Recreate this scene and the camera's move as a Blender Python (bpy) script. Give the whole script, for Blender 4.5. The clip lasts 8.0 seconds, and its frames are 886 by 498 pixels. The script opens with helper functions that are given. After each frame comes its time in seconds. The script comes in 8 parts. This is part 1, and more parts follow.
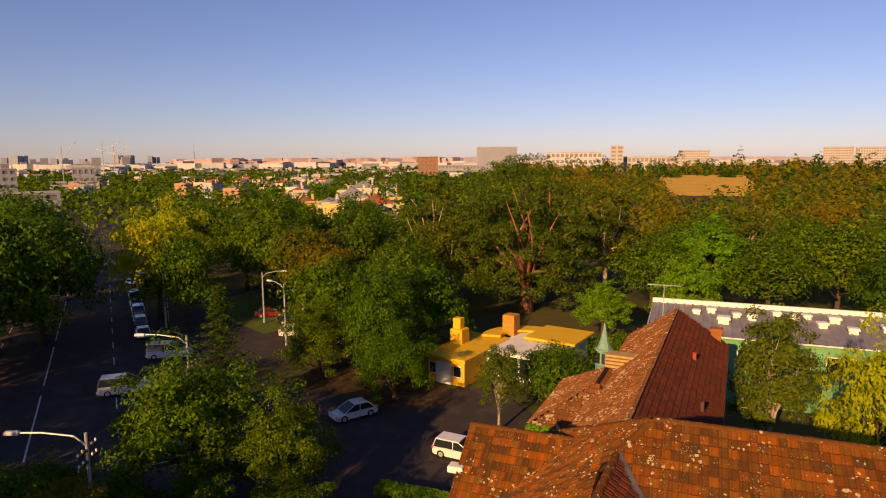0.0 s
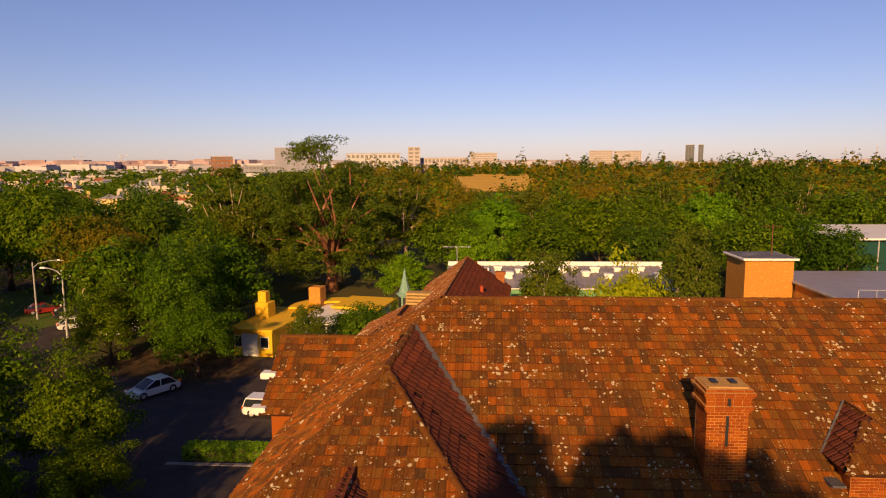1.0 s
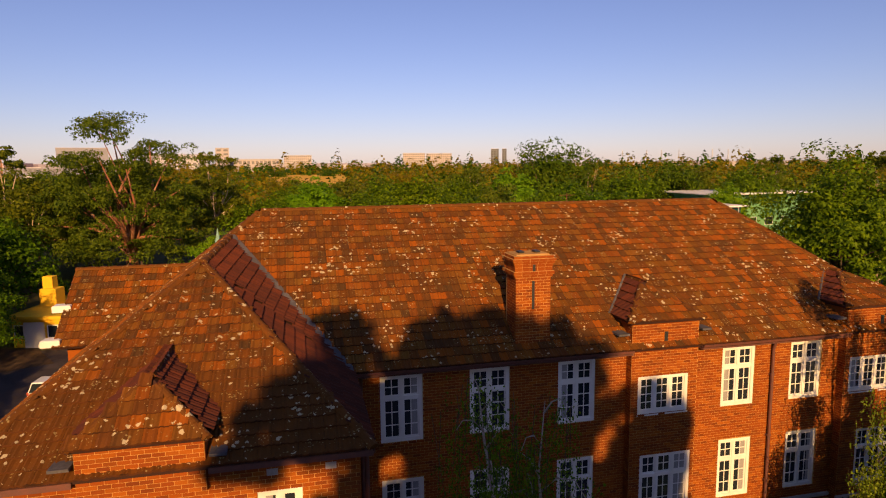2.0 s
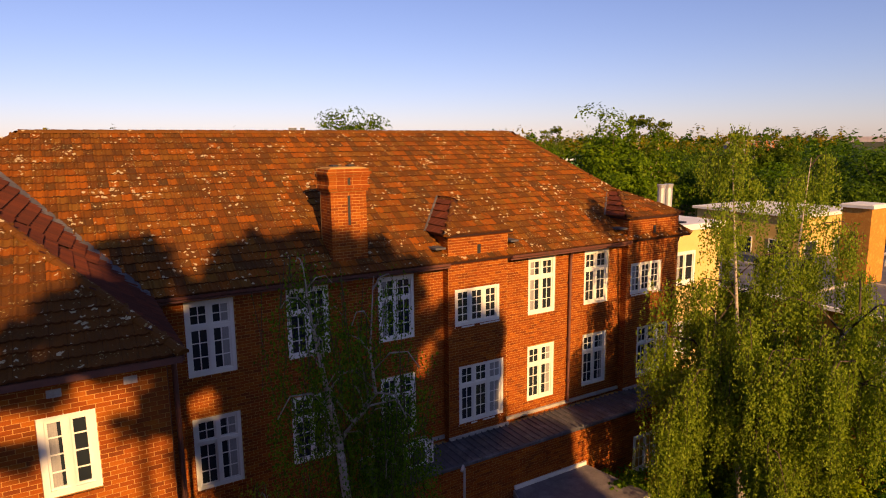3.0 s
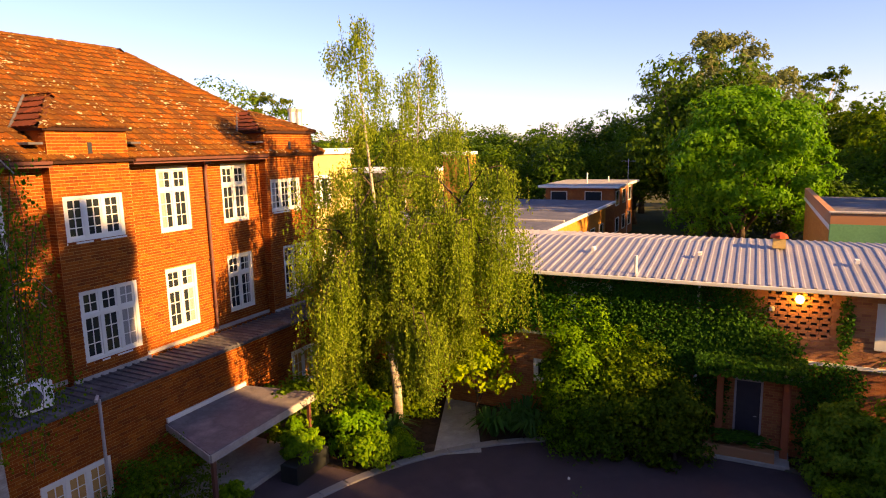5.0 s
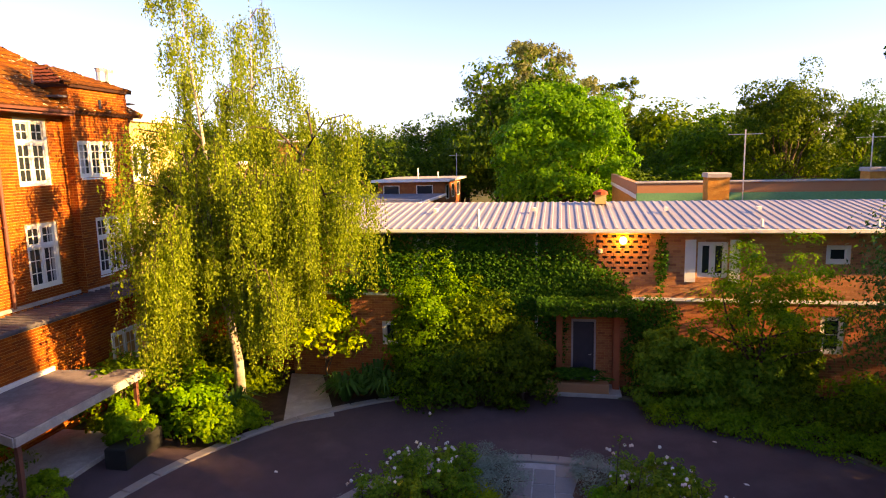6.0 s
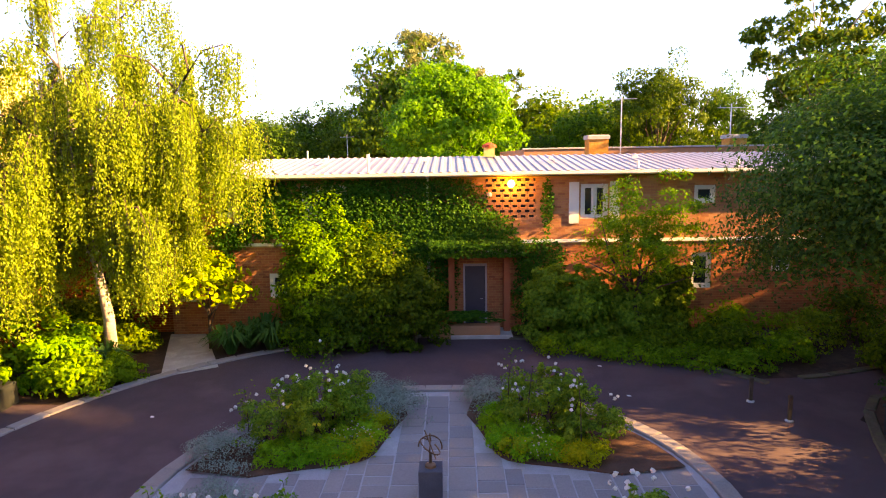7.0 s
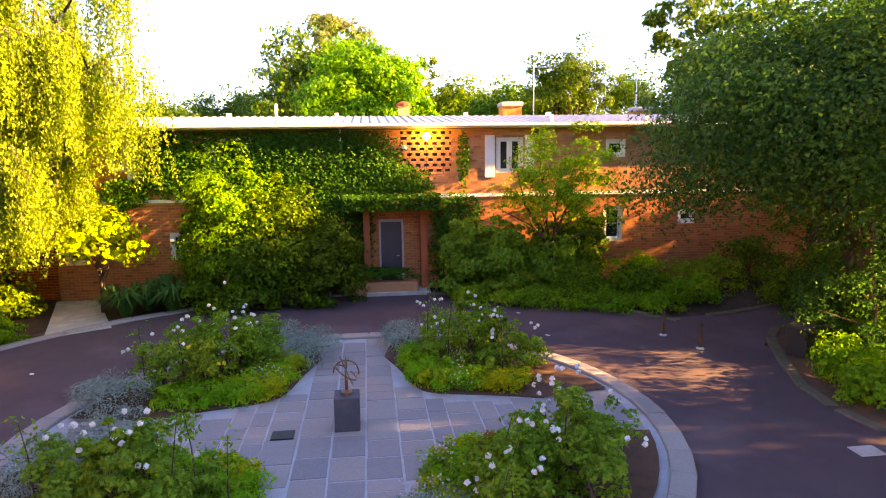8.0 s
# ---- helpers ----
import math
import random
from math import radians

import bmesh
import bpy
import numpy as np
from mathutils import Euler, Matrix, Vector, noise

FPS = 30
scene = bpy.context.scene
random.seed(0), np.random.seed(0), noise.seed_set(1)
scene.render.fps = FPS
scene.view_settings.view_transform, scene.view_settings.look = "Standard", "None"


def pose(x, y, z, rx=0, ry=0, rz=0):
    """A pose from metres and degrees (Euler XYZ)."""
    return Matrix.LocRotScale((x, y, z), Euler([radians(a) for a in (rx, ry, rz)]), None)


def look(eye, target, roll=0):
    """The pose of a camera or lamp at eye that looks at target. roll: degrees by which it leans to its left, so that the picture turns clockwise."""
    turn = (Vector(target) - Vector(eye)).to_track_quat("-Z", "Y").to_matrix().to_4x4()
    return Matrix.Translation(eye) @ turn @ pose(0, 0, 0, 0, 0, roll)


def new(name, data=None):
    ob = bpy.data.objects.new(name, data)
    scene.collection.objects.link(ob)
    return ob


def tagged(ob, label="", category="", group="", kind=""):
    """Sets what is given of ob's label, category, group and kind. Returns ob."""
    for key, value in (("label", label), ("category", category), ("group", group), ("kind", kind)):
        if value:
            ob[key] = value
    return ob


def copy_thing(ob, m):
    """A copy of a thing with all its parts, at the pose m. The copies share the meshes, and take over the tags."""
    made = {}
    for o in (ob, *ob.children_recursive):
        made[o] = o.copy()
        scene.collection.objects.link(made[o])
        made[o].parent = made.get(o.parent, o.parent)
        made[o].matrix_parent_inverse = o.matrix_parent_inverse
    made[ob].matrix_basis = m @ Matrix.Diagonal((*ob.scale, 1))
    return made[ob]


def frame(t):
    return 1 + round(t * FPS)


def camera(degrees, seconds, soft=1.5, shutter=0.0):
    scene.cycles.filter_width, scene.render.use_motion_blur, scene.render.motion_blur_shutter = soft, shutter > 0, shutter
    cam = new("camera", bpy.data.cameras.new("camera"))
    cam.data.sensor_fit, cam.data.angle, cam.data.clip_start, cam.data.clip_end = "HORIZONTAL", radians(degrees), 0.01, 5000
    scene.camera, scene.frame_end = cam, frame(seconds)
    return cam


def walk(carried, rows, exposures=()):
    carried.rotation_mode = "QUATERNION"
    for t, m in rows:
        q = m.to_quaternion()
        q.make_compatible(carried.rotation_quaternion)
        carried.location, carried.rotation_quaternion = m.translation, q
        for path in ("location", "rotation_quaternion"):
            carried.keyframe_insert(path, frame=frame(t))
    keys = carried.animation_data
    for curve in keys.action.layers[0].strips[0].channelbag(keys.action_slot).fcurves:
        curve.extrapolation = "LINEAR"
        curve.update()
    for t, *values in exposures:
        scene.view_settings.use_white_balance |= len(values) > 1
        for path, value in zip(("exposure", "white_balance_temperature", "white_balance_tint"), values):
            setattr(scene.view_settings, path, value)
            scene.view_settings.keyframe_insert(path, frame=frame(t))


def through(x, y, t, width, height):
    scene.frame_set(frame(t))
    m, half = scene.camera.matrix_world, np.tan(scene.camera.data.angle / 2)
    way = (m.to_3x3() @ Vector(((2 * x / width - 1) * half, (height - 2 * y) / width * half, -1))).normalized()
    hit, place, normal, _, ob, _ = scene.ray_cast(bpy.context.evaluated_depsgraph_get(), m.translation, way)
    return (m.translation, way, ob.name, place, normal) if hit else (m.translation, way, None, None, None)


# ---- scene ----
cam = camera(70.3, 8.0, soft=1.1)
PATH = [
    (0, (-0.634, -13.858, 21.481), (-1.354, -12.012, 21.206), -0.4),
    (0.5, (-0.133, -16.046, 20.432), (-0.574, -14.116, 20.153), -0.5),
    (1, (0.024, -16.497, 18.339), (-0.095, -14.518, 18.070), -0.4),
    (1.5, (0.296, -17.151, 16.624), (0.432, -15.173, 16.362), -0.9),
    (1.7, (0.138, -17.279, 15.841), (0.400, -15.312, 15.588), -0.7),
    (2.8, (-0.318, -16.969, 13.555), (0.587, -15.217, 13.218), -0.6),
    (3, (-0.323, -16.818, 13.021), (0.691, -15.126, 12.692), -0.6),
    (3.5, (-0.237, -16.680, 12.153), (0.997, -15.141, 11.823), -0.5),
    (4, (-0.396, -16.507, 11.260), (1.056, -15.171, 10.935), -0.5),
    (4.5, (-0.331, -16.382, 10.430), (1.292, -15.260, 10.105), -0.9),
    (5, (-0.345, -16.418, 9.528), (1.425, -15.545, 9.206), -1.3),
    (5.2, (-0.262, -16.255, 9.160), (1.558, -15.487, 8.843), -1.3),
    (6.5, (-0.496, -15.825, 6.731), (1.477, -15.656, 6.448), -1.1),
    (7, (-0.427, -15.913, 5.837), (1.552, -15.881, 5.546), -0.9),
    (7.5, (-0.245, -15.920, 5.156), (1.730, -16.018, 4.858), -0.8),
    (8, (-0.096, -15.900, 4.415), (1.867, -16.134, 4.112), -0.7),
]
EXPOSURES = [(0.0, 0.40, 7100, 16), (1.7, 0.40, 7150, 18), (3.0, 0.68, 7200, 18), (3.5, 0.72, 7200, 18), (4.5, 1.38, 7300, 15), (5.2, 1.86, 7800, 14), (6.4, 2.65, 8300, 13), (8.0, 3.7, 8600, 11)]
walk(cam, [(t, look(eye, target, roll)) for t, eye, target, roll in PATH], EXPOSURES)

# ---- light ----
SUN_AZ, SUN_EL = 189.0, 20.0          # clockwise from +y, and height, in degrees
toward_sun = Vector((math.sin(radians(SUN_AZ)) * math.cos(radians(SUN_EL)),
                     math.cos(radians(SUN_AZ)) * math.cos(radians(SUN_EL)), math.sin(radians(SUN_EL))))
world = bpy.data.worlds.new("world")
scene.world = world
world.use_nodes = True
sky = world.node_tree.nodes.new("ShaderNodeTexSky")
sky.sky_type = "NISHITA"
sky.sun_disc = False
sky.sun_elevation, sky.sun_rotation = radians(SUN_EL), radians(SUN_AZ)
sky.air_density, sky.dust_density, sky.ozone_density = 1.0, 0.25, 3.5
background = world.node_tree.nodes["Background"]
background.inputs[1].default_value = 0.072
warm = world.node_tree.nodes.new("ShaderNodeMix")
warm.data_type, warm.blend_type = "RGBA", "MULTIPLY"
warm.inputs[0].default_value, warm.inputs[7].default_value = 1.0, (1.03, 0.91, 1.17, 1)
world.node_tree.links.new(sky.outputs[0], warm.inputs[6])
world.node_tree.links.new(warm.outputs[2], background.inputs[0])
sun = new("sun", bpy.data.lights.new("sun", "SUN"))
sun.data.energy, sun.data.angle, sun.data.color = 5.0, radians(0.6), (1.0, 0.64, 0.28)
sun.matrix_world = look(toward_sun * 200, (0, 0, 0))


# ---- materials ----
def ramp(nt, source, stops):
    r = nt.nodes.new("ShaderNodeValToRGB")
    while len(r.color_ramp.elements) < len(stops):
        r.color_ramp.elements.new(0.5)
    for e, (at, c) in zip(r.color_ramp.elements, stops):
        e.position, e.color = at, (*c, 1)
    nt.links.new(source, r.inputs[0])
    return r.outputs[0]


def mixed(nt, fac, a, b, mode="MIX"):
    m = nt.nodes.new("ShaderNodeMix")
    m.data_type, m.blend_type = "RGBA", mode
    for slot, v in ((0, fac), (6, a), (7, b)):
        if isinstance(v, (int, float)):
            m.inputs[slot].default_value = v
        elif isinstance(v, tuple):
            m.inputs[slot].default_value = (*v, 1)
        else:
            nt.links.new(v, m.inputs[slot])
    return m.outputs[2]


def noise_at(nt, scale, detail=4.0, rough=0.6, stretch=None):
    n = nt.nodes.new("ShaderNodeTexNoise")
    n.inputs["Scale"].default_value, n.inputs["Detail"].default_value, n.inputs["Roughness"].default_value = scale, detail, rough
    g = nt.nodes.new("ShaderNodeNewGeometry")
    vec = g.outputs["Position"]
    if stretch:
        m = nt.nodes.new("ShaderNodeMapping")
        m.inputs["Scale"].default_value = stretch
        nt.links.new(vec, m.inputs[0])
        vec = m.outputs[0]
    nt.links.new(vec, n.inputs["Vector"])
    return n.outputs[0]


def material(name, colours, rough=0.8, metal=0.0, scale=3.0, grain=40.0, bump=0.3, per="", spread=None, spots=None, stretch=None, grit=0.25):
    """colours: two or more, mixed by noise of the scale. per: 'island' or 'object', whose random picks from spread.
    spots: (colour, scale, threshold) of patches such as lichen."""
    mat = bpy.data.materials.new(name)
    mat.use_nodes = True
    nt = mat.node_tree
    bsdf = nt.nodes["Principled BSDF"]
    big = noise_at(nt, scale, stretch=stretch)
    n = len(colours)
    base = ramp(nt, big, [(0.3 + 0.4 * i / max(1, n - 1), c) for i, c in enumerate(colours)]) if n > 1 else mixed(nt, 0.0, colours[0], colours[0])
    if per:
        if per == "island":
            pick = nt.nodes.new("ShaderNodeNewGeometry").outputs["Random Per Island"]
        else:
            pick = nt.nodes.new("ShaderNodeObjectInfo").outputs["Random"]
        shades = ramp(nt, pick, [(i / max(1, len(spread) - 1), c) for i, c in enumerate(spread)])
        base = mixed(nt, 0.7, base, shades)
    fine = noise_at(nt, grain, 5.0, 0.7)
    base = mixed(nt, grit, base, ramp(nt, fine, [(0.3, (0.25, 0.25, 0.25)), (0.7, (0.75, 0.75, 0.75))]), "OVERLAY")
    if spots:
        for colour, s, edge in spots:
            vo = nt.nodes.new("ShaderNodeTexVoronoi")
            vo.inputs["Scale"].default_value = s
            g = nt.nodes.new("ShaderNodeNewGeometry")
            warp = nt.nodes.new("ShaderNodeVectorMath")
            warp.operation = "MULTIPLY_ADD"
            wn = nt.nodes.new("ShaderNodeTexNoise")
            wn.inputs["Scale"].default_value = s * 2.2
            nt.links.new(g.outputs["Position"], wn.inputs["Vector"])
            nt.links.new(wn.outputs["Color"], warp.inputs[0])
            warp.inputs[1].default_value = (0.5 / s,) * 3
            nt.links.new(g.outputs["Position"], warp.inputs[2])
            nt.links.new(warp.outputs[0], vo.inputs["Vector"])
            thick = noise_at(nt, s * 0.21, 2.0)
            lim = nt.nodes.new("ShaderNodeMath")
            lim.operation = "MULTIPLY_ADD"
            nt.links.new(thick, lim.inputs[0])
            lim.inputs[1].default_value, lim.inputs[2].default_value = edge * 3.0, -edge * 1.15
            less = nt.nodes.new("ShaderNodeMath")
            less.operation = "LESS_THAN"
            nt.links.new(vo.outputs["Distance"], less.inputs[0])
            nt.links.new(lim.outputs[0], less.inputs[1])
            soft = nt.nodes.new("ShaderNodeMath")
            soft.operation = "MULTIPLY"
            nt.links.new(less.outputs[0], soft.inputs[0])
            soft.inputs[1].default_value = 0.8
            base = mixed(nt, soft.outputs[0], base, colour)
    nt.links.new(base, bsdf.inputs["Base Color"])
    bsdf.inputs["Roughness"].default_value, bsdf.inputs["Metallic"].default_value = rough, metal
    bsdf.inputs["Specular IOR Level"].default_value = 0.1 if rough > 0.6 else 0.5
    if bump:
        b = nt.nodes.new("ShaderNodeBump")
        b.inputs["Strength"].default_value, b.inputs["Distance"].default_value = bump, 0.02
        nt.links.new(fine, b.inputs["Height"])
        nt.links.new(b.outputs[0], bsdf.inputs["Normal"])
    return mat


def leaf_material(name, colours, glow=0.35, rough=0.5, patchy=True, through=(1.2, 1.3, 0.55)):
    """Leaves: each its own shade, each plant too, with light coming through."""
    mat = bpy.data.materials.new(name)
    mat.use_nodes = True
    nt = mat.node_tree
    bsdf = nt.nodes["Principled BSDF"]
    one = nt.nodes.new("ShaderNodeNewGeometry").outputs["Random Per Island"]
    c = ramp(nt, one, [(i / (len(colours) - 1), k) for i, k in enumerate(colours)])
    if patchy:
        whole = nt.nodes.new("ShaderNodeObjectInfo").outputs["Random"]
        c = mixed(nt, 1.0, c, ramp(nt, whole, [(0.0, (0.78, 0.92, 0.8)), (0.5, (1.0, 1.0, 1.0)), (1.0, (1.12, 0.98, 0.7))]), "MULTIPLY")
        patch = noise_at(nt, 0.7, 3.0)
        c = mixed(nt, 1.0, c, ramp(nt, patch, [(0.3, (0.80, 0.86, 0.74)), (0.7, (1.12, 1.06, 0.9))]), "MULTIPLY")
    nt.links.new(c, bsdf.inputs["Base Color"])
    bsdf.inputs["Roughness"].default_value = rough
    bsdf.inputs["Specular IOR Level"].default_value = 0.06
    tr = nt.nodes.new("ShaderNodeBsdfTranslucent")
    bright = mixed(nt, 1.0, c, through, "MULTIPLY")
    nt.links.new(bright, tr.inputs[0])
    mix = nt.nodes.new("ShaderNodeMixShader")
    mix.inputs[0].default_value = glow
    nt.links.new(bsdf.outputs[0], mix.inputs[1])
    nt.links.new(tr.outputs[0], mix.inputs[2])
    nt.links.new(mix.outputs[0], nt.nodes["Material Output"].inputs[0])
    return mat


def glass_material(name, tint=(0.02, 0.025, 0.03)):
    mat = bpy.data.materials.new(name)
    mat.use_nodes = True
    b = mat.node_tree.nodes["Principled BSDF"]
    b.inputs["Base Color"].default_value = (*tint, 1)
    b.inputs["Roughness"].default_value = 0.06
    b.inputs["Specular IOR Level"].default_value = 0.6
    return mat


def lamp_material(name, colour, power):
    mat = bpy.data.materials.new(name)
    mat.use_nodes = True
    b = mat.node_tree.nodes["Principled BSDF"]
    b.inputs["Base Color"].default_value = (*colour, 1)
    b.inputs["Emission Color"].default_value = (*colour, 1)
    b.inputs["Emission Strength"].default_value = power
    return mat


BRICKS = [(0.31, 0.074, 0.009), (0.22, 0.047, 0.008), (0.38, 0.106, 0.011), (0.14, 0.033, 0.009), (0.28, 0.063, 0.008)]
brick_mat = material("red_brick", [(0.27, 0.062, 0.011), (0.22, 0.047, 0.010)], 0.85, scale=0.8, grain=60, per="island", spread=BRICKS)
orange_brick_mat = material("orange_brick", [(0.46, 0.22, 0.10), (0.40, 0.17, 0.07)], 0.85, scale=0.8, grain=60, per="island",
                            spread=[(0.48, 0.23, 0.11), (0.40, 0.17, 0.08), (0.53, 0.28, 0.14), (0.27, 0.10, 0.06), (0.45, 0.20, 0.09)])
# Lower storey: redder brick, with the shade on it also in the colour.
wing_brick_mat = material("red_brown_shaded_wing_brick", [(0.40, 0.14, 0.055), (0.33, 0.11, 0.04)], 0.85, scale=0.8, grain=60, per="island",
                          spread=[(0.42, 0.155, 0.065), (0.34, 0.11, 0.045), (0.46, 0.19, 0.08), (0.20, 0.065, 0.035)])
orange_wall_mat = material("orange_brickwork", [(0.56, 0.26, 0.05), (0.48, 0.20, 0.04), (0.60, 0.31, 0.07)], 0.85, scale=3.0, grain=30)
flat_brick_mat = material("red_brown_brickwork", [(0.36, 0.13, 0.04), (0.29, 0.10, 0.035), (0.42, 0.17, 0.05)], 0.85, scale=2.0, grain=30)
warm_render_mat = material("warm_yellow_render", [(0.66, 0.44, 0.14), (0.56, 0.36, 0.11), (0.70, 0.48, 0.17)], 0.9, scale=1.5, grain=30)
mortar_mat = material("mortar", [(0.53, 0.295, 0.095), (0.42, 0.22, 0.07)], 0.95, scale=2.0, grain=70)
tile_mat = material("roof_tile", [(0.18, 0.052, 0.008), (0.085, 0.034, 0.010), (0.24, 0.070, 0.008)], 0.75, scale=0.9, grain=30, bump=0.4, per="island",
                    spread=[(0.27, 0.068, 0.006), (0.10, 0.038, 0.009), (0.21, 0.078, 0.009), (0.085, 0.036, 0.012), (0.38, 0.096, 0.007), (0.15, 0.050, 0.007), (0.080, 0.042, 0.014), (0.28, 0.078, 0.007), (0.20, 0.090, 0.014), (0.38, 0.092, 0.007)],
                    spots=[((0.60, 0.50, 0.30), 5.4, 0.385), ((0.34, 0.25, 0.10), 13.0, 0.36)])
# Tile butts: dirt stain plus the shadow line under each course, in the colour.
tile_edge_mat = material("shadowed_stained_tile_edge", [(0.07, 0.026, 0.010), (0.11, 0.038, 0.012), (0.045, 0.020, 0.010)], 0.95, scale=2.5, grain=30)
# Plain tile, darker than the rest, for north, rear and side slopes.
plain_tile_mat = material("darker_roof_tile", [(0.10, 0.026, 0.013), (0.065, 0.021, 0.012)], 0.7, scale=0.6, grain=30, bump=0.4, per="island",
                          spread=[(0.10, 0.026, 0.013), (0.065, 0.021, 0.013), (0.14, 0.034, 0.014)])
lichen_tile_mat = material("lichened_roof_tile", [(0.24, 0.085, 0.025), (0.15, 0.055, 0.02)], 0.85, scale=0.6, grain=30, bump=0.4, per="island",
                           spread=[(0.24, 0.075, 0.022), (0.14, 0.05, 0.02), (0.30, 0.11, 0.03), (0.10, 0.045, 0.02)], spots=[((0.52, 0.42, 0.24), 4.2, 0.56), ((0.40, 0.30, 0.14), 9.0, 0.46)])
deck_mat = material("roof_underlay", [(0.07, 0.03, 0.02), (0.05, 0.025, 0.02)], 0.9)
white_mat = material("white_paint", [(0.80, 0.77, 0.70), (0.74, 0.70, 0.62)], 0.5, scale=2.0, grain=30, bump=0.1, grit=0.1)
cream_mat = material("cream_render", [(0.70, 0.50, 0.19), (0.62, 0.43, 0.155)], 0.8, scale=1.2, grain=30, grit=0.15)
ochre_mat = material("ochre_paint", [(0.76, 0.46, 0.03), (0.68, 0.39, 0.03)], 0.7, scale=1.0, grain=20, grit=0.15)
glass_mat = glass_material("window_glass")
teal_glass_mat = glass_material("green_glass", (0.02, 0.07, 0.06))
curtain_mat = material("curtain", [(0.34, 0.32, 0.30), (0.26, 0.25, 0.24)], 0.9, scale=8.0, stretch=(6, 6, 0.3), bump=0)
# Near-black colour standing in for the shade of unlit rooms.
room_mat = material("room_shade", [(0.05, 0.045, 0.04), (0.035, 0.03, 0.03)], 0.9, bump=0)
lead_mat = material("grey_lead", [(0.125, 0.112, 0.115), (0.085, 0.078, 0.082), (0.16, 0.145, 0.145)], 0.65, scale=1.5, grain=12, spots=[((0.42, 0.38, 0.32), 1.2, 0.12)])
concrete_mat = material("concrete", [(0.46, 0.41, 0.36), (0.36, 0.32, 0.29), (0.52, 0.47, 0.41)], 0.9, scale=1.2, grain=25)
pipe_mat = material("rusty_downpipe", [(0.16, 0.05, 0.03), (0.10, 0.04, 0.03)], 0.6, scale=5, grain=50)
steel_mat = material("galvanised_steel", [(0.60, 0.58, 0.57), (0.50, 0.49, 0.49)], 0.45, metal=0.5, scale=2.0, grain=20, bump=0.1, grit=0.15)
sheet_mat = material("pale_roof_sheet", [(0.34, 0.30, 0.315), (0.28, 0.255, 0.27), (0.38, 0.335, 0.345)], 0.5, metal=0.15, scale=0.8, grain=8, bump=0.1, stretch=(0.3, 2, 1), grit=0.2)
greyroof_mat = material("grey_membrane_roof", [(0.16, 0.16, 0.18), (0.11, 0.11, 0.13), (0.22, 0.21, 0.22)], 0.8, scale=0.4, grain=6)
green_paint_mat = material("green_wall_paint", [(0.17, 0.38, 0.17), (0.13, 0.31, 0.14)], 0.7, scale=0.6, grain=10)
verdigris_mat = material("verdigris_copper", [(0.20, 0.36, 0.27), (0.15, 0.27, 0.20)], 0.6, scale=4, grain=30)
asphalt_mat = material("asphalt", [(0.068, 0.054, 0.052), (0.054, 0.043, 0.042), (0.084, 0.067, 0.062)], 0.85, scale=0.35, grain=60, spots=[((0.10, 0.09, 0.085), 0.7, 0.05)])
drive_mat = material("courtyard_asphalt", [(0.105, 0.070, 0.072), (0.085, 0.057, 0.060), (0.125, 0.085, 0.084)], 0.85, scale=0.5, grain=70)
kerb_mat = material("kerb_stone", [(0.34, 0.29, 0.255), (0.26, 0.22, 0.20)], 0.9, scale=1.5, grain=30, per="object", spread=[(0.35, 0.30, 0.26), (0.25, 0.215, 0.19), (0.31, 0.26, 0.225)])
mossy_kerb_mat = material("mossy_kerb_stone", [(0.15, 0.12, 0.085), (0.10, 0.085, 0.06), (0.12, 0.12, 0.06)], 0.95, scale=2.5, grain=30)
joint_mat = material("pale_joint", [(0.40, 0.38, 0.375), (0.31, 0.295, 0.295)], 0.95, scale=3, grain=40)
paver_mat = material("bluestone_paver", [(0.27, 0.24, 0.225), (0.20, 0.182, 0.178)], 0.7, scale=1.2, grain=30, per="object", spread=[(0.28, 0.25, 0.24), (0.20, 0.185, 0.185), (0.25, 0.22, 0.21), (0.32, 0.275, 0.25), (0.26, 0.215, 0.19)])
line_mat = material("road_paint", [(0.62, 0.60, 0.56), (0.48, 0.46, 0.43)], 0.7, scale=3, grain=12)
soil_mat = material("garden_soil", [(0.07, 0.045, 0.03), (0.045, 0.03, 0.02), (0.10, 0.06, 0.04)], 0.95, scale=1.5, grain=20, bump=0.6)
mulch_mat = material("bark_mulch", [(0.13, 0.07, 0.045), (0.08, 0.045, 0.03)], 0.95, scale=3, grain=30, bump=0.8)
grass_mat = material("dry_parkland", [(0.055, 0.075, 0.022), (0.10, 0.085, 0.03), (0.040, 0.060, 0.020)], 0.95, scale=0.02, grain=0.6, bump=0)
gold_grass_mat = material("golden_dry_grass", [(0.66, 0.40, 0.06), (0.56, 0.32, 0.05)], 0.95, scale=0.05, grain=0.8, bump=0)
lawn_mat = material("lawn", [(0.07, 0.12, 0.022), (0.11, 0.13, 0.03)], 0.95, scale=0.3, grain=8, bump=0.6)
bark_mat = material("bark", [(0.12, 0.085, 0.06), (0.07, 0.05, 0.035), (0.17, 0.12, 0.085)], 0.95, scale=3, grain=18, bump=0.8, stretch=(3, 3, 0.5))
redbark_mat = material("red_gum_bark", [(0.34, 0.13, 0.06), (0.22, 0.09, 0.05), (0.42, 0.24, 0.14)], 0.8, scale=1.0, grain=10, stretch=(2, 2, 0.4))
paleark_mat = material("pale_gum_bark", [(0.52, 0.38, 0.24), (0.36, 0.26, 0.17), (0.60, 0.48, 0.34)], 0.8, scale=1.2, grain=10, stretch=(2, 2, 0.4))
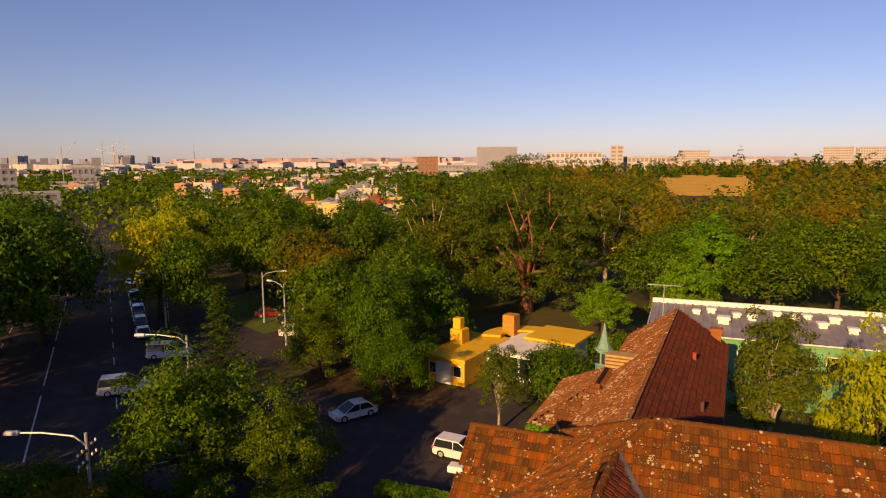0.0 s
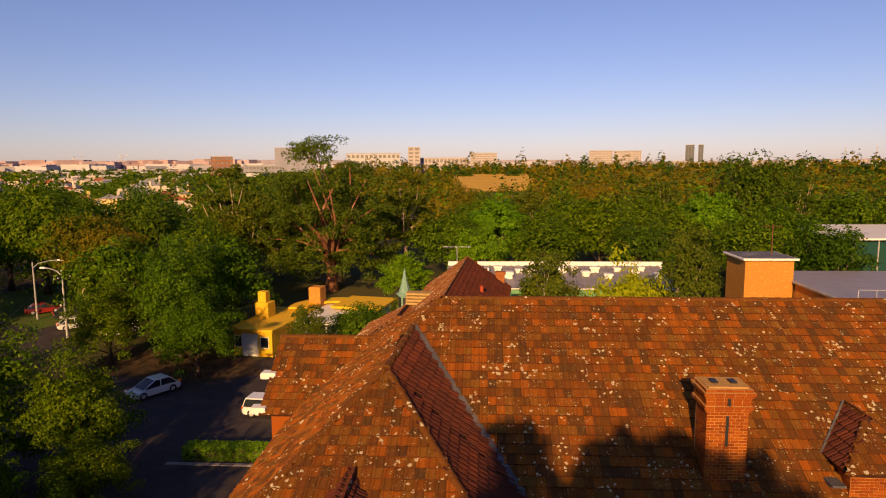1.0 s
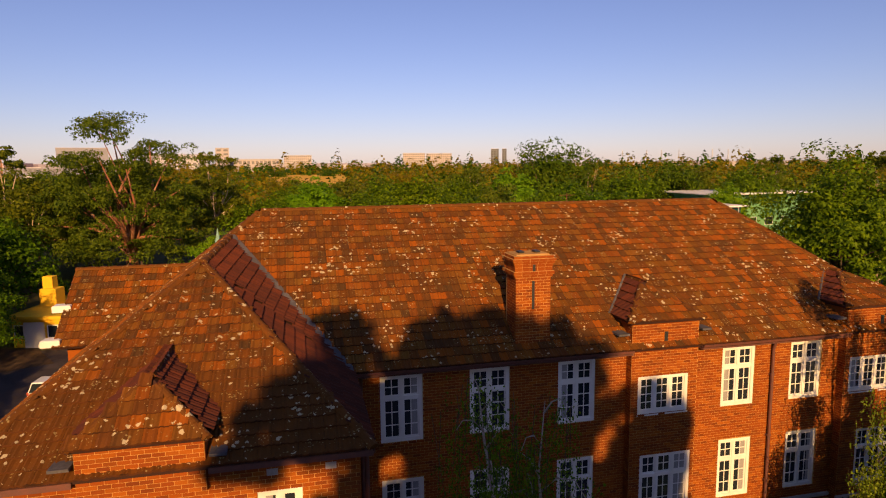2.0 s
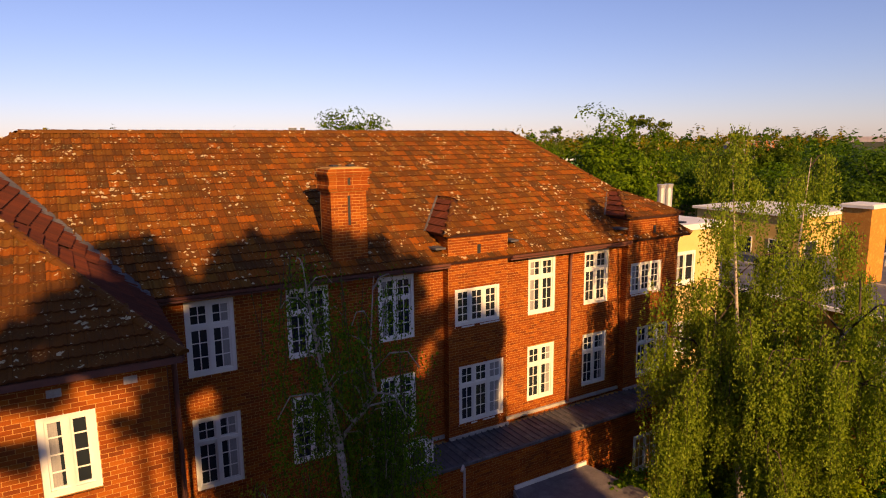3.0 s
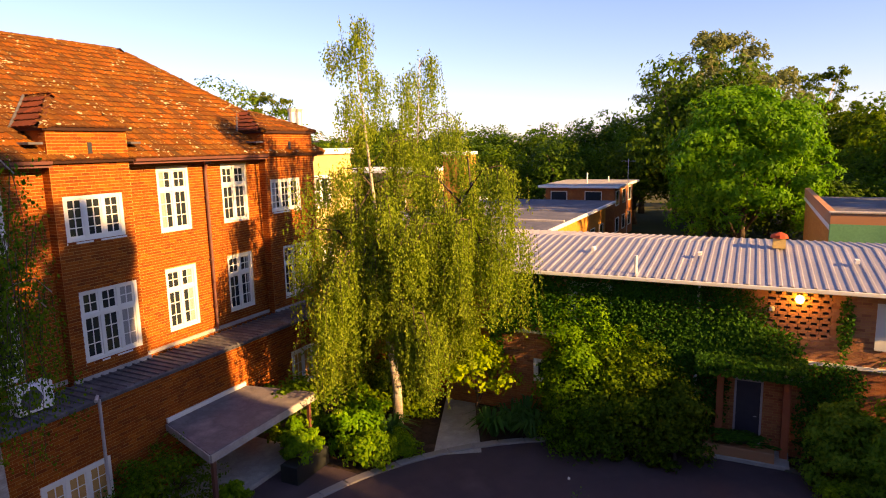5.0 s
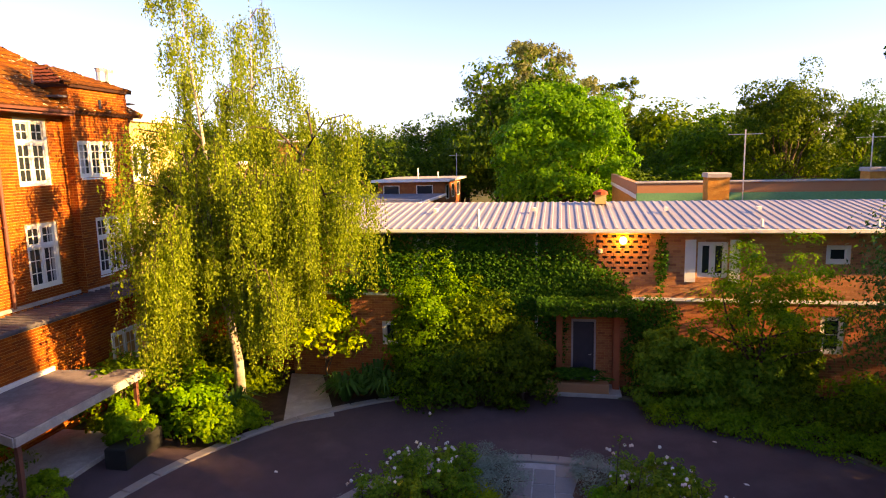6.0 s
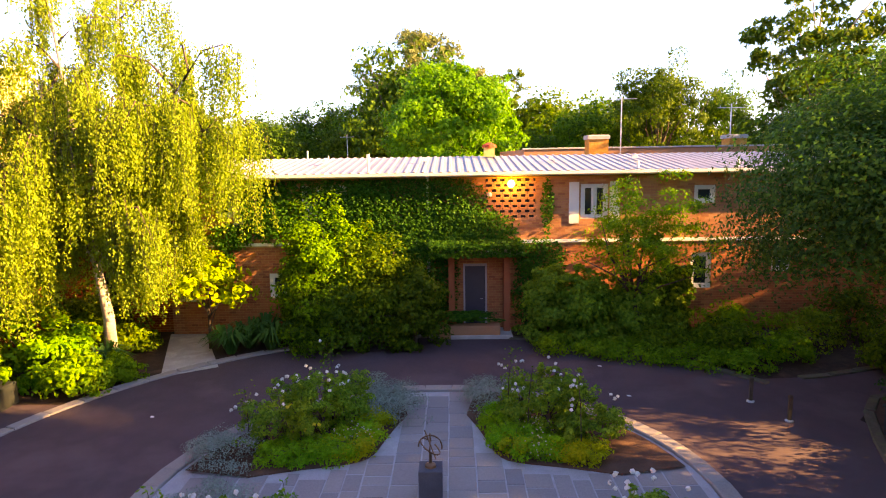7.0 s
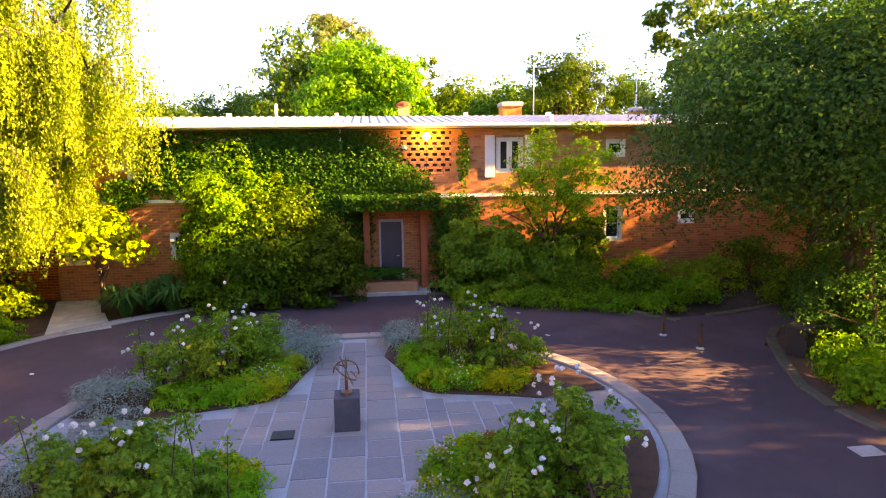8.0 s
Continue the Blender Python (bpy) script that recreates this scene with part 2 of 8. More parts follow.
birch_bark_mat = material("white_birch_bark", [(0.48, 0.40, 0.33), (0.34, 0.27, 0.22), (0.56, 0.47, 0.40)], 0.8, scale=2.5, grain=20, stretch=(1, 1, 5), spots=[((0.06, 0.045, 0.04), 5.0, 0.16)])
rust_mat = material("corten_rust", [(0.20, 0.09, 0.04), (0.13, 0.06, 0.03)], 0.7, metal=0.4, scale=8, grain=40)
bronze_mat = material("weathered_bronze", [(0.28, 0.15, 0.08), (0.18, 0.10, 0.06)], 0.4, metal=0.8, scale=8, grain=40)
dark_mat = material("dark_plastic", [(0.02, 0.022, 0.02), (0.015, 0.016, 0.015)], 0.5, bump=0.05)
rubber_mat = material("tyre_rubber", [(0.02, 0.02, 0.02), (0.015, 0.015, 0.015)], 0.9)
red_mat = material("red_sheet", [(0.45, 0.08, 0.03), (0.36, 0.06, 0.03)], 0.7)
dirt_mat = material("packed_earth", [(0.11, 0.066, 0.035), (0.07, 0.045, 0.025), (0.15, 0.09, 0.045)], 0.95, scale=0.5, grain=6)
leaf_elm = leaf_material("elm_leaf", [(0.040, 0.085, 0.005), (0.090, 0.162, 0.008), (0.175, 0.265, 0.012)], 0.4)
leaf_dark = leaf_material("dark_leaf", [(0.030, 0.064, 0.006), (0.062, 0.118, 0.009), (0.120, 0.190, 0.014)], 0.36)
leaf_oak = leaf_material("oak_leaf", [(0.026, 0.068, 0.018), (0.056, 0.126, 0.028), (0.115, 0.205, 0.034)], 0.38, through=(0.95, 1.3, 0.6))
# Gum leaf greyed and paled, so haze is in the colour.
leaf_haze = leaf_material("hazed_gum_leaf", [(0.105, 0.125, 0.055), (0.160, 0.178, 0.080), (0.215, 0.220, 0.105)], 0.36)
leaf_gum = leaf_material("gum_leaf", [(0.055, 0.086, 0.010), (0.105, 0.142, 0.014), (0.165, 0.190, 0.018)], 0.36)
leaf_brown = leaf_material("olive_brown_leaf", [(0.185, 0.150, 0.012), (0.250, 0.180, 0.014), (0.135, 0.150, 0.012)], 0.4)
leaf_lime = leaf_material("lime_leaf", [(0.34, 0.38, 0.016), (0.44, 0.46, 0.02), (0.26, 0.31, 0.014)], 0.45)
leaf_bright = leaf_material("bright_leaf", [(0.085, 0.190, 0.010), (0.160, 0.300, 0.015), (0.235, 0.390, 0.020)], 0.45)
leaf_maple = leaf_material("maple_leaf", [(0.066, 0.165, 0.009), (0.122, 0.265, 0.014), (0.180, 0.345, 0.019)], 0.45)
leaf_birch = leaf_material("birch_leaf", [(0.122, 0.180, 0.015), (0.206, 0.274, 0.024), (0.295, 0.355, 0.038)], 0.46, patchy=False)
leaf_ivy = leaf_material("ivy_leaf", [(0.018, 0.066, 0.008), (0.042, 0.124, 0.012), (0.080, 0.185, 0.016)], 0.33)
leaf_grey = leaf_material("silver_leaf", [(0.22, 0.285, 0.225), (0.31, 0.375, 0.30), (0.16, 0.22, 0.165)], 0.25, 0.7, patchy=False, through=(1, 1, 0.9))
leaf_rose = leaf_material("rose_leaf", [(0.085, 0.170, 0.020), (0.170, 0.290, 0.030), (0.255, 0.370, 0.038)], 0.44)
leaf_bronze = leaf_material("bronze_leaf", [(0.26, 0.12, 0.03), (0.34, 0.17, 0.04), (0.20, 0.13, 0.03)], 0.35)
pink_petal_mat = leaf_material("pale_pink_petal", [(0.62, 0.46, 0.42), (0.70, 0.58, 0.52)], 0.3, patchy=False, through=(1, 1, 0.9))
leaf_cover = leaf_material("ground_cover_leaf", [(0.13, 0.31, 0.014), (0.21, 0.43, 0.02), (0.27, 0.47, 0.024)], 0.46)
leaf_strap = leaf_material("strap_leaf", [(0.05, 0.12, 0.03), (0.08, 0.18, 0.045)], 0.3, 0.4)
petal_mat = leaf_material("white_petal", [(0.80, 0.78, 0.74), (0.76, 0.74, 0.68), (0.84, 0.82, 0.80)], 0.3, patchy=False, through=(1, 1, 0.9))
yellow_petal_mat = leaf_material("yellow_petal", [(0.80, 0.62, 0.04), (0.82, 0.70, 0.08)], 0.3, patchy=False)


# ---- mesh helpers ----
class Shape:
    """Vertices and faces of one mesh."""

    def __init__(self):
        self.v, self.f = [], []

    def poly(self, *pts):
        n = len(self.v)
        self.v += [tuple(p) for p in pts]
        self.f.append(tuple(range(n, n + len(pts))))
        return self

    def box(self, x0, y0, z0, x1, y1, z1):
        n = len(self.v)
        self.v += [(x, y, z) for z in (z0, z1) for x, y in ((x0, y0), (x1, y0), (x1, y1), (x0, y1))]
        self.f += [tuple(n + i for i in q) for q in ((3, 2, 1, 0), (4, 5, 6, 7), (0, 1, 5, 4), (1, 2, 6, 5), (2, 3, 7, 6), (3, 0, 4, 7))]
        return self

    def bevelled(self, x0, y0, z0, x1, y1, z1, r=0.157):
        """A box with its upper edges cut off."""
        n = len(self.v)
        self.v += [(x, y, z0) for x, y in ((x0, y0), (x1, y0), (x1, y1), (x0, y1))]
        self.v += [(x, y, z1 - r) for x, y in ((x0, y0), (x1, y0), (x1, y1), (x0, y1))]
        self.v += [(x, y, z1) for x, y in ((x0 + r, y0 + r), (x1 - r, y0 + r), (x1 - r, y1 - r), (x0 + r, y1 - r))]
        self.f += [tuple(n + i for i in (3, 2, 1, 0)), tuple(n + i for i in (8, 9, 10, 11))]
        for k in (0, 4):
            for i in range(4):
                j = (i + 1) % 4
                self.f.append((n + k + i, n + k + j, n + k + 4 + j, n + k + 4 + i))
        return self

    def extrude(self, pts, vec):
        n, m = len(self.v), len(pts)
        self.v += [tuple(p) for p in pts] + [tuple(Vector(p) + Vector(vec)) for p in pts]
        self.f.append(tuple(range(n + m - 1, n - 1, -1)))
        self.f.append(tuple(range(n + m, n + 2 * m)))
        for i in range(m):
            j = (i + 1) % m
            self.f.append((n + i, n + j, n + m + j, n + m + i))
        return self

    def tube(self, pts, radii, sides=8, closed=True):
        n = len(self.v)
        pts = [Vector(p) for p in pts]
        for i, p in enumerate(pts):
            d = (pts[min(i + 1, len(pts) - 1)] - pts[max(i - 1, 0)]).normalized()
            a = d.orthogonal().normalized() if abs(d.z) < 0.9 else Vector((1, 0, 0))
            a = (a - a.dot(d) * d).normalized()
            b = d.cross(a)
            r = radii[i] if isinstance(radii, (list, tuple)) else radii
            self.v += [tuple(p + r * (math.cos(t) * a + math.sin(t) * b)) for t in (2 * math.pi * k / sides for k in range(sides))]
        for i in range(len(pts) - 1):
            for k in range(sides):
                j = (k + 1) % sides
                self.f.append((n + i * sides + k, n + i * sides + j, n + (i + 1) * sides + j, n + (i + 1) * sides + k))
        if closed:
            self.f.append(tuple(n + k for k in range(sides - 1, -1, -1)))
            self.f.append(tuple(n + (len(pts) - 1) * sides + k for k in range(sides)))
        return self

    def lathe(self, profile, x=0.0, y=0.0, sides=16):
        return self.tube([(x, y, z) for _, z in profile], [max(r, 0.001) for r, _ in profile], sides)

    def add(self, verts, faces):
        n = len(self.v)
        self.v += [tuple(p) for p in verts]
        self.f += [tuple(n + i for i in q) for q in faces]
        return self


def mesh_of(name, shape, mat, smooth=False):
    me = bpy.data.meshes.new(name)
    me.from_pydata(shape.v, [], shape.f)
    me.materials.append(mat)
    if smooth:
        me.shade_smooth()
    me.update()
    return me


def part(name, shape, mat, parent=None, label="", smooth=False):
    ob = new(name, shape if isinstance(shape, bpy.types.Mesh) else mesh_of(name, shape, mat, smooth))
    ob.parent = parent
    return tagged(ob, label)


def thing(name, label, category, group="", kind="", at=(0, 0, 0), turn=0.0):
    ob = new(name)
    ob.matrix_basis = pose(*at, 0, 0, turn)
    return tagged(ob, label, category, group, kind)


def solo(name, shape, mat, label, category, group="", kind="", smooth=False):
    return tagged(part(name, shape, mat, None, "", smooth), label, category, group, kind)


def leaf_mesh(name, centres, normals, sizes, mat, seed, slim=0.6, droop=None, single=False):
    """Many small folded leaves: rhombs of two triangles, or single triangles, one island each."""
    rng = np.random.default_rng(seed)
    n = len(centres)
    nrm = normals / (np.linalg.norm(normals, axis=1, keepdims=True) + 1e-9)
    r = rng.normal(size=(n, 3))
    a = droop if droop is not None else np.cross(nrm, r)
    a = a / (np.linalg.norm(a, axis=1, keepdims=True) + 1e-9)
    b = np.cross(nrm, a)
    b = b / (np.linalg.norm(b, axis=1, keepdims=True) + 1e-9)
    s = np.asarray(sizes).reshape(-1, 1)
    v = np.stack([centres - a * s * 0.5, centres + b * s * 0.5 * slim - nrm * s * 0.08, centres + a * s * 0.5, centres - b * s * 0.5 * slim - nrm * s * 0.08], 1).reshape(-1, 3)
    i = np.arange(n) * 4
    if single:
        v = np.stack([centres - a * s * 0.5, centres + a * s * 0.35 + b * s * 0.6 * slim, centres + a * s * 0.5 - b * s * 0.5 * slim], 1).reshape(-1, 3)
    f = np.arange(n * 3).reshape(-1, 3) if single else np.concatenate([np.stack([i, i + 1, i + 2], 1), np.stack([i, i + 2, i + 3], 1)])
    me = bpy.data.meshes.new(name)
    me.vertices.add(len(v))
    me.vertices.foreach_set("co", v.ravel())
    me.loops.add(f.size)
    me.loops.foreach_set("vertex_index", f.ravel().astype(np.int32))
    me.polygons.add(len(f))
    me.polygons.foreach_set("loop_start", np.arange(0, f.size, 3).astype(np.int32))
    me.update(calc_edges=True)
    me.materials.append(mat)
    return me


# ---- ground ----
ground = Shape()
ring = [(4700 * math.cos(2 * math.pi * k / 96), 4700 * math.sin(2 * math.pi * k / 96), -0.06) for k in range(96)]
ground.poly(*ring)
solo("ground", ground, grass_mat, "dry green parkland ground reaching the horizon", "ground", kind="structure")


# ---- walls, roofs and windows ----
def wall_cells(shape, length, height, holes, place, depth):
    """A wall in its own plane (u along, w up), cut by holes (u0, w0, u1, w1); place maps (u, d, w) to the world."""
    us = sorted({0.0, length, *(h[0] for h in holes), *(h[2] for h in holes)})
    ws = sorted({0.0, height, *(h[1] for h in holes), *(h[3] for h in holes)})
    for u0, u1 in zip(us, us[1:]):
        run = None
        for w0, w1 in zip(ws, ws[1:]):
            mu, mw = (u0 + u1) / 2, (w0 + w1) / 2
            solid = not any(h[0] < mu < h[2] and h[1] < mw < h[3] for h in holes)
            if solid:
                run = (run[0] if run else w0, w1)
            if run and (not solid or w1 == ws[-1]):
                pts = [place(u, d, w) for w in run for u, d in ((u0, 0), (u1, 0), (u1, depth), (u0, depth))]
                shape.add(pts, ((0, 1, 2, 3), (7, 6, 5, 4), (4, 5, 1, 0), (5, 6, 2, 1), (6, 7, 3, 2), (7, 4, 0, 3)))
                run = None


def brick_field(length, height, holes, place, proud=0.008, seed=1, course=0.086, long=0.24, gap=0.012, shape=None, single=None, keep=None):
    """Courses of bricks standing a little proud of the mortar, with openings left free."""
    rnd = random.Random(seed)
    shape = shape or Shape()
    rows = int(height / course)
    for r in range(rows):
        w0, w1 = r * course + gap / 2, (r + 1) * course - gap / 2
        u = -long / 2 if r % 2 else 0.0
        while u < length:
            u0, u1 = max(0.0, u) + gap / 2, min(length, u + long) - gap / 2
            u += long
            if u1 - u0 < 0.03:
                continue
            pieces = [(u0, u1)]
            for h in holes:
                if h[1] < (w0 + w1) / 2 < h[3]:
                    pieces = [(a, b) for p0, p1 in pieces for a, b in ((p0, min(p1, h[0])), (max(p0, h[2]), p1)) if b - a > 0.03]
            for a, b in pieces:
                d = -proud - rnd.uniform(0, 0.004)
                if keep and b - a > long - gap * 1.5 and keep((a + b) / 2, (w0 + w1) / 2):
                    single.append((place((a + b) / 2, -0.001 + rnd.uniform(-0.002, 0.002), (w0 + w1) / 2)))
                    continue
                pts = [place(a, 0.002, w0), place(b, 0.002, w0), place(b, 0.002, w1), place(a, 0.002, w1),
                       place(a, d, w0), place(b, d, w0), place(b, d, w1), place(a, d, w1)]
                shape.add(pts, ((4, 5, 6, 7), (0, 1, 5, 4), (1, 2, 6, 5), (2, 3, 7, 6), (3, 0, 4, 7)))
    return shape


def facing_south(x0, y, z0):
    return lambda u, d, w: (x0 + u, y + d, z0 + w)


def facing_west(x, y0, z0):
    return lambda u, d, w: (x + d, y0 - u, z0 + w)


def facing_east(x, y0, z0):
    return lambda u, d, w: (x - d, y0 + u, z0 + w)


window_count = [0]


def casement(place, width, height, lights=2, transom=0.33, parent=None, label="white-painted timber casement window with small panes", bars=(2, 3), curtain=True, mat=white_mat):
    """A casement window set in an opening at place(0..width, depth, 0..height): frame, sashes with glazing bars, panes, sill, curtain."""
    window_count[0] += 1
    root = thing(f"window_{window_count[0]}", label, "window", kind="structure")

    def slab(s, u0, d0, w0, u1, d1, w1):
        pts = [place(u, d, w) for w in (w0, w1) for u, d in ((u0, d0), (u1, d0), (u1, d1), (u0, d1))]
        s.add(pts, ((3, 2, 1, 0), (4, 5, 6, 7), (0, 1, 5, 4), (1, 2, 6, 5), (2, 3, 7, 6), (3, 0, 4, 7)))

    e, m = 0.11, 0.09
    f = Shape()
    slab(f, 0, -0.015, 0, e, 0.09, height)
    slab(f, width - e, -0.015, 0, width, 0.09, height)
    slab(f, e, -0.015, height - e, width - e, 0.09, height)
    slab(f, e, -0.015, 0, width - e, 0.09, e)
    step = (width - 2 * e + m) / lights
    for i in range(1, lights):
        slab(f, e + i * step - m, -0.01, e, e + i * step, 0.085, height - e)
    wt = e + (height - 2 * e) * (1 - transom)
    if transom:
        for i in range(lights):
            slab(f, e + i * step, -0.012, wt - m / 2, e + i * step + step - m, 0.08, wt + m / 2)
    part("window_frame", f, mat, root)
    s = Shape()
    slab(s, -0.01, -0.05, -0.05, width + 0.01, 0.02, -0.002)
    part("window_sill", s, mat, root)
    for i in range(lights):
        u0, u1 = e + i * step, e + i * step + step - m
        for w0, w1, nv in ((e, wt - m / 2, bars[1]), (wt + m / 2, height - e, 2)) if transom else ((e, height - e, bars[1]),):
            g, k = Shape(), 0.045
            slab(g, u0, 0.02, w0, u0 + k, 0.06, w1)
            slab(g, u1 - k, 0.02, w0, u1, 0.06, w1)
            slab(g, u0 + k, 0.02, w0, u1 - k, 0.06, w0 + k)
            slab(g, u0 + k, 0.02, w1 - k, u1 - k, 0.06, w1)
            for j in range(1, bars[0]):
                c = u0 + (u1 - u0) * j / bars[0]
                slab(g, c - 0.013, 0.025, w0 + k, c + 0.013, 0.055, w1 - k)
            for j in range(1, nv):
                c = w0 + (w1 - w0) * j / nv
                slab(g, u0 + k, 0.027, c - 0.013, u1 - k, 0.053, c + 0.013)
            sash = part("sash", g, mat, root)
            p = Shape()
            slab(p, u0 + k, 0.04, w0 + k, u1 - k, 0.045, w1 - k)
            part("pane", p, glass_mat, sash, "dark window glass")
    if curtain and window_count[0] % 3 != 1:
        rnd = random.Random(window_count[0])
        c = Shape()
        wide = width * rnd.uniform(0.2, 0.34)
        n = 10
        for side in ((0.1, wide),) if rnd.random() < 0.6 else ((width - wide, width - 0.1),):
            for i in range(n):
                ua, ub = (side[0] + (side[1] - side[0]) * k / n for k in (i, i + 1))
                da, db = 0.0385 - (0.002 if i % 2 else 0), 0.0385 - (0 if i % 2 else 0.002)
                c.poly(place(ua, da, 0.12), place(ub, db, 0.12), place(ub, db, height - 0.12), place(ua, da, height - 0.12))
        part("curtain", c, curtain_mat, root, "pale curtain drawn to one side")
    return root


def roof_plane(name, parent, mat, corners, along, eave, deck=True, pitch=0.33, wide=0.26, keep=None, seed=3, lift=0.0):
    """Interlocking tiles over a flat polygon of roof. along: the eave's direction; eave: a point on it. keep(u, v): which tiles become parts."""
    rnd = random.Random(seed)
    u = Vector(along).normalized()
    pts = [Vector(p) for p in corners]
    n = (pts[1] - pts[0]).cross(pts[2] - pts[0]).normalized()
    if n.z < 0:
        n = -n
    s = n.cross(u).normalized()
    if s.z < 0:
        s = -s
    o = Vector(eave) + n * lift
    flat = [((p - o).dot(u), (p - o).dot(s)) for p in pts]
    if deck:
        d = Shape()
        d.extrude([p + n * (lift - 0.11) for p in pts], n * 0.09)
        part("roof_deck", d, deck_mat, parent)

    def inside(a, b):
        hit = False
        for (x0, y0), (x1, y1) in zip(flat, flat[1:] + flat[:1]):
            if (y0 > b) != (y1 > b) and a < (x1 - x0) * (b - y0) / (y1 - y0) + x0:
                hit = not hit
        return hit

    joined, chosen = Shape(), []
    amin, amax = min(a for a, _ in flat), max(a for a, _ in flat)
    bmin, bmax = min(b for _, b in flat), max(b for _, b in flat)
    prof = ((0.0, 0.012), (0.18, 0.034), (0.36, 0.006), (0.64, 0.006), (0.82, 0.034), (1.0, 0.012))
    tile = Shape()
    for k, b in enumerate((-0.03, pitch)):
        tile.v += [tuple(u * (c * wide * 0.985) + s * b + n * (h + (0.044 if k == 0 else 0.0))) for c, h in prof]
    tile.v += [tuple(u * (c * wide * 0.985) - s * 0.03 + n * (h - 0.012)) for c, h in prof]
    for i in range(5):
        tile.f += [(i, i + 1, 7 + i, 6 + i), (12 + i, 13 + i, i + 1, i)]
    shared = mesh_of("tile", tile, mat)
    # Butt faces take the dark edge colour that includes the courses' shadow.
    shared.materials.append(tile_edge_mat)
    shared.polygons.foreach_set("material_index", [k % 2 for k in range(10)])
    b = 0.0
    r = int(bmin // pitch)
    while r * pitch < bmax:
        c0 = int(amin // wide) - 1
        while c0 * wide < amax:
            ca, cb = (c0 + 0.5) * wide, (r + 0.5) * pitch
            if inside(ca, cb):
                at = o + u * (c0 * wide) + s * (r * pitch) + n * rnd.uniform(-0.004, 0.006)
                if keep and keep(ca, cb):
                    chosen.append(at)
                else:
                    joined.add([Vector(v) + at for v in tile.v], tile.f)
            c0 += 1
        r += 1
    if joined.v:
        ob = tagged(part("roof_tiles", joined, mat, parent), kind="stuff")
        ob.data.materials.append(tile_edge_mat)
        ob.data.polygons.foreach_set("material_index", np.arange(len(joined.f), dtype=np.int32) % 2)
    return [(shared, at) for at in chosen]


def ridge_caps(parent, a, b, mat, r=0.13, step=0.42, sink=0.02, name="ridge_tile"):
    """Half-round cap tiles laid end over end along a ridge or hip."""
    a, b = Vector(a), Vector(b)
    d = (b - a).normalized()
    side = Vector((0, 0, 1)).cross(d).normalized()
    up = d.cross(side).normalized()
    if up.z < 0:
        up, side = -up, -side
    cap = Shape()
    rim = [math.pi * k / 6 for k in range(7)]
    for q, rr in ((0, r), (step * 1.06, r * 0.86)):
        cap.v += [tuple(d * q + side * (math.cos(t) * rr) + up * (math.sin(t) * rr * 0.9 - sink)) for t in rim]
    for i in range(6):
        cap.f.append((i, i + 1, 8 + i, 7 + i))
    cap.f.append(tuple(range(6, -1, -1)))
    me = mesh_of(name, cap, mat)
    for k in range(int((b - a).length / step)):
        ob = part(name, me, mat, parent)
        ob.location = a + d * (k * step)
    return me


# ---- the brick college building: walls ----
EAVE, RIDGE_Y, RIDGE_Z = 9.42, 5.92, 13.49
UP0, UP1, LOW0, LOW1 = 7.05, 9.08, 3.86, 5.90
TALL_X = [(2.0, 3.25), (4.66, 5.91), (7.46, 8.70), (13.19, 14.44), (15.81, 17.06)]
college = thing("college_building", "red-brick college building with a lichened hipped tile roof", "building", at=(0, 0, 0))
holes = [(a - 1.0, z0, b - 1.0, z1) for a, b in TALL_X for z0, z1 in ((UP0, UP1), (LOW0, LOW1))]
bay_holes = [(8.75, 3.4, 11.05, 9.42), (16.72, 3.4, 19.5, 9.42)]
body = Shape()
wall_cells(body, 19.6, 9.42, holes, facing_south(1.0, 0.0, 0.0), 0.4)
part("wall", body, mortar_mat, college, "mortar-jointed brick facade wall")
tagged(part("brickwork", brick_field(19.6, 9.42, holes + bay_holes + [(5.6, 0, 19.6, 3.3)], facing_south(1.0, 0.0, 0.0), seed=4), brick_mat, college, "weathered red bricks"), kind="stuff")
rest = Shape()
rest.box(20.2, 0.4, 0.0, 20.6, 11.9, 9.42).box(-6.2, 11.5, 0.0, 20.2, 11.9, 9.42).box(-6.2, 0.3, 0, -5.8, 11.5, 9.42)
part("rear_wall", rest, brick_mat, college)
# Thin sheet behind the openings, indoor shade painted on.
part("interior_shade", Shape().box(1.1, 0.55, 0.2, 20.1, 0.62, 9.3), room_mat, college)
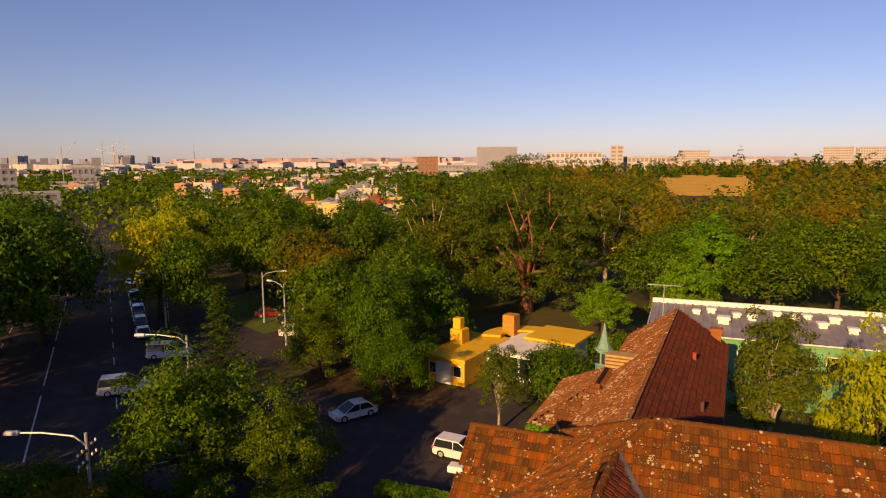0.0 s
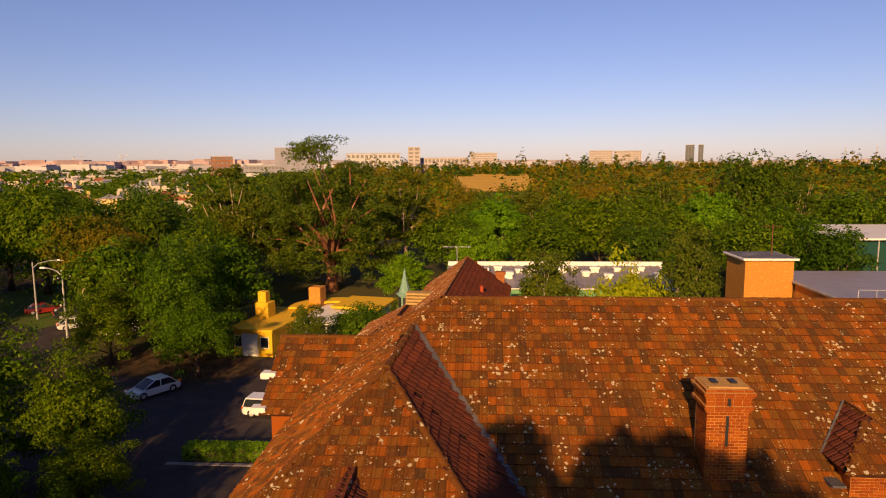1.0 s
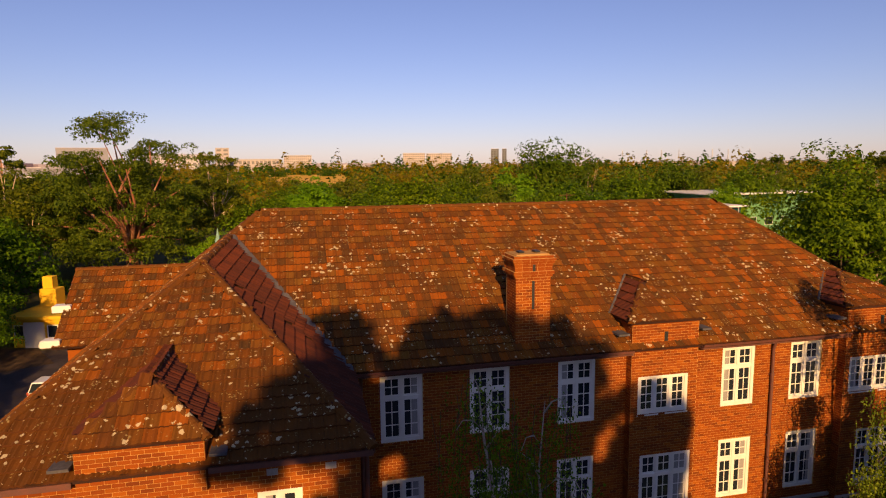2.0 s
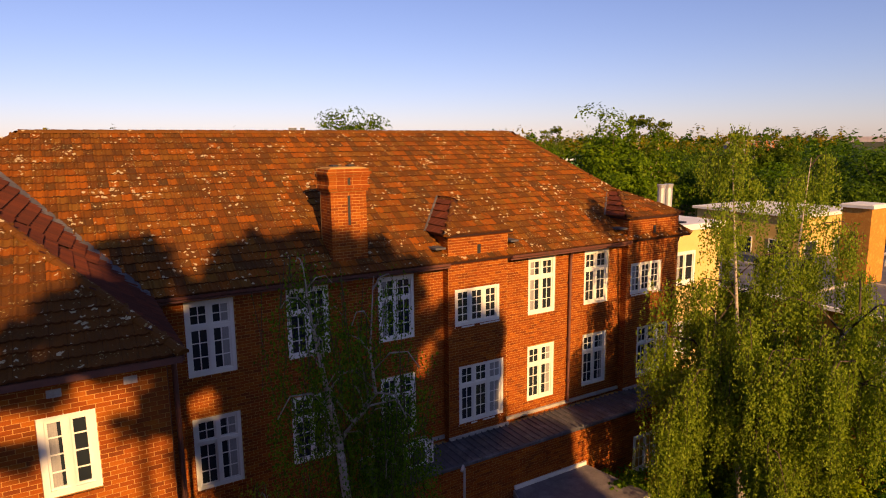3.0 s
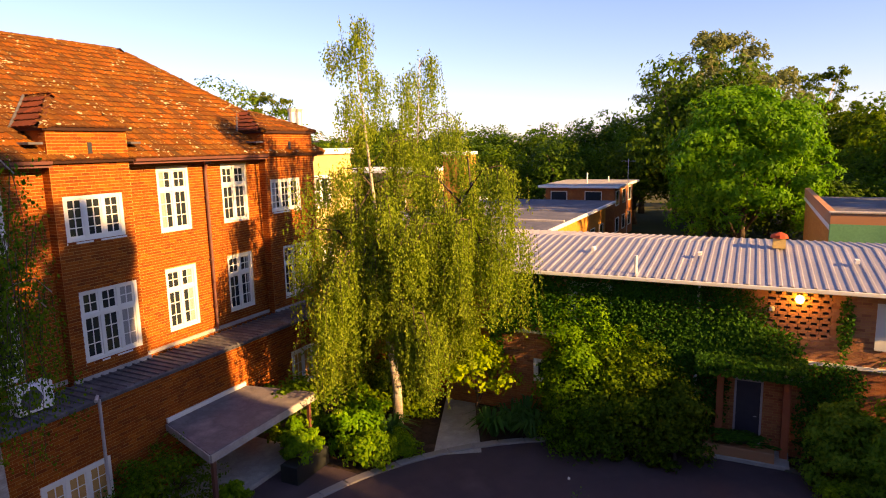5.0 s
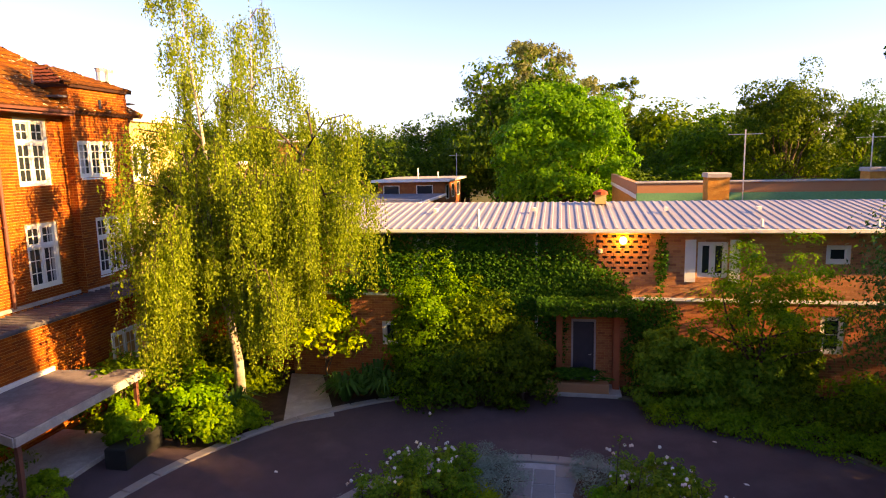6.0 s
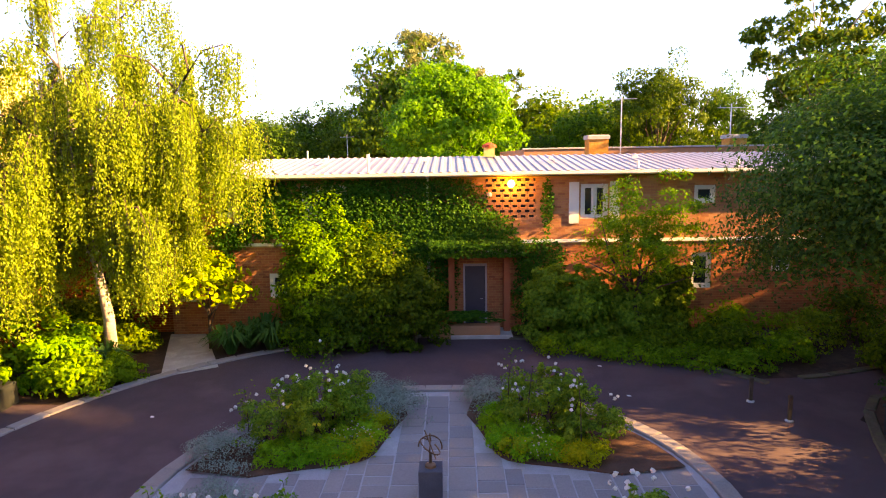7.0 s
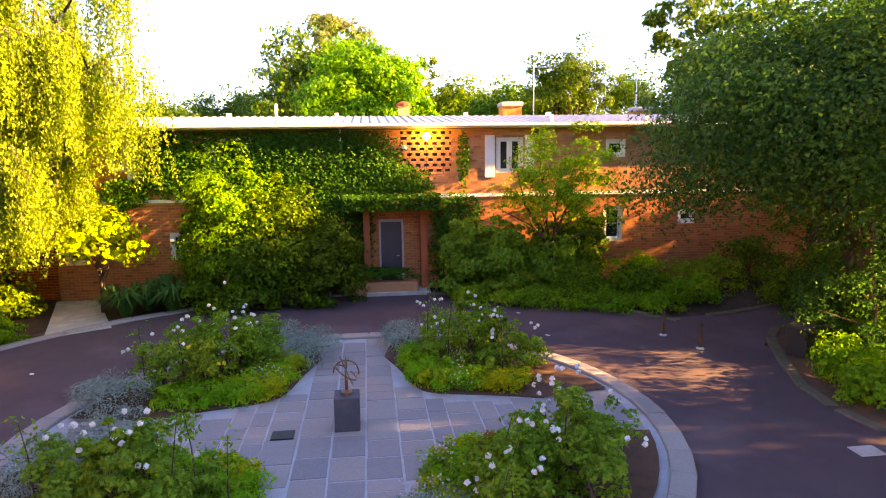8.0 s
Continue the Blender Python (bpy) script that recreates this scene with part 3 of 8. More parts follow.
# the two shallow bays that break through the eaves
BAYS = ((9.75, 12.05, (9.98, 11.74), (10.12, 11.92)), (17.72, 20.5, (17.9, 19.63), (18.38, 20.17)))
for b0, b1, up, low in BAYS:
    bh = [(up[0] - b0, 7.22 - 3.2, up[1] - b0, 8.48 - 3.2), (low[0] - b0, LOW0 - 3.2, low[1] - b0, LOW1 - 3.2)]
    s = Shape()
    wall_cells(s, b1 - b0, 7.05, bh, facing_south(b0, -0.32, 3.2), 0.3)
    part("bay_wall", s, mortar_mat, college)
    tagged(part("bay_brickwork", brick_field(b1 - b0, 7.05, bh, facing_south(b0, -0.32, 3.2), seed=int(b0)), brick_mat, college), kind="stuff")
    side = brick_field(0.32, 7.05, [], facing_west(b0, 0.0, 3.2), seed=7, long=0.16)
    brick_field(0.32, 7.05, [], facing_east(b1, -0.32, 3.2), seed=8, long=0.16, shape=side)
    tagged(part("bay_return", side, brick_mat, college), kind="stuff")
    part("bay_back", Shape().box(b0 + 0.01, -0.02, EAVE, b1 - 0.01, 1.0, 10.2), brick_mat, college)
    # The slit's shade is a dark strip laid on the brick face.
    part("wall_vent", Shape().box((b0 + b1) / 2 - 0.06, -0.345, 9.55, (b0 + b1) / 2 + 0.06, -0.3, 9.85), dark_mat, college, "dark strip for the shade in a vent slit")
    casement(facing_south(up[0], -0.28, 7.22), up[1] - up[0], 1.26, 3, 0.0, bars=(2, 4))
    casement(facing_south(low[0], -0.28, LOW0), low[1] - low[0], LOW1 - LOW0, 3, 0.34)
for a, b in TALL_X:
    for z0, z1 in ((UP0, UP1), (LOW0, LOW1)):
        casement(facing_south(a, 0.05, z0), b - a, z1 - z0, 2, 0.33)
# gutters and downpipes
g = Shape()
for x0, x1 in ((1.2, 9.7), (12.1, 17.67)):
    g.extrude([(x0, -0.56, 9.3), (x0, -0.44, 9.26), (x0, -0.42, 9.38), (x0, -0.44, 9.38), (x0, -0.46, 9.3), (x0, -0.54, 9.33), (x0, -0.56, 9.38), (x0, -0.58, 9.38)], (x1 - x0, 0, 0))
part("gutter", g, pipe_mat, college, "dark eaves gutter")
part("soffit", Shape().box(1.2, -0.5, 9.22, 9.72, -0.02, 9.26).box(12.08, -0.5, 9.22, 17.69, -0.02, 9.26), pipe_mat, college)
part("cornice_band", Shape().box(1.2, -0.06, 9.14, 9.72, -0.014, 9.22).box(12.08, -0.06, 9.14, 17.69, -0.014, 9.22), brick_mat, college)
for x, top, low in ((15.05, 9.2, 3.5), (1.45, 9.2, 0.0), (20.75, 9.3, 0.0)):
    p = Shape().tube([(x, -0.1, low), (x, -0.1, top - 0.3), (x, -0.2, top)], 0.05, 8)
    p.box(x - 0.14, -0.26, top - 0.06, x + 0.14, -0.02, top + 0.2)
    for z in (low + 0.8, low + 2.4, top - 1.2):
        p.box(x - 0.075, -0.13, z, x + 0.075, -0.01, z + 0.05)
    part("downpipe", p, pipe_mat, college, "rust-brown downpipe with a hopper head")

# the front wing
WX0, WX1, WY = -6.45, 0.95, -4.95
wing_holes = [(5.35, 7.15, 6.23, 8.62), (1.1, 7.15, 1.98, 8.62), (5.35, 3.9, 6.23, 5.4), (1.1, 3.9, 1.98, 5.4)]
w = Shape()
wall_cells(w, WX1 - WX0, 9.42, wing_holes, facing_south(WX0, WY, 0.0), 0.4)
w.box(WX1 - 0.4, WY + 0.4, 0, WX1, 0.0, 9.42).box(WX0, WY + 0.4, 0, WX0 + 0.4, 0.3, 9.42)
part("wing_wall", w, mortar_mat, college)
# The wing's sheet of painted indoor shade.
part("wing_interior_shade", Shape().box(WX0 + 0.5, WY + 0.55, 0.2, WX1 - 0.5, WY + 0.6, 9.3), room_mat, college)
kept_bricks = []
wing_bricks = brick_field(WX1 - WX0, 9.42, wing_holes, facing_south(WX0, WY, 0.0), seed=11, single=kept_bricks, keep=lambda u, w: u > 5.3 and 6.0 < w < 9.2)
brick_field(5.0, 9.42, [], facing_east(WX1, WY, 0.0), seed=12, shape=wing_bricks)
brick_field(5.3, 9.42, [], facing_west(WX0, 0.3, 0.0), seed=13, shape=wing_bricks)
tagged(part("wing_brickwork", wing_bricks, brick_mat, college), kind="stuff")
for h in wing_holes:
    casement(facing_south(WX0 + h[0], WY + 0.05, h[1]), h[2] - h[0], h[3] - h[1], 2, 0.0, bars=(1, 4), label="narrow white casement window with four rows of panes")
part("wing_bay", Shape().box(-4.25, WY - 0.22, 8.9, -2.0, WY + 0.5, 9.98), mortar_mat, college)
bay_b = brick_field(2.25, 1.1, [], facing_south(-4.25, WY - 0.22, 8.88), seed=14)
brick_field(0.5, 1.1, [], facing_east(-2.0, WY - 0.22, 8.88), seed=15, shape=bay_b)
tagged(part("wing_bay_brickwork", bay_b, brick_mat, college), kind="stuff")
for x, z in ((-0.9, 8.93), (0.25, 8.93)):
    part("air_brick", Shape().box(x, WY - 0.02, z, x + 0.22, WY + 0.02, z + 0.14), concrete_mat, college, "grey slotted air brick")
part("wing_gutter", Shape().box(WX0 - 0.2, WY - 0.3, 9.24, -4.3, WY - 0.2, 9.36), pipe_mat, college)
part("wing_gutter", Shape().box(-1.95, WY - 0.3, 9.24, WX1 + 0.25, WY - 0.2, 9.36), pipe_mat, college)
part("wing_gutter", Shape().box(WX1 + 0.2, WY - 0.2, 9.24, WX1 + 0.3, -0.5, 9.36), pipe_mat, college)
part("wing_downpipe", Shape().tube([(1.12, WY + 0.3, 0), (1.12, WY + 0.3, 9.2)], 0.05), pipe_mat, college)

# ---- the college's roofs ----
kept_tiles = []
R0, R1 = Vector((-1.34, RIDGE_Y, RIDGE_Z)), Vector((16.89, RIDGE_Y, RIDGE_Z))
EY = -0.5
SE, NE = Vector((21.1, EY, 9.40)), Vector((21.1, 12.35, 9.40))
SW, NW = Vector((-6.65, EY, 9.40)), Vector((-6.65, 12.35, 9.40))
HIP, TOP = Vector((-2.74, 1.3, 12.38)), Vector((-2.3, 4.75, 12.77))
WSE, WSW = Vector((1.22, WY - 0.28, 9.40)), Vector((-6.72, WY - 0.28, 9.40))
VAL = Vector((1.22, EY, 9.40))
kept_tiles += roof_plane("main", college, tile_mat, [VAL, SE, R1, R0, TOP], (1, 0, 0), (0, EY, 9.40), seed=21)
roof_plane("east", college, tile_mat, [SE, NE, R1], (0, 1, 0), (21.1, 0, 9.40), seed=22)
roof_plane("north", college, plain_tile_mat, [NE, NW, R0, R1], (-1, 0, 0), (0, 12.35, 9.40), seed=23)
roof_plane("west", college, tile_mat, [NW, SW, R0], (0, -1, 0), (-6.65, 0, 9.40), seed=24)
kept_tiles += roof_plane("wing_front", college, tile_mat, [WSW, WSE, HIP], (1, 0, 0), (0, WSE.y, 9.40), seed=25, keep=lambda a, b: b < 2.6)
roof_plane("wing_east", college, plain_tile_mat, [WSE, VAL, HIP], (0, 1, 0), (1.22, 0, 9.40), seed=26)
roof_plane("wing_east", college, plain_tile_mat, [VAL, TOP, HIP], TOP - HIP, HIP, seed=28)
roof_plane("wing_west", college, tile_mat, [(-6.72, 4.17, 9.40), WSW, HIP, (-2.74, 4.17, 12.38)], (0, -1, 0), (-6.72, 0, 9.40), seed=27)
cap_mat = tile_mat
for a, b in ((R0, R1), (SE, R1), (NE, R1), (NW, R0), (TOP, R0), (WSW, HIP), (WSE, HIP), (HIP, TOP)):
    ridge_caps(college, a, b, cap_mat)
part("valley_flashing", Shape().poly(VAL + Vector((0.12, 0, 0.04)), VAL + Vector((-0.1, -0.14, 0.04)), TOP + Vector((-0.1, -0.14, 0.05)), TOP + Vector((0.12, 0, 0.05))), lead_mat, college, "lead valley flashing")


def gablet(x0, x1, yf, zf, apex, back):
    """A little hipped roof over a bay that rises through the eaves."""
    a, b, p, q = Vector((x0, yf, zf)), Vector((x1, yf, zf)), Vector(apex), Vector((apex[0], back, apex[2]))
    ea, eb = Vector((x0 - 0.02, yf + (back - yf) * 0.62, zf)), Vector((x1 + 0.02, yf + (back - yf) * 0.62, zf))
    roof_plane("gablet", college, tile_mat, [a, b, p], (1, 0, 0), a, seed=int(x0 * 7) % 90 + 30, lift=0.03)
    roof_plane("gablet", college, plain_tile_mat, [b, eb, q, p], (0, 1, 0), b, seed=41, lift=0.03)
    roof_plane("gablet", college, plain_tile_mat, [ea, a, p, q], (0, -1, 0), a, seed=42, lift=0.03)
    for s, e in ((a, p), (b, p), (p, q)):
        ridge_caps(college, s, e, cap_mat, 0.11)
    part("lead_apron", Shape().box(x0 - 0.34, yf + 0.1, zf - 0.42, x0 + 0.02, yf + 0.75, zf - 0.36), lead_mat, college, "pale lead flashing beside the bay")
    part("lead_apron", Shape().box(x1 - 0.02, yf + 0.1, zf - 0.42, x1 + 0.3, yf + 0.75, zf - 0.36), lead_mat, college, "pale lead flashing beside the bay")
    part("flashing", Shape().tube([ea + Vector((-0.06, -0.5, 0.04)), q + Vector((-0.08, -0.1, 0.06))], 0.045, 5), lead_mat, college)


gablet(9.62, 12.18, -0.46, 10.22, (10.95, 1.25, 11.15), 2.35)
gablet(17.6, 20.64, -0.46, 10.22, (19.15, 1.6, 11.05), 2.3)
gablet(-4.35, -1.9, WY - 0.36, 9.98, (-3.12, WY + 0.95, 10.85), WY + 3.4)

# chimney on the street slope
chimney = thing("chimney", "tall red-brick chimney stack with corbelled head and slits", "chimney", at=(0, 0, 0))
CX0, CX1, CY0, CY1 = 6.08, 7.16, -0.02, 0.85
c = Shape()
c.box(CX0, CY0, 9.2, CX1, CY1, 11.75)
part("shaft", c, mortar_mat, chimney)
cb = Shape()
for k in range(29):
    z = 9.3 + k * 0.086
    out = 0.008
    for x0, x1 in [(CX0 - out + i * 0.2204 - (0.11 if k % 2 else 0), CX0 - out + (i + 1) * 0.2204 - 0.012 - (0.11 if k % 2 else 0)) for i in range(6)]:
        x0, x1 = max(x0, CX0 - out), min(x1, CX1 + out)
        if x1 - x0 > 0.03:
            cb.box(x0, CY0 - out, z, x1, CY0 + 0.1, z + 0.074)
    for y0 in (CY0 + 0.11, CY0 + 0.34, CY0 + 0.57):
        cb.box(CX0 - out, y0, z, CX0 + 0.1, y0 + 0.21, z + 0.074)
        cb.box(CX1 - 0.1, y0, z, CX1 + out, y0 + 0.21, z + 0.074)
tagged(part("shaft_brickwork", cb, brick_mat, chimney), kind="stuff")
for k, (out, z0, z1) in enumerate(((0.06, 11.72, 11.80), (0.10, 11.80, 11.9), (0.05, 11.9, 12.02), (0.06, 12.02, 12.12), (0.10, 12.12, 12.2), (0.14, 12.2, 12.28), (0.08, 12.28, 12.36))):
    part("corbel_course", Shape().bevelled(CX0 - out + 0.01, CY0 - out + 0.01, z0, CX1 + out - 0.01, CY1 + out - 0.01, z1, 0.004), mortar_mat, chimney)
    cc = Shape()
    n = 5
    for i in range(n):
        x0, x1 = CX0 - out + i * (CX1 - CX0 + 2 * out) / n, CX0 - out + (i + 1) * (CX1 - CX0 + 2 * out) / n - 0.012
        cc.box(x0, CY0 - out, z0 + 0.006, x1, CY0 - out + 0.1, z1 - 0.006).box(x0, CY1 + out - 0.1, z0 + 0.006, x1, CY1 + out, z1 - 0.006)
    for i in range(3):
        y0, y1 = CY0 - out + 0.11 + i * 0.25, CY0 - out + 0.34 + i * 0.25
        cc.box(CX0 - out, y0, z0 + 0.006, CX0 - out + 0.1, y1, z1 - 0.006).box(CX1 + out - 0.1, y0, z0 + 0.006, CX1 + out, y1, z1 - 0.006)
    tagged(part("corbel_brickwork", cc, brick_mat, chimney), kind="stuff")
part("chimney_cap", Shape().bevelled(CX0 + 0.02, CY0 + 0.02, 12.35, CX1 - 0.02, CY1 - 0.02, 12.40, 0.02), mortar_mat, chimney)
for x in (6.35, 6.85):
    part("flue_vent", Shape().box(x - 0.08, CY0 + 0.25, 12.42, x + 0.08, CY0 + 0.55, 12.46), dark_mat, chimney)
# No recess is cut: dark strips on the stack paint the slits' shade.
part("slit", Shape().box(6.58, CY0 - 0.016, 10.75, 6.66, CY0 + 0.01, 11.6), dark_mat, chimney, "dark strip for the shade in a narrow slit")
part("slit", Shape().box(6.58, CY0 - 0.075, 11.84, 6.66, CY0 + 0.01, 12.1), dark_mat, chimney, "dark strip for the shade in a narrow slit")

# terrace over the ground floor, with its brick front
terrace = thing("terrace", "lead-covered flat terrace roof over a brick ground floor", "terrace")
part("terrace_wall", Shape().box(6.6, -1.75, 0.0, 20.6, -0.02, 3.3), mortar_mat, terrace)
th = [(1.1, 0.6, 2.9, 1.8), (10.2, 0.9, 12.0, 2.3)]
tagged(part("terrace_brickwork", brick_field(14.0, 3.3, th, facing_south(6.6, -1.75, 0.0), seed=31), brick_mat, terrace), kind="stuff")
part("terrace_slab", Shape().bevelled(6.5, -1.83, 3.3, 20.7, -0.33, 3.42, 0.04), lead_mat, terrace, "grey lead-covered slab")
for k in range(56):
    x = 6.7 + k * 0.25
    part("lead_roll", Shape().tube([(x, -1.8, 3.42), (x, -0.36, 3.44)], 0.032, 6), lead_mat, terrace)
part("upstand", Shape().box(6.6, -0.09, 3.42, 9.7, -0.02, 3.53).box(12.1, -0.09, 3.42, 17.68, -0.02, 3.53).box(9.7, -0.40, 3.42, 12.1, -0.34, 3.52).box(17.68, -0.40, 3.42, 20.6, -0.34, 3.52), concrete_mat, terrace, "pale cement upstand")
for h in th:
    casement(facing_south(6.6 + h[0], -1.78, h[1]), h[2] - h[0], h[3] - h[1], 3, 0.0, bars=(2, 3))

# entrance canopy
canopy_mat = material("weathered_canopy_sheet", [(0.22, 0.185, 0.18), (0.16, 0.135, 0.132), (0.27, 0.23, 0.22)], 0.8, scale=1.2, grain=14, spots=[((0.16, 0.12, 0.10), 1.6, 0.12)])
canopy = thing("entrance_canopy", "flat grey porch canopy on dark posts", "canopy")
outline = [(11.3, -1.78), (10.4, -4.4), (14.85, -4.3), (14.4, -1.78)]
part("canopy_roof", Shape().extrude([(x, y, 1.8) for x, y in outline], (0, 0, 0.13)), canopy_mat, canopy)
for (xa, ya), (xb, yb) in zip(outline[:3], outline[1:]):
    d = Vector((xb - xa, yb - ya, 0)).normalized()
    o = Vector((d.y, -d.x, 0)) * 0.035
    o = o if o.dot(Vector((xa - 12.7, ya + 3.2, 0))) > 0 else -o
    a, b = Vector((xa, ya, 1.7)) + o * 0.1, Vector((xb, yb, 1.7)) + o * 0.1
    part("fascia", Shape().extrude([a, b, b + o, a + o], (0, 0, 0.21)), concrete_mat, canopy)
part("wall_plate", Shape().box(11.3, -1.84, 1.935, 14.4, -1.77, 2.06), white_mat, canopy, "pale wall flashing")
for x, y in ((10.6, -4.25), (14.65, -4.15)):
    part("canopy_post", Shape().box(x - 0.05, y - 0.05, 0, x + 0.05, y + 0.05, 1.8), pipe_mat, canopy)
part("canopy_step", Shape().bevelled(10.7, -4.1, 0.0, 14.5, -1.8, 0.14, 0.02), concrete_mat, canopy)


# ---- plants ----
def clump_crown(seed, radius, height, base, clumps, leaves, size, mat, name="crown", lumps=0.28, hollow=0.55, flat=1.0, up=0.12, slim=0.6, single=False, ground=None, ragged=1.0):
    """A crown of leaf clumps inside an uneven dome between base and height."""
    rng = np.random.default_rng(seed)
    d = rng.normal(size=(clumps, 3))
    d /= np.linalg.norm(d, axis=1, keepdims=True)
    d[:, 2] = np.where(d[:, 2] < -0.55, -d[:, 2], d[:, 2])
    r = hollow + (1 - hollow) * rng.random(clumps) ** 0.6
    az = np.arctan2(d[:, 1], d[:, 0])
    wob = 1 + ragged * (0.16 * np.sin(3 * az + seed) + 0.12 * np.sin(5 * az + 2.1 * seed + 3 * d[:, 2]) + 0.08 * np.sin(9 * d[:, 2] + seed))
    half = (height - base) / 2
    c = d * (r * wob)[:, None] * np.array([radius, radius, half * flat]) * (1 - lumps * 0.6)
    c[:, 2] += base + half
    cs = radius * lumps * rng.uniform(0.6, 1.25, clumps)
    k = np.repeat(np.arange(clumps), leaves)
    e = rng.normal(size=(len(k), 3))
    e /= np.linalg.norm(e, axis=1, keepdims=True)
    e[:, 2] = np.where((e[:, 2] < -0.2) & (rng.random(len(k)) < 0.6), -e[:, 2], e[:, 2])
    p = c[k] + e * (cs[k] * rng.uniform(0.55, 1.0, len(k)))[:, None] * np.array([1, 1, 0.72])
    nrm = e + d[k] * 0.6 + rng.normal(size=(len(k), 3)) * 0.55 + np.array([0, 0, up])
    s = size * rng.uniform(0.6, 1.35, len(k))
    if ground is not None:
        on = p[:, 2] > ground
        p, nrm, s = p[on], nrm[on], s[on]
    return leaf_mesh(name, p, nrm, s, mat, seed, slim, single=single), c


def limbs(seed, targets, trunk_h, r0, count, lean=(0, 0), sides=7, fork=0.75, apart=None):
    """A tapered trunk with limbs that reach for some of the crown's clumps; with apart, the limbs go there as shapes of their own."""
    rnd = random.Random(seed)
    s = Shape()
    top = Vector((lean[0], lean[1], trunk_h))
    pts = [Vector((0, 0, -0.1)), Vector((lean[0] * 0.25 + rnd.uniform(-0.1, 0.1) * r0 * 4, lean[1] * 0.25, trunk_h * 0.35)), Vector((lean[0] * 0.6, lean[1] * 0.6 + rnd.uniform(-0.1, 0.1) * r0 * 4, trunk_h * 0.7)), top]
    s.tube(pts, [r0 * 1.45, r0, r0 * 0.88, r0 * 0.7], sides + 2)
    chosen = rnd.sample(range(len(targets)), min(count, len(targets)))
    for i in chosen:
        t = Vector(targets[i])
        a = pts[2].lerp(top, rnd.random()) if rnd.random() < fork else pts[1].lerp(pts[2], rnd.random())
        if t.z < a.z:
            t = Vector((t.x, t.y, a.z + 0.3))
        m = a.lerp(t, 0.5) + Vector((rnd.uniform(-1, 1), rnd.uniform(-1, 1), rnd.uniform(-0.2, 1.0))) * (t - a).length * 0.12
        rr = r0 * rnd.uniform(0.28, 0.5)
        q = s if apart is None else Shape()
        q.tube([a, a.lerp(m, 0.5) + Vector((0, 0, 0.1)), m, t], [rr, rr * 0.8, rr * 0.55, rr * 0.16], sides)
        if apart is not None:
            apart.append(q)
    return s


def tree(name, label, seed, height, radius, base, clumps, leaves, size, leaf, bark, trunk_r, limb_count, category="tree", lumps=0.28, hollow=0.55, trunk_h=None, group="", up=0.12, lean=(0, 0), kind="", slim=0.6, single=False, split=False, ragged=1.0):
    root = thing(name, label, category, group, kind)
    me, c = clump_crown(seed, radius, height, base, clumps, leaves, size, leaf, lumps=lumps, hollow=hollow, up=up, slim=slim, single=single, ground=0.1, ragged=ragged)
    apart = [] if split else None
    trunk = part("trunk", limbs(seed, c.tolist(), trunk_h or base + (height - base) * 0.35, trunk_r, limb_count, lean, apart=apart), bark, root, smooth=True)
    for q in apart or ():
        part("limb", q, bark, trunk, smooth=True)
    part("crown", me, leaf, root)
    return root


def plant(proto, x, y, height, own, wide=1.0, turn=0.0, label="", z=0.0):
    """A copy of a tree at x, y, scaled from the height own to height."""
    k = height / own
    ob = copy_thing(proto, Matrix.Translation((x, y, z)) @ Matrix.Rotation(radians(turn), 4, "Z") @ Matrix.Diagonal((k * wide, k * wide, k, 1)))
    return tagged(ob, label)


def shrub(name, label, seed, x, y, height, radius, leaf, size=0.12, clumps=60, leaves=45, z=0.0, wide=1.0, category="shrub", group="", lumps=0.3, slim=0.6, hollow=0.5):
    root = thing(name, label, category, group, at=(x, y, z))
    me, c = clump_crown(seed, radius, height, -height * 0.45, clumps, leaves, size, leaf, "foliage", lumps=lumps, hollow=hollow, slim=slim, ground=0.03)
    tagged(part("twig_spray", limbs(seed, c.tolist(), height * 0.25, 0.03 + height * 0.012, 9, sides=5), bark_mat, root), kind="stuff")
    part("foliage", me, leaf, root)
    return root


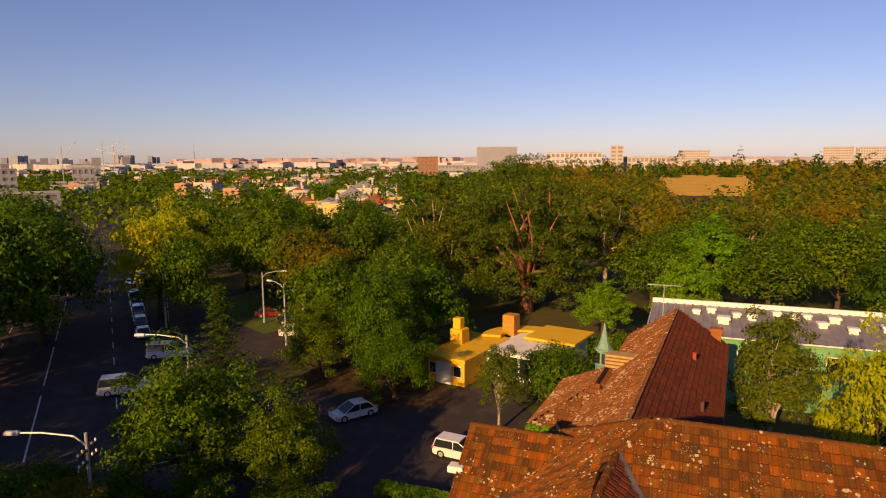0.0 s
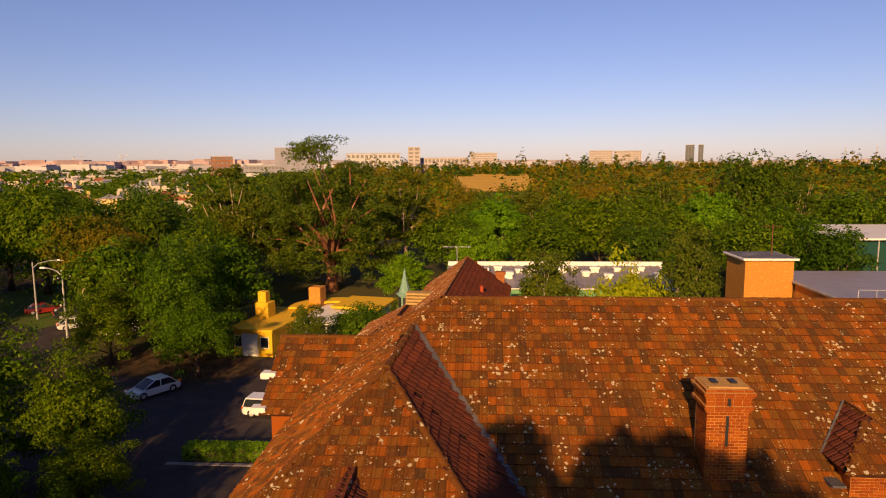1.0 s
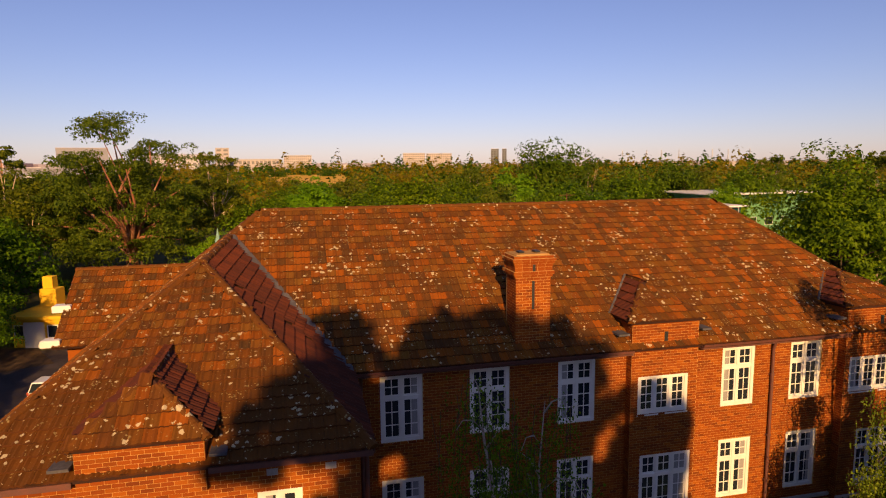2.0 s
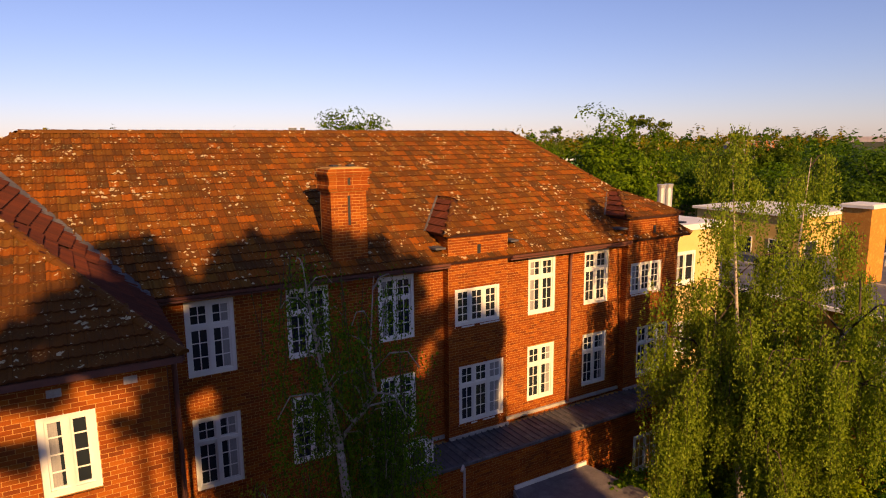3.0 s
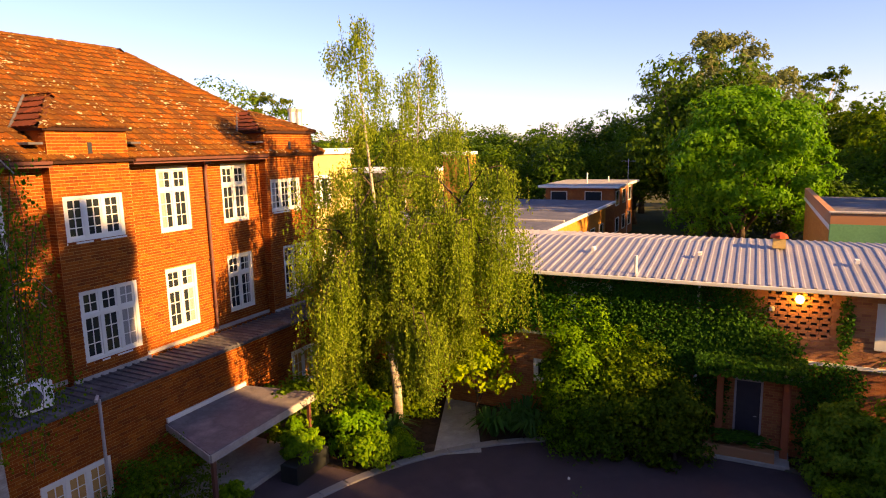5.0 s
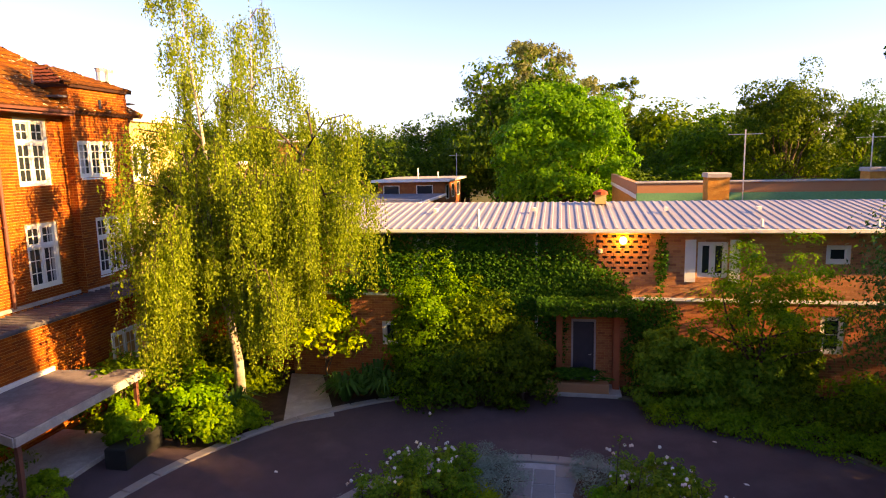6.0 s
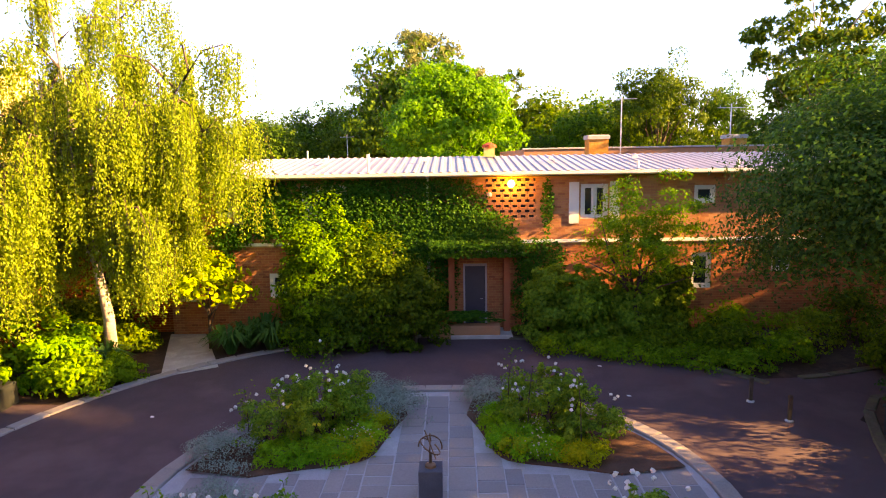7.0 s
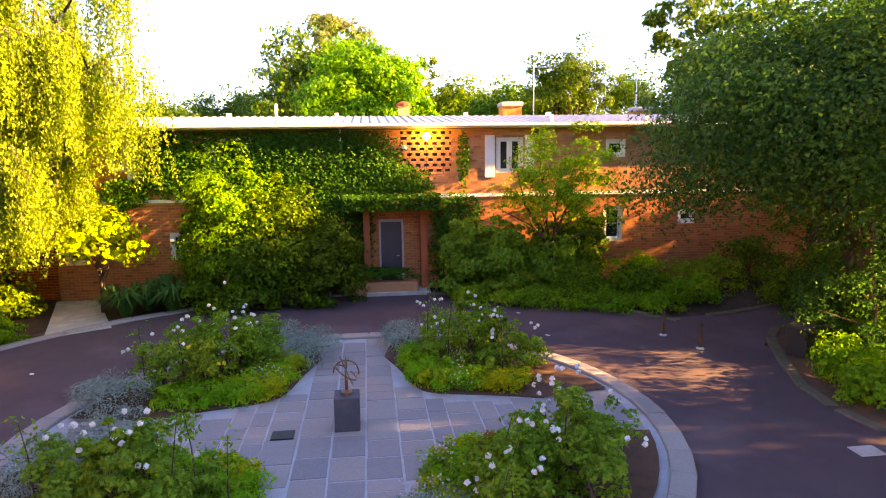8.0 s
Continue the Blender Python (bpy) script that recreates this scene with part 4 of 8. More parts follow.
def weeping_birch(seed, x, y, trunk, leaders, spread, low, strands, per, label, trunk_r=0.17, limb_count=12, size=0.10, leaf=None, long=2.4, limb_bark=None):
    """A weeping birch: a white trunk that forks into leaders, arching limbs, and bunches of hanging strands with small leaves."""
    leaf = leaf or leaf_birch
    rnd = random.Random(seed)
    rng = np.random.default_rng(seed)
    root = thing("weeping_birch", label, "tree", at=(x, y, 0))
    s, limb_shapes = Shape(), []
    stem = [Vector((0, 0, -0.1))] + [Vector(p) for p in trunk]
    s.tube(stem, [trunk_r * (1.3 - 0.5 * i / (len(stem) - 1)) for i in range(len(stem))], 9)
    boughs = []
    top = max(p[-1][2] for p in leaders)
    foot = stem[-1].z
    for q, leader in enumerate(leaders):
        line = [stem[-1]] + [Vector(p) for p in leader]
        s.tube(line, [trunk_r * 0.75 * (1 - 0.93 * i / (len(line) - 1)) for i in range(len(line))], 8)
        for i in range(limb_count):
            f = (i + 0.6) / limb_count
            seg = f * (len(line) - 1)
            a = line[min(len(line) - 2, int(seg))].lerp(line[min(len(line) - 1, int(seg) + 1)], seg - int(seg))
            az = i * 2.4 + q * 1.3 + rnd.uniform(-0.5, 0.5)
            g = (a.z - foot * 0.6) / (top - foot * 0.6)
            reach = spread * max(0.1, 1.08 - g) ** 0.55 * min(rnd.uniform(0.5, 1.15), 0.6 + 0.6 * (1 - g))
            out = Vector((math.cos(az), math.sin(az), 0))
            m1 = a + out * reach * 0.4 + Vector((0, 0, reach * 0.45))
            m2 = a + out * reach * 0.8 + Vector((0, 0, reach * 0.52))
            e = a + out * reach * 1.05 + Vector((0, 0, reach * 0.2))
            r = trunk_r * 0.34 * (1.05 - g) + 0.014
            limb_shapes.append(Shape().tube([a, m1, m2, e], [r, r * 0.7, r * 0.4, 0.01], 6))
            boughs.append(([m1, m2, e], rnd.uniform(0.35, 1.25) * long, max(0.95, reach)))
        boughs.append((line[-2:], 0.8, 0.7))
    trunk_part = part("trunk", s, birch_bark_mat, root, "white peeling birch bark", smooth=True)
    for q in limb_shapes:
        part("limb", q, limb_bark or birch_bark_mat, trunk_part, smooth=True)
    twigs = Shape()
    cen, nrm, siz, drp = [], [], [], []
    total = sum(b[2] for b in boughs)
    for line, drop, weight in boughs:
        for k in range(max(3, int(strands * weight / total))):
            f = rnd.random() * (len(line) - 1) * 0.999
            a = line[int(f)].lerp(line[int(f) + 1], f - int(f)) + Vector((rnd.gauss(0, 0.2), rnd.gauss(0, 0.2), rnd.gauss(0.02, 0.12)))
            length = min(drop * rnd.uniform(0.35, 1.1), a.z - low)
            if length < 0.25:
                continue
            sway = Vector((rnd.gauss(0, 0.09), rnd.gauss(0, 0.09), -1))
            n = int(per * length) + 2
            t = np.sort(rng.random(n)) ** 0.8
            cen.append(np.array(a) + np.outer(t * length, np.array(sway)) + rng.normal(size=(n, 3)) * np.array([0.05, 0.05, 0.03]))
            nrm.append(rng.normal(size=(n, 3)) + np.array([0, 0, 0.15]))
            siz.append(size * rng.uniform(0.6, 1.3, n))
            drp.append(np.tile(np.array([0, 0, -1.0]), (n, 1)) + rng.normal(size=(n, 3)) * 0.45)
            if k % 4 == 0:
                twigs.tube([a, a + sway * length], [0.007, 0.003], 3, closed=False)
    tagged(part("twig_spray", twigs, bark_mat, root), kind="stuff")
    part("crown", leaf_mesh("crown", np.concatenate(cen), np.concatenate(nrm), np.concatenate(siz), leaf, seed, 0.62, np.concatenate(drp)), leaf, root)
    return root


# ---- the courtyard ----
CEN = Vector((9.65, -15.5, 0))
N_RING = 96


def annulus(s, r0, r1, z0, z1, a0=0.0, a1=360.0, n=N_RING, c=CEN):
    for k in range(n):
        t0, t1 = radians(a0 + (a1 - a0) * k / n), radians(a0 + (a1 - a0) * (k + 1) / n)
        q = [(c.x + r * math.cos(t), c.y + r * math.sin(t)) for r, t in ((r0, t0), (r1, t0), (r1, t1), (r0, t1))]
        s.poly(*[(x, y, z1) for x, y in q])
        if z0 is not None:
            s.poly(*[(x, y, z) for (x, y), z in zip((q[0], q[3], q[3], q[0]), (z1, z1, z0, z0))])
            s.poly(*[(x, y, z) for (x, y), z in zip((q[1], q[2], q[2], q[1]), (z0, z0, z1, z1))])
    return s


garden = Shape()
garden.poly((-14, -46, -0.04), (34, -46, -0.04), (34, -2, -0.04), (-14, -2, -0.04))
solo("garden_bed", garden, soil_mat, "dark leaf-strewn garden soil round the courtyard", "soil", kind="structure")
drive = Shape()
annulus(drive, 4.9, 9.75, None, 0.0)
solo("ring_drive", drive, drive_mat, "purplish asphalt ring drive round a garden island", "driveway", kind="structure")
spur = Shape().poly((12.6, -24.6, 0.004), (15.3, -23.4, 0.004), (15.45, -25.3, 0.004), (16.2, -27.5, 0.004), (20.0, -44, 0.004), (17.0, -44, 0.004), (14.4, -27.6, 0.004), (13.9, -25.9, 0.004))
spur.poly((8.5, -6.2, 0.004), (8.5, -1.9, 0.004), (14.2, -1.9, 0.004), (14.0, -7.0, 0.004))
spur.poly((-12, -19, 0.004), (1.2, -19, 0.004), (1.2, -12, 0.004), (-12, -12, 0.004))
solo("drive_spur", spur, drive_mat, "asphalt drive leading away between garden beds", "driveway", kind="structure")
path_slab = Shape().poly((15.9, -7.9, 0.012), (16.7, -9.2, 0.012), (20.15, -7.5, 0.012), (20.15, -6.3, 0.012))
solo("garden_path", path_slab, concrete_mat, "pale concrete path to the wing's side door", "path", kind="structure")

# the outer kerb, stone by stone, with a gap where the drive leaves
kerb = thing("outer_kerb", "pale stone kerb round the ring drive", "kerb", kind="structure")
stone = Shape().bevelled(-0.42, -0.15, -0.05, 0.42, 0.15, 0.055, 0.02)
stone_mesh = mesh_of("kerb_stone", stone, kerb_mat)
mossy_mesh = mesh_of("kerb_stone", Shape().bevelled(-0.42, -0.11, -0.05, 0.42, 0.11, 0.05, 0.02), mossy_kerb_mat)
for k in range(72):
    a = k * 5.0
    if 244 < a < 304 or 95 < a < 125 or 160 < a < 200:
        continue
    o = part("kerb_stone", mossy_mesh if a > 300 else stone_mesh, mossy_kerb_mat if a > 300 else kerb_mat, kerb)
    o.matrix_basis = pose(CEN.x + 9.9 * math.cos(radians(a)), CEN.y + 9.9 * math.sin(radians(a)), random.uniform(-0.012, 0.008), 0, 0, a + 90 + random.uniform(-1, 1))
edge = [Vector(p) for p in ((14.4, -27.4, 0), (14.0, -25.9, 0), (13.15, -25.2, 0), (11.64, -24.44, 0), (10.26, -23.88, 0), (9.22, -23.74, 0), (8.3, -23.87, 0), (7.2, -24.4, 0), (6.0, -24.7, 0))]
for a, b in zip(edge, edge[1:]):
    n = max(1, round((b - a).length / 0.85))
    for k in range(n):
        o = part("kerb_stone", mossy_mesh, mossy_kerb_mat, kerb)
        o.matrix_basis = pose(*a.lerp(b, (k + 0.5) / n)[:2], random.uniform(-0.012, 0.008), 0, 0, math.degrees(math.atan2(b.y - a.y, b.x - a.x)))
mulched = Shape().poly(*[(p.x, p.y, 0.022) for p in edge], (6.0, -30, 0.022), (14.4, -30, 0.022))
solo("mulched_bed", mulched, mulch_mat, "brown bark-mulched bed under the spreading oak", "garden bed", kind="structure")
for x, y, a in ((15.45, -25.3, 100), (15.7, -26.15, 108), (16.0, -27.0, 108)):
    o = part("kerb_stone", mossy_mesh, mossy_kerb_mat, kerb)
    o.matrix_basis = pose(x, y, 0, 0, 0, a)

# the island: rim, four beds, paved cross
island = thing("garden_island", "round garden island with a pale rim and bluestone paving", "garden island", kind="structure")
rim_mesh = mesh_of("rim_stone", Shape().bevelled(-0.33, -0.17, -0.04, 0.33, 0.17, 0.11, 0.02), kerb_mat)
for k in range(48):
    a = k * 7.5
    o = part("rim_stone", rim_mesh, kerb_mat, island)
    o.matrix_basis = pose(CEN.x + 5.05 * math.cos(radians(a)), CEN.y + 5.05 * math.sin(radians(a)), random.uniform(-0.006, 0.006), 0, 0, a + 90)
part("island_base", annulus(Shape(), 0.0, 4.9, None, 0.046), joint_mat, island, "pale mortar bed")


def in_bed(x, y):
    """Whether a spot of the island lies in one of its four beds."""
    dx, dy = x - CEN.x, y - CEN.y
    a, r = math.degrees(math.atan2(dy, dx)) % 90, math.hypot(dx, dy)
    turn = min(a, 90 - a)
    return 1.9 < r < 4.7 and r * math.sin(radians(turn)) > 0.75


pave = random.Random(17)
yy = -4.7
while yy < 4.7:
    h = pave.choice((0.24, 0.33, 0.42, 0.52))
    xx = -4.8 + pave.uniform(0, 0.4)
    while xx < 4.7:
        w = pave.uniform(0.3, 0.85)
        if math.hypot(xx + w / 2, yy + h / 2) < 4.7 and not in_bed(CEN.x + xx + w / 2, CEN.y + yy + h / 2):
            x0, y0 = CEN.x + xx, CEN.y + yy
            g = [pave.uniform(0.008, 0.022) for _ in range(4)]
            part("paver", Shape().bevelled(x0 + g[0], y0 + g[1], 0.02, x0 + w - g[2], y0 + h - g[3], 0.052 + pave.uniform(0, 0.006), 0.006), paver_mat, island)
        xx += w
    yy += h
for q in range(4):
    bed = Shape()
    for k in range(13):
        a0, a1 = (radians(q * 90 + 11 + 68 * t / 13) for t in (k, k + 1))
        def rad(a):
            f = abs((math.degrees(a) % 90) - 45) / 34
            return 1.9 + 1.6 * f ** 2
        bed.poly(*[(CEN.x + r * math.cos(a), CEN.y + r * math.sin(a), z) for r, a, z in ((rad(a0), a0, 0.08), (4.75, a0, 0.1), (4.75, a1, 0.1), (rad(a1), a1, 0.08))])
        bed.poly(*[(CEN.x + r * math.cos(a), CEN.y + r * math.sin(a), z) for r, a, z in ((rad(a0), a0, 0.08), (rad(a1), a1, 0.08), (rad(a1), a1, 0.03), (rad(a0), a0, 0.03))])
    part("bed_soil", bed, mulch_mat, island, "bark-mulched bed")

# armillary sundial on its plinth
sundial = thing("armillary_sundial", "bronze armillary sundial on a square dark stone plinth", "sundial", at=(CEN.x, CEN.y + 0.02, 0.05))
part("plinth", Shape().bevelled(-0.2, -0.2, 0, 0.2, 0.2, 0.56, 0.012), material("dark_plinth_stone", [(0.10, 0.10, 0.115), (0.075, 0.075, 0.09)], 0.7, scale=4), sundial)
part("foot", Shape().lathe([(0.1, 0.56), (0.09, 0.6), (0.03, 0.63), (0.025, 0.8)]), bronze_mat, sundial)
for rx, ry in ((90, 0), (35, 0), (90, 90)):
    r = Shape()
    m = Euler((radians(rx), 0, radians(ry))).to_matrix()
    r.tube([m @ Vector((0.2 * math.cos(t), 0.2 * math.sin(t), 0)) + Vector((0, 0, 0.92)) for t in (2 * math.pi * k / 28 for k in range(27 if rx == 35 else 16))], 0.014, 6)
    part("ring", r, bronze_mat, sundial)
part("gnomon", Shape().tube([(-0.17, -0.1, 0.78), (0.2, 0.1, 1.12)], 0.012, 6), bronze_mat, sundial)
part("pointer", Shape().lathe([(0.004, 0.95), (0.022, 1.1), (0.004, 1.18)], -0.03, 0.0), bronze_mat, sundial)
solo("drain_grate", Shape().bevelled(CEN.x - 0.35, CEN.y + 0.85, 0.06, CEN.x - 0.05, CEN.y + 1.2, 0.078, 0.004), dark_mat, "dark drain grate let into the paving", "grate")

# planting on the island
rng_cane = np.random.default_rng(44)
rnd = random.Random(5)


def flowers(parent, seed, n, radius, height, mat, size=0.085):
    r = random.Random(seed)
    cen, nrm, siz = [], [], []
    for _ in range(n):
        a, q = r.uniform(0, 6.283), radius * r.uniform(0.2, 0.95)
        p = np.array((q * math.cos(a), q * math.sin(a), height * (1.05 - 0.4 * (q / radius) ** 2) + r.uniform(-0.05, 0.2)))
        m = r.randint(1, 3)
        for _ in range(m):
            o = p + np.array([r.gauss(0, 0.06) for _ in range(3)])
            for _ in range(7):
                e = np.array([r.gauss(0, 1), r.gauss(0, 1), r.gauss(0.5, 0.8)])
                e /= np.linalg.norm(e)
                cen.append(o + e * size * 0.35)
                nrm.append(e)
                siz.append(size * r.uniform(0.7, 1.1))
    part("blossom", leaf_mesh("blossom", np.array(cen), np.array(nrm), np.array(siz), mat, seed, 0.9), mat, parent, "open pale blossoms")


def on_island(a, r):
    return CEN.x + r * math.cos(radians(a)), CEN.y + r * math.sin(radians(a))


for q in range(4):
    for i, (da, r, h, rad) in enumerate(((45, 3.3, 1.3, 0.85), (29, 3.9, 1.0, 0.7), (61, 3.9, 1.15, 0.75), (45, 4.2, 1.05, 0.7), (33, 3.2, 0.8, 0.55), (57, 3.1, 0.9, 0.55), (50, 3.8, 1.5, 0.45), (38, 3.6, 1.25, 0.4))):
        x, y = on_island(q * 90 + da, r)
        b = shrub("rose_bush", "rose bush with small white blooms in the island bed", 100 + q * 10 + i, x, y, h * rnd.uniform(0.85, 1.15), rad * 0.85, leaf_rose, 0.07, 52, 46, 0.08, group="roses on the island", lumps=0.24)
        flowers(b, 300 + q * 10 + i, (3, 1, 4, 2, 1, 3, 2, 2)[(i + q) % 8], rad, h, petal_mat if (q, i) != (0, 5) else yellow_petal_mat, 0.074)
    for i, (da, r) in enumerate(((45, 2.3), (33, 2.75), (57, 2.75), (45, 2.75), (24, 3.3), (66, 3.3), (38, 2.4), (52, 2.4), (27, 2.95), (63, 2.95))):
        x, y = on_island(q * 90 + da, r)
        shrub("ground_cover", "low bright green ground cover spilling over the bed's edge", 160 + q * 10 + i, x, y, 0.36, 0.55, leaf_lime if i % 4 == 0 else leaf_cover, 0.055, 38, 54, 0.06, group="ground cover on the island")
    for i, (da, r) in enumerate(((17, 4.2), (73, 4.2), (15, 3.5))):
        if 245 < q * 90 + da < 295:
            continue
        x, y = on_island(q * 90 + da, r)
        shrub("silver_shrub", "silver-grey mounded shrub beside the island path", 220 + q * 10 + i, x, y, 0.62, 0.86, leaf_grey, 0.043, 62, 90, 0.06, group="silver shrubs on the island", slim=0.4)

for i, (a, r) in enumerate(((137, 2.5), (215, 2.35), (306, 2.5), (42, 2.4), (200, 3.0), (318, 3.1))):
    x, y = on_island(a, r)
    b = shrub("flowering_mound", "low mound of tiny pale pink flowers at the bed's edge", 280 + i, x, y, 0.34, 0.42, leaf_rose, 0.045, 26, 40, 0.06, group="flowering mounds on the island")
    flowers(b, 290 + i, 26, 0.4, 0.3, pink_petal_mat, 0.028)
for i, (a, r) in enumerate(((230, 2.7), (124, 3.5))):
    x, y = on_island(a, r)
    shrub("bronze_shrub", "bronze-leaved shrub among the roses", 296 + i, x, y, 0.6, 0.45, leaf_bronze, 0.06, 30, 40, 0.06)
for i in range(14):
    q, da, r = i % 4, rnd.uniform(24, 66), rnd.uniform(2.9, 4.3)
    x, y = on_island(q * 90 + da, r)
    c = thing("rose_cane", "tall arching rose cane with a few leaves", "rose", "rose canes on the island", at=(x, y, 0.08))
    h, dx, dy = rnd.uniform(1.1, 1.75), rnd.uniform(-0.25, 0.25), rnd.uniform(-0.25, 0.25)
    part("stem", Shape().tube([(0, 0, 0), (dx * 0.3, dy * 0.3, h * 0.6), (dx, dy, h)], [0.012, 0.009, 0.004], 5), bark_mat, c)
    n = 70
    t = rng_cane.random(n) ** 0.6
    p = np.stack([dx * t ** 2, dy * t ** 2, h * t], 1) + rng_cane.normal(size=(n, 3)) * np.array([0.09, 0.09, 0.05])
    part("leaves", leaf_mesh("leaves", p, rng_cane.normal(size=(n, 3)) + np.array([0, 0, 0.6]), 0.07 * rng_cane.uniform(0.6, 1.3, n), leaf_rose, 700 + i), leaf_rose, c)
    if i % 4 == 0:
        flowers(c, 740 + i, 1, 0.06, h * 0.98, petal_mat, 0.075)

# beds round the drive
for i, (x, y, h, r, leaf, size) in enumerate((
        (15.4, -5.4, 1.8, 1.3, leaf_bright, 0.16), (14.7, -6.3, 1.2, 0.9, leaf_bright, 0.12), (15.6, -6.9, 0.8, 0.7, leaf_bright, 0.10), (17.6, -4.6, 1.8, 1.3, leaf_elm, 0.14), (16.2, -4.0, 2.5, 1.5, leaf_bright, 0.16), (15.1, -3.3, 2.6, 1.2, leaf_elm, 0.15), (18.4, -5.9, 1.0, 0.8, leaf_elm, 0.12), (13.9, -4.1, 1.5, 0.5, leaf_bright, 0.13), (18.8, -4.5, 2.0, 1.5, leaf_elm, 0.14),
        # the 5.6 m shrub is mostly hidden, its height made up to shade the wall
        (17.9, -19.0, 0.5, 1.0, leaf_bright, 0.08), (17.5, -20.2, 0.45, 1.0, leaf_bright, 0.08), (17.2, -21.2, 0.5, 1.0, leaf_bright, 0.08), (16.6, -22.6, 0.5, 1.0, leaf_bright, 0.08), (16.2, -23.9, 0.5, 0.9, leaf_bright, 0.08), (18.6, -20.6, 0.9, 1.2, leaf_rose, 0.10), (17.7, -22.0, 0.8, 1.1, leaf_elm, 0.11), (18.8, -22.6, 1.0, 1.2, leaf_rose, 0.11), (17.3, -23.6, 1.1, 1.1, leaf_elm, 0.12), (18.6, -24.6, 1.3, 1.3, leaf_bright, 0.12), (17.0, -25.4, 0.8, 0.9, leaf_bright, 0.10), (18.2, -26.6, 1.2, 1.2, leaf_rose, 0.11), (19.2, -28.5, 1.6, 1.4, leaf_dark, 0.12), (16.0, -28.0, 1.2, 1.3, leaf_elm, 0.12), (14.6, -28.4, 1.4, 1.3, leaf_dark, 0.12), (16.8, -29.8, 1.8, 1.5, leaf_elm, 0.12), (18.9, -30.4, 5.6, 2.3, leaf_dark, 0.17), (13.2, -29.6, 2.0, 1.4, leaf_dark, 0.12),
        (11.4, -26.6, 1.2, 1.1, leaf_bright, 0.11), (9.3, -24.7, 0.8, 0.9, leaf_bright, 0.10), (11.9, -28.6, 1.8, 1.2, leaf_elm, 0.12), (5.6, -26.6, 1.5, 1.3, leaf_elm, 0.12), (11.2, -26.1, 3.0, 1.4, leaf_oak, 0.09), (9.3, -26.4, 2.8, 1.5, leaf_oak, 0.09), (12.6, -27.2, 3.6, 1.5, leaf_oak, 0.10), (12.7, -26.2, 1.9, 1.0, leaf_oak, 0.09), (13.6, -27.4, 2.2, 1.2, leaf_elm, 0.10), (10.4, -25.0, 0.9, 0.8, leaf_bright, 0.09), (10.5, -2.9, 2.3, 1.3, leaf_elm, 0.10), (9.6, -2.6, 1.9, 1.1, leaf_elm, 0.10), (11.0, -4.4, 0.9, 0.6, leaf_bright, 0.09))):
    shrub("garden_shrub", "leafy green garden shrub beside the drive", 400 + i, x, y, h, r, leaf, size, 60, 45, group="shrubs round the drive")


def strappy(seed, x, y, h, n=70):
    """A clump of arching strap leaves."""
    r = random.Random(seed)
    root = thing("strap_leaf_plant", "dark clump of arching strap-shaped leaves", "plant", "strap-leaf clumps", at=(x, y, 0))
    s = Shape()
    for _ in range(n):
        a, l, w = r.uniform(0, 6.283), h * r.uniform(0.8, 1.3), 0.035
        o = Vector((math.cos(a), math.sin(a), 0))
        side = Vector((-o.y, o.x, 0)) * w
        b = o * r.uniform(0, 0.15)
        m, e = b + o * l * 0.35 + Vector((0, 0, l * 0.75)), b + o * l * 0.95 + Vector((0, 0, l * r.uniform(0.35, 0.6)))
        s.poly(b - side, b + side, m + side, m - side)
        s.poly(m - side, m + side, e)
    part("leaves", s, leaf_strap, root)


for i, (x, y) in enumerate(((18.3, -10.3), (18.9, -11.2), (19.2, -9.8), (18.6, -9.5), (18.0, -9.1), (16.1, -6.2))):
    strappy(500 + i, x, y, 0.9)
for i, (x, y) in enumerate(((13.84, -22.88), (12.72, -23.2))):
    b = thing("bollard", "short timber bollard with a pale base on the drive", "bollard", "bollards on the drive", at=(x, y, 0))
    part("post", Shape().bevelled(-0.035, -0.035, 0, 0.035, 0.035, 0.6, 0.015), bark_mat, b)
    part("socket", Shape().lathe([(0.09, 0), (0.09, 0.02), (0.05, 0.04)], sides=12), steel_mat, b)
bin_ = thing("wheelie_bin", "small dark green bin standing in the garden bed", "bin", at=(11.9, -25.0, 0), turn=30)
part("body", Shape().extrude([(-0.19, -0.2, 0.03), (0.19, -0.2, 0.03), (0.22, -0.22, 0.62), (-0.22, -0.22, 0.62)], (0, 0.4, 0)), dark_mat, bin_)
part("lid", Shape().bevelled(-0.25, -0.26, 0.62, 0.25, 0.22, 0.69, 0.025), dark_mat, bin_)
for x, y in ((14.2, -20.2), (4.9, -9.7), (13.2, -9.0), (16.4, -20.0)):
    solo("fallen_leaf", Shape().poly((x, y, 0.012), (x + 0.07, y + 0.03, 0.02), (x + 0.1, y + 0.12, 0.012), (x, y + 0.09, 0.016)), white_mat, "pale scrap lying on the asphalt", "litter", "scraps on the drive")
solo("pit_cover", Shape().bevelled(7.64, -23.28, 0.0, 7.94, -22.88, 0.014, 0.004), concrete_mat, "pale pit cover set into the drive", "cover")

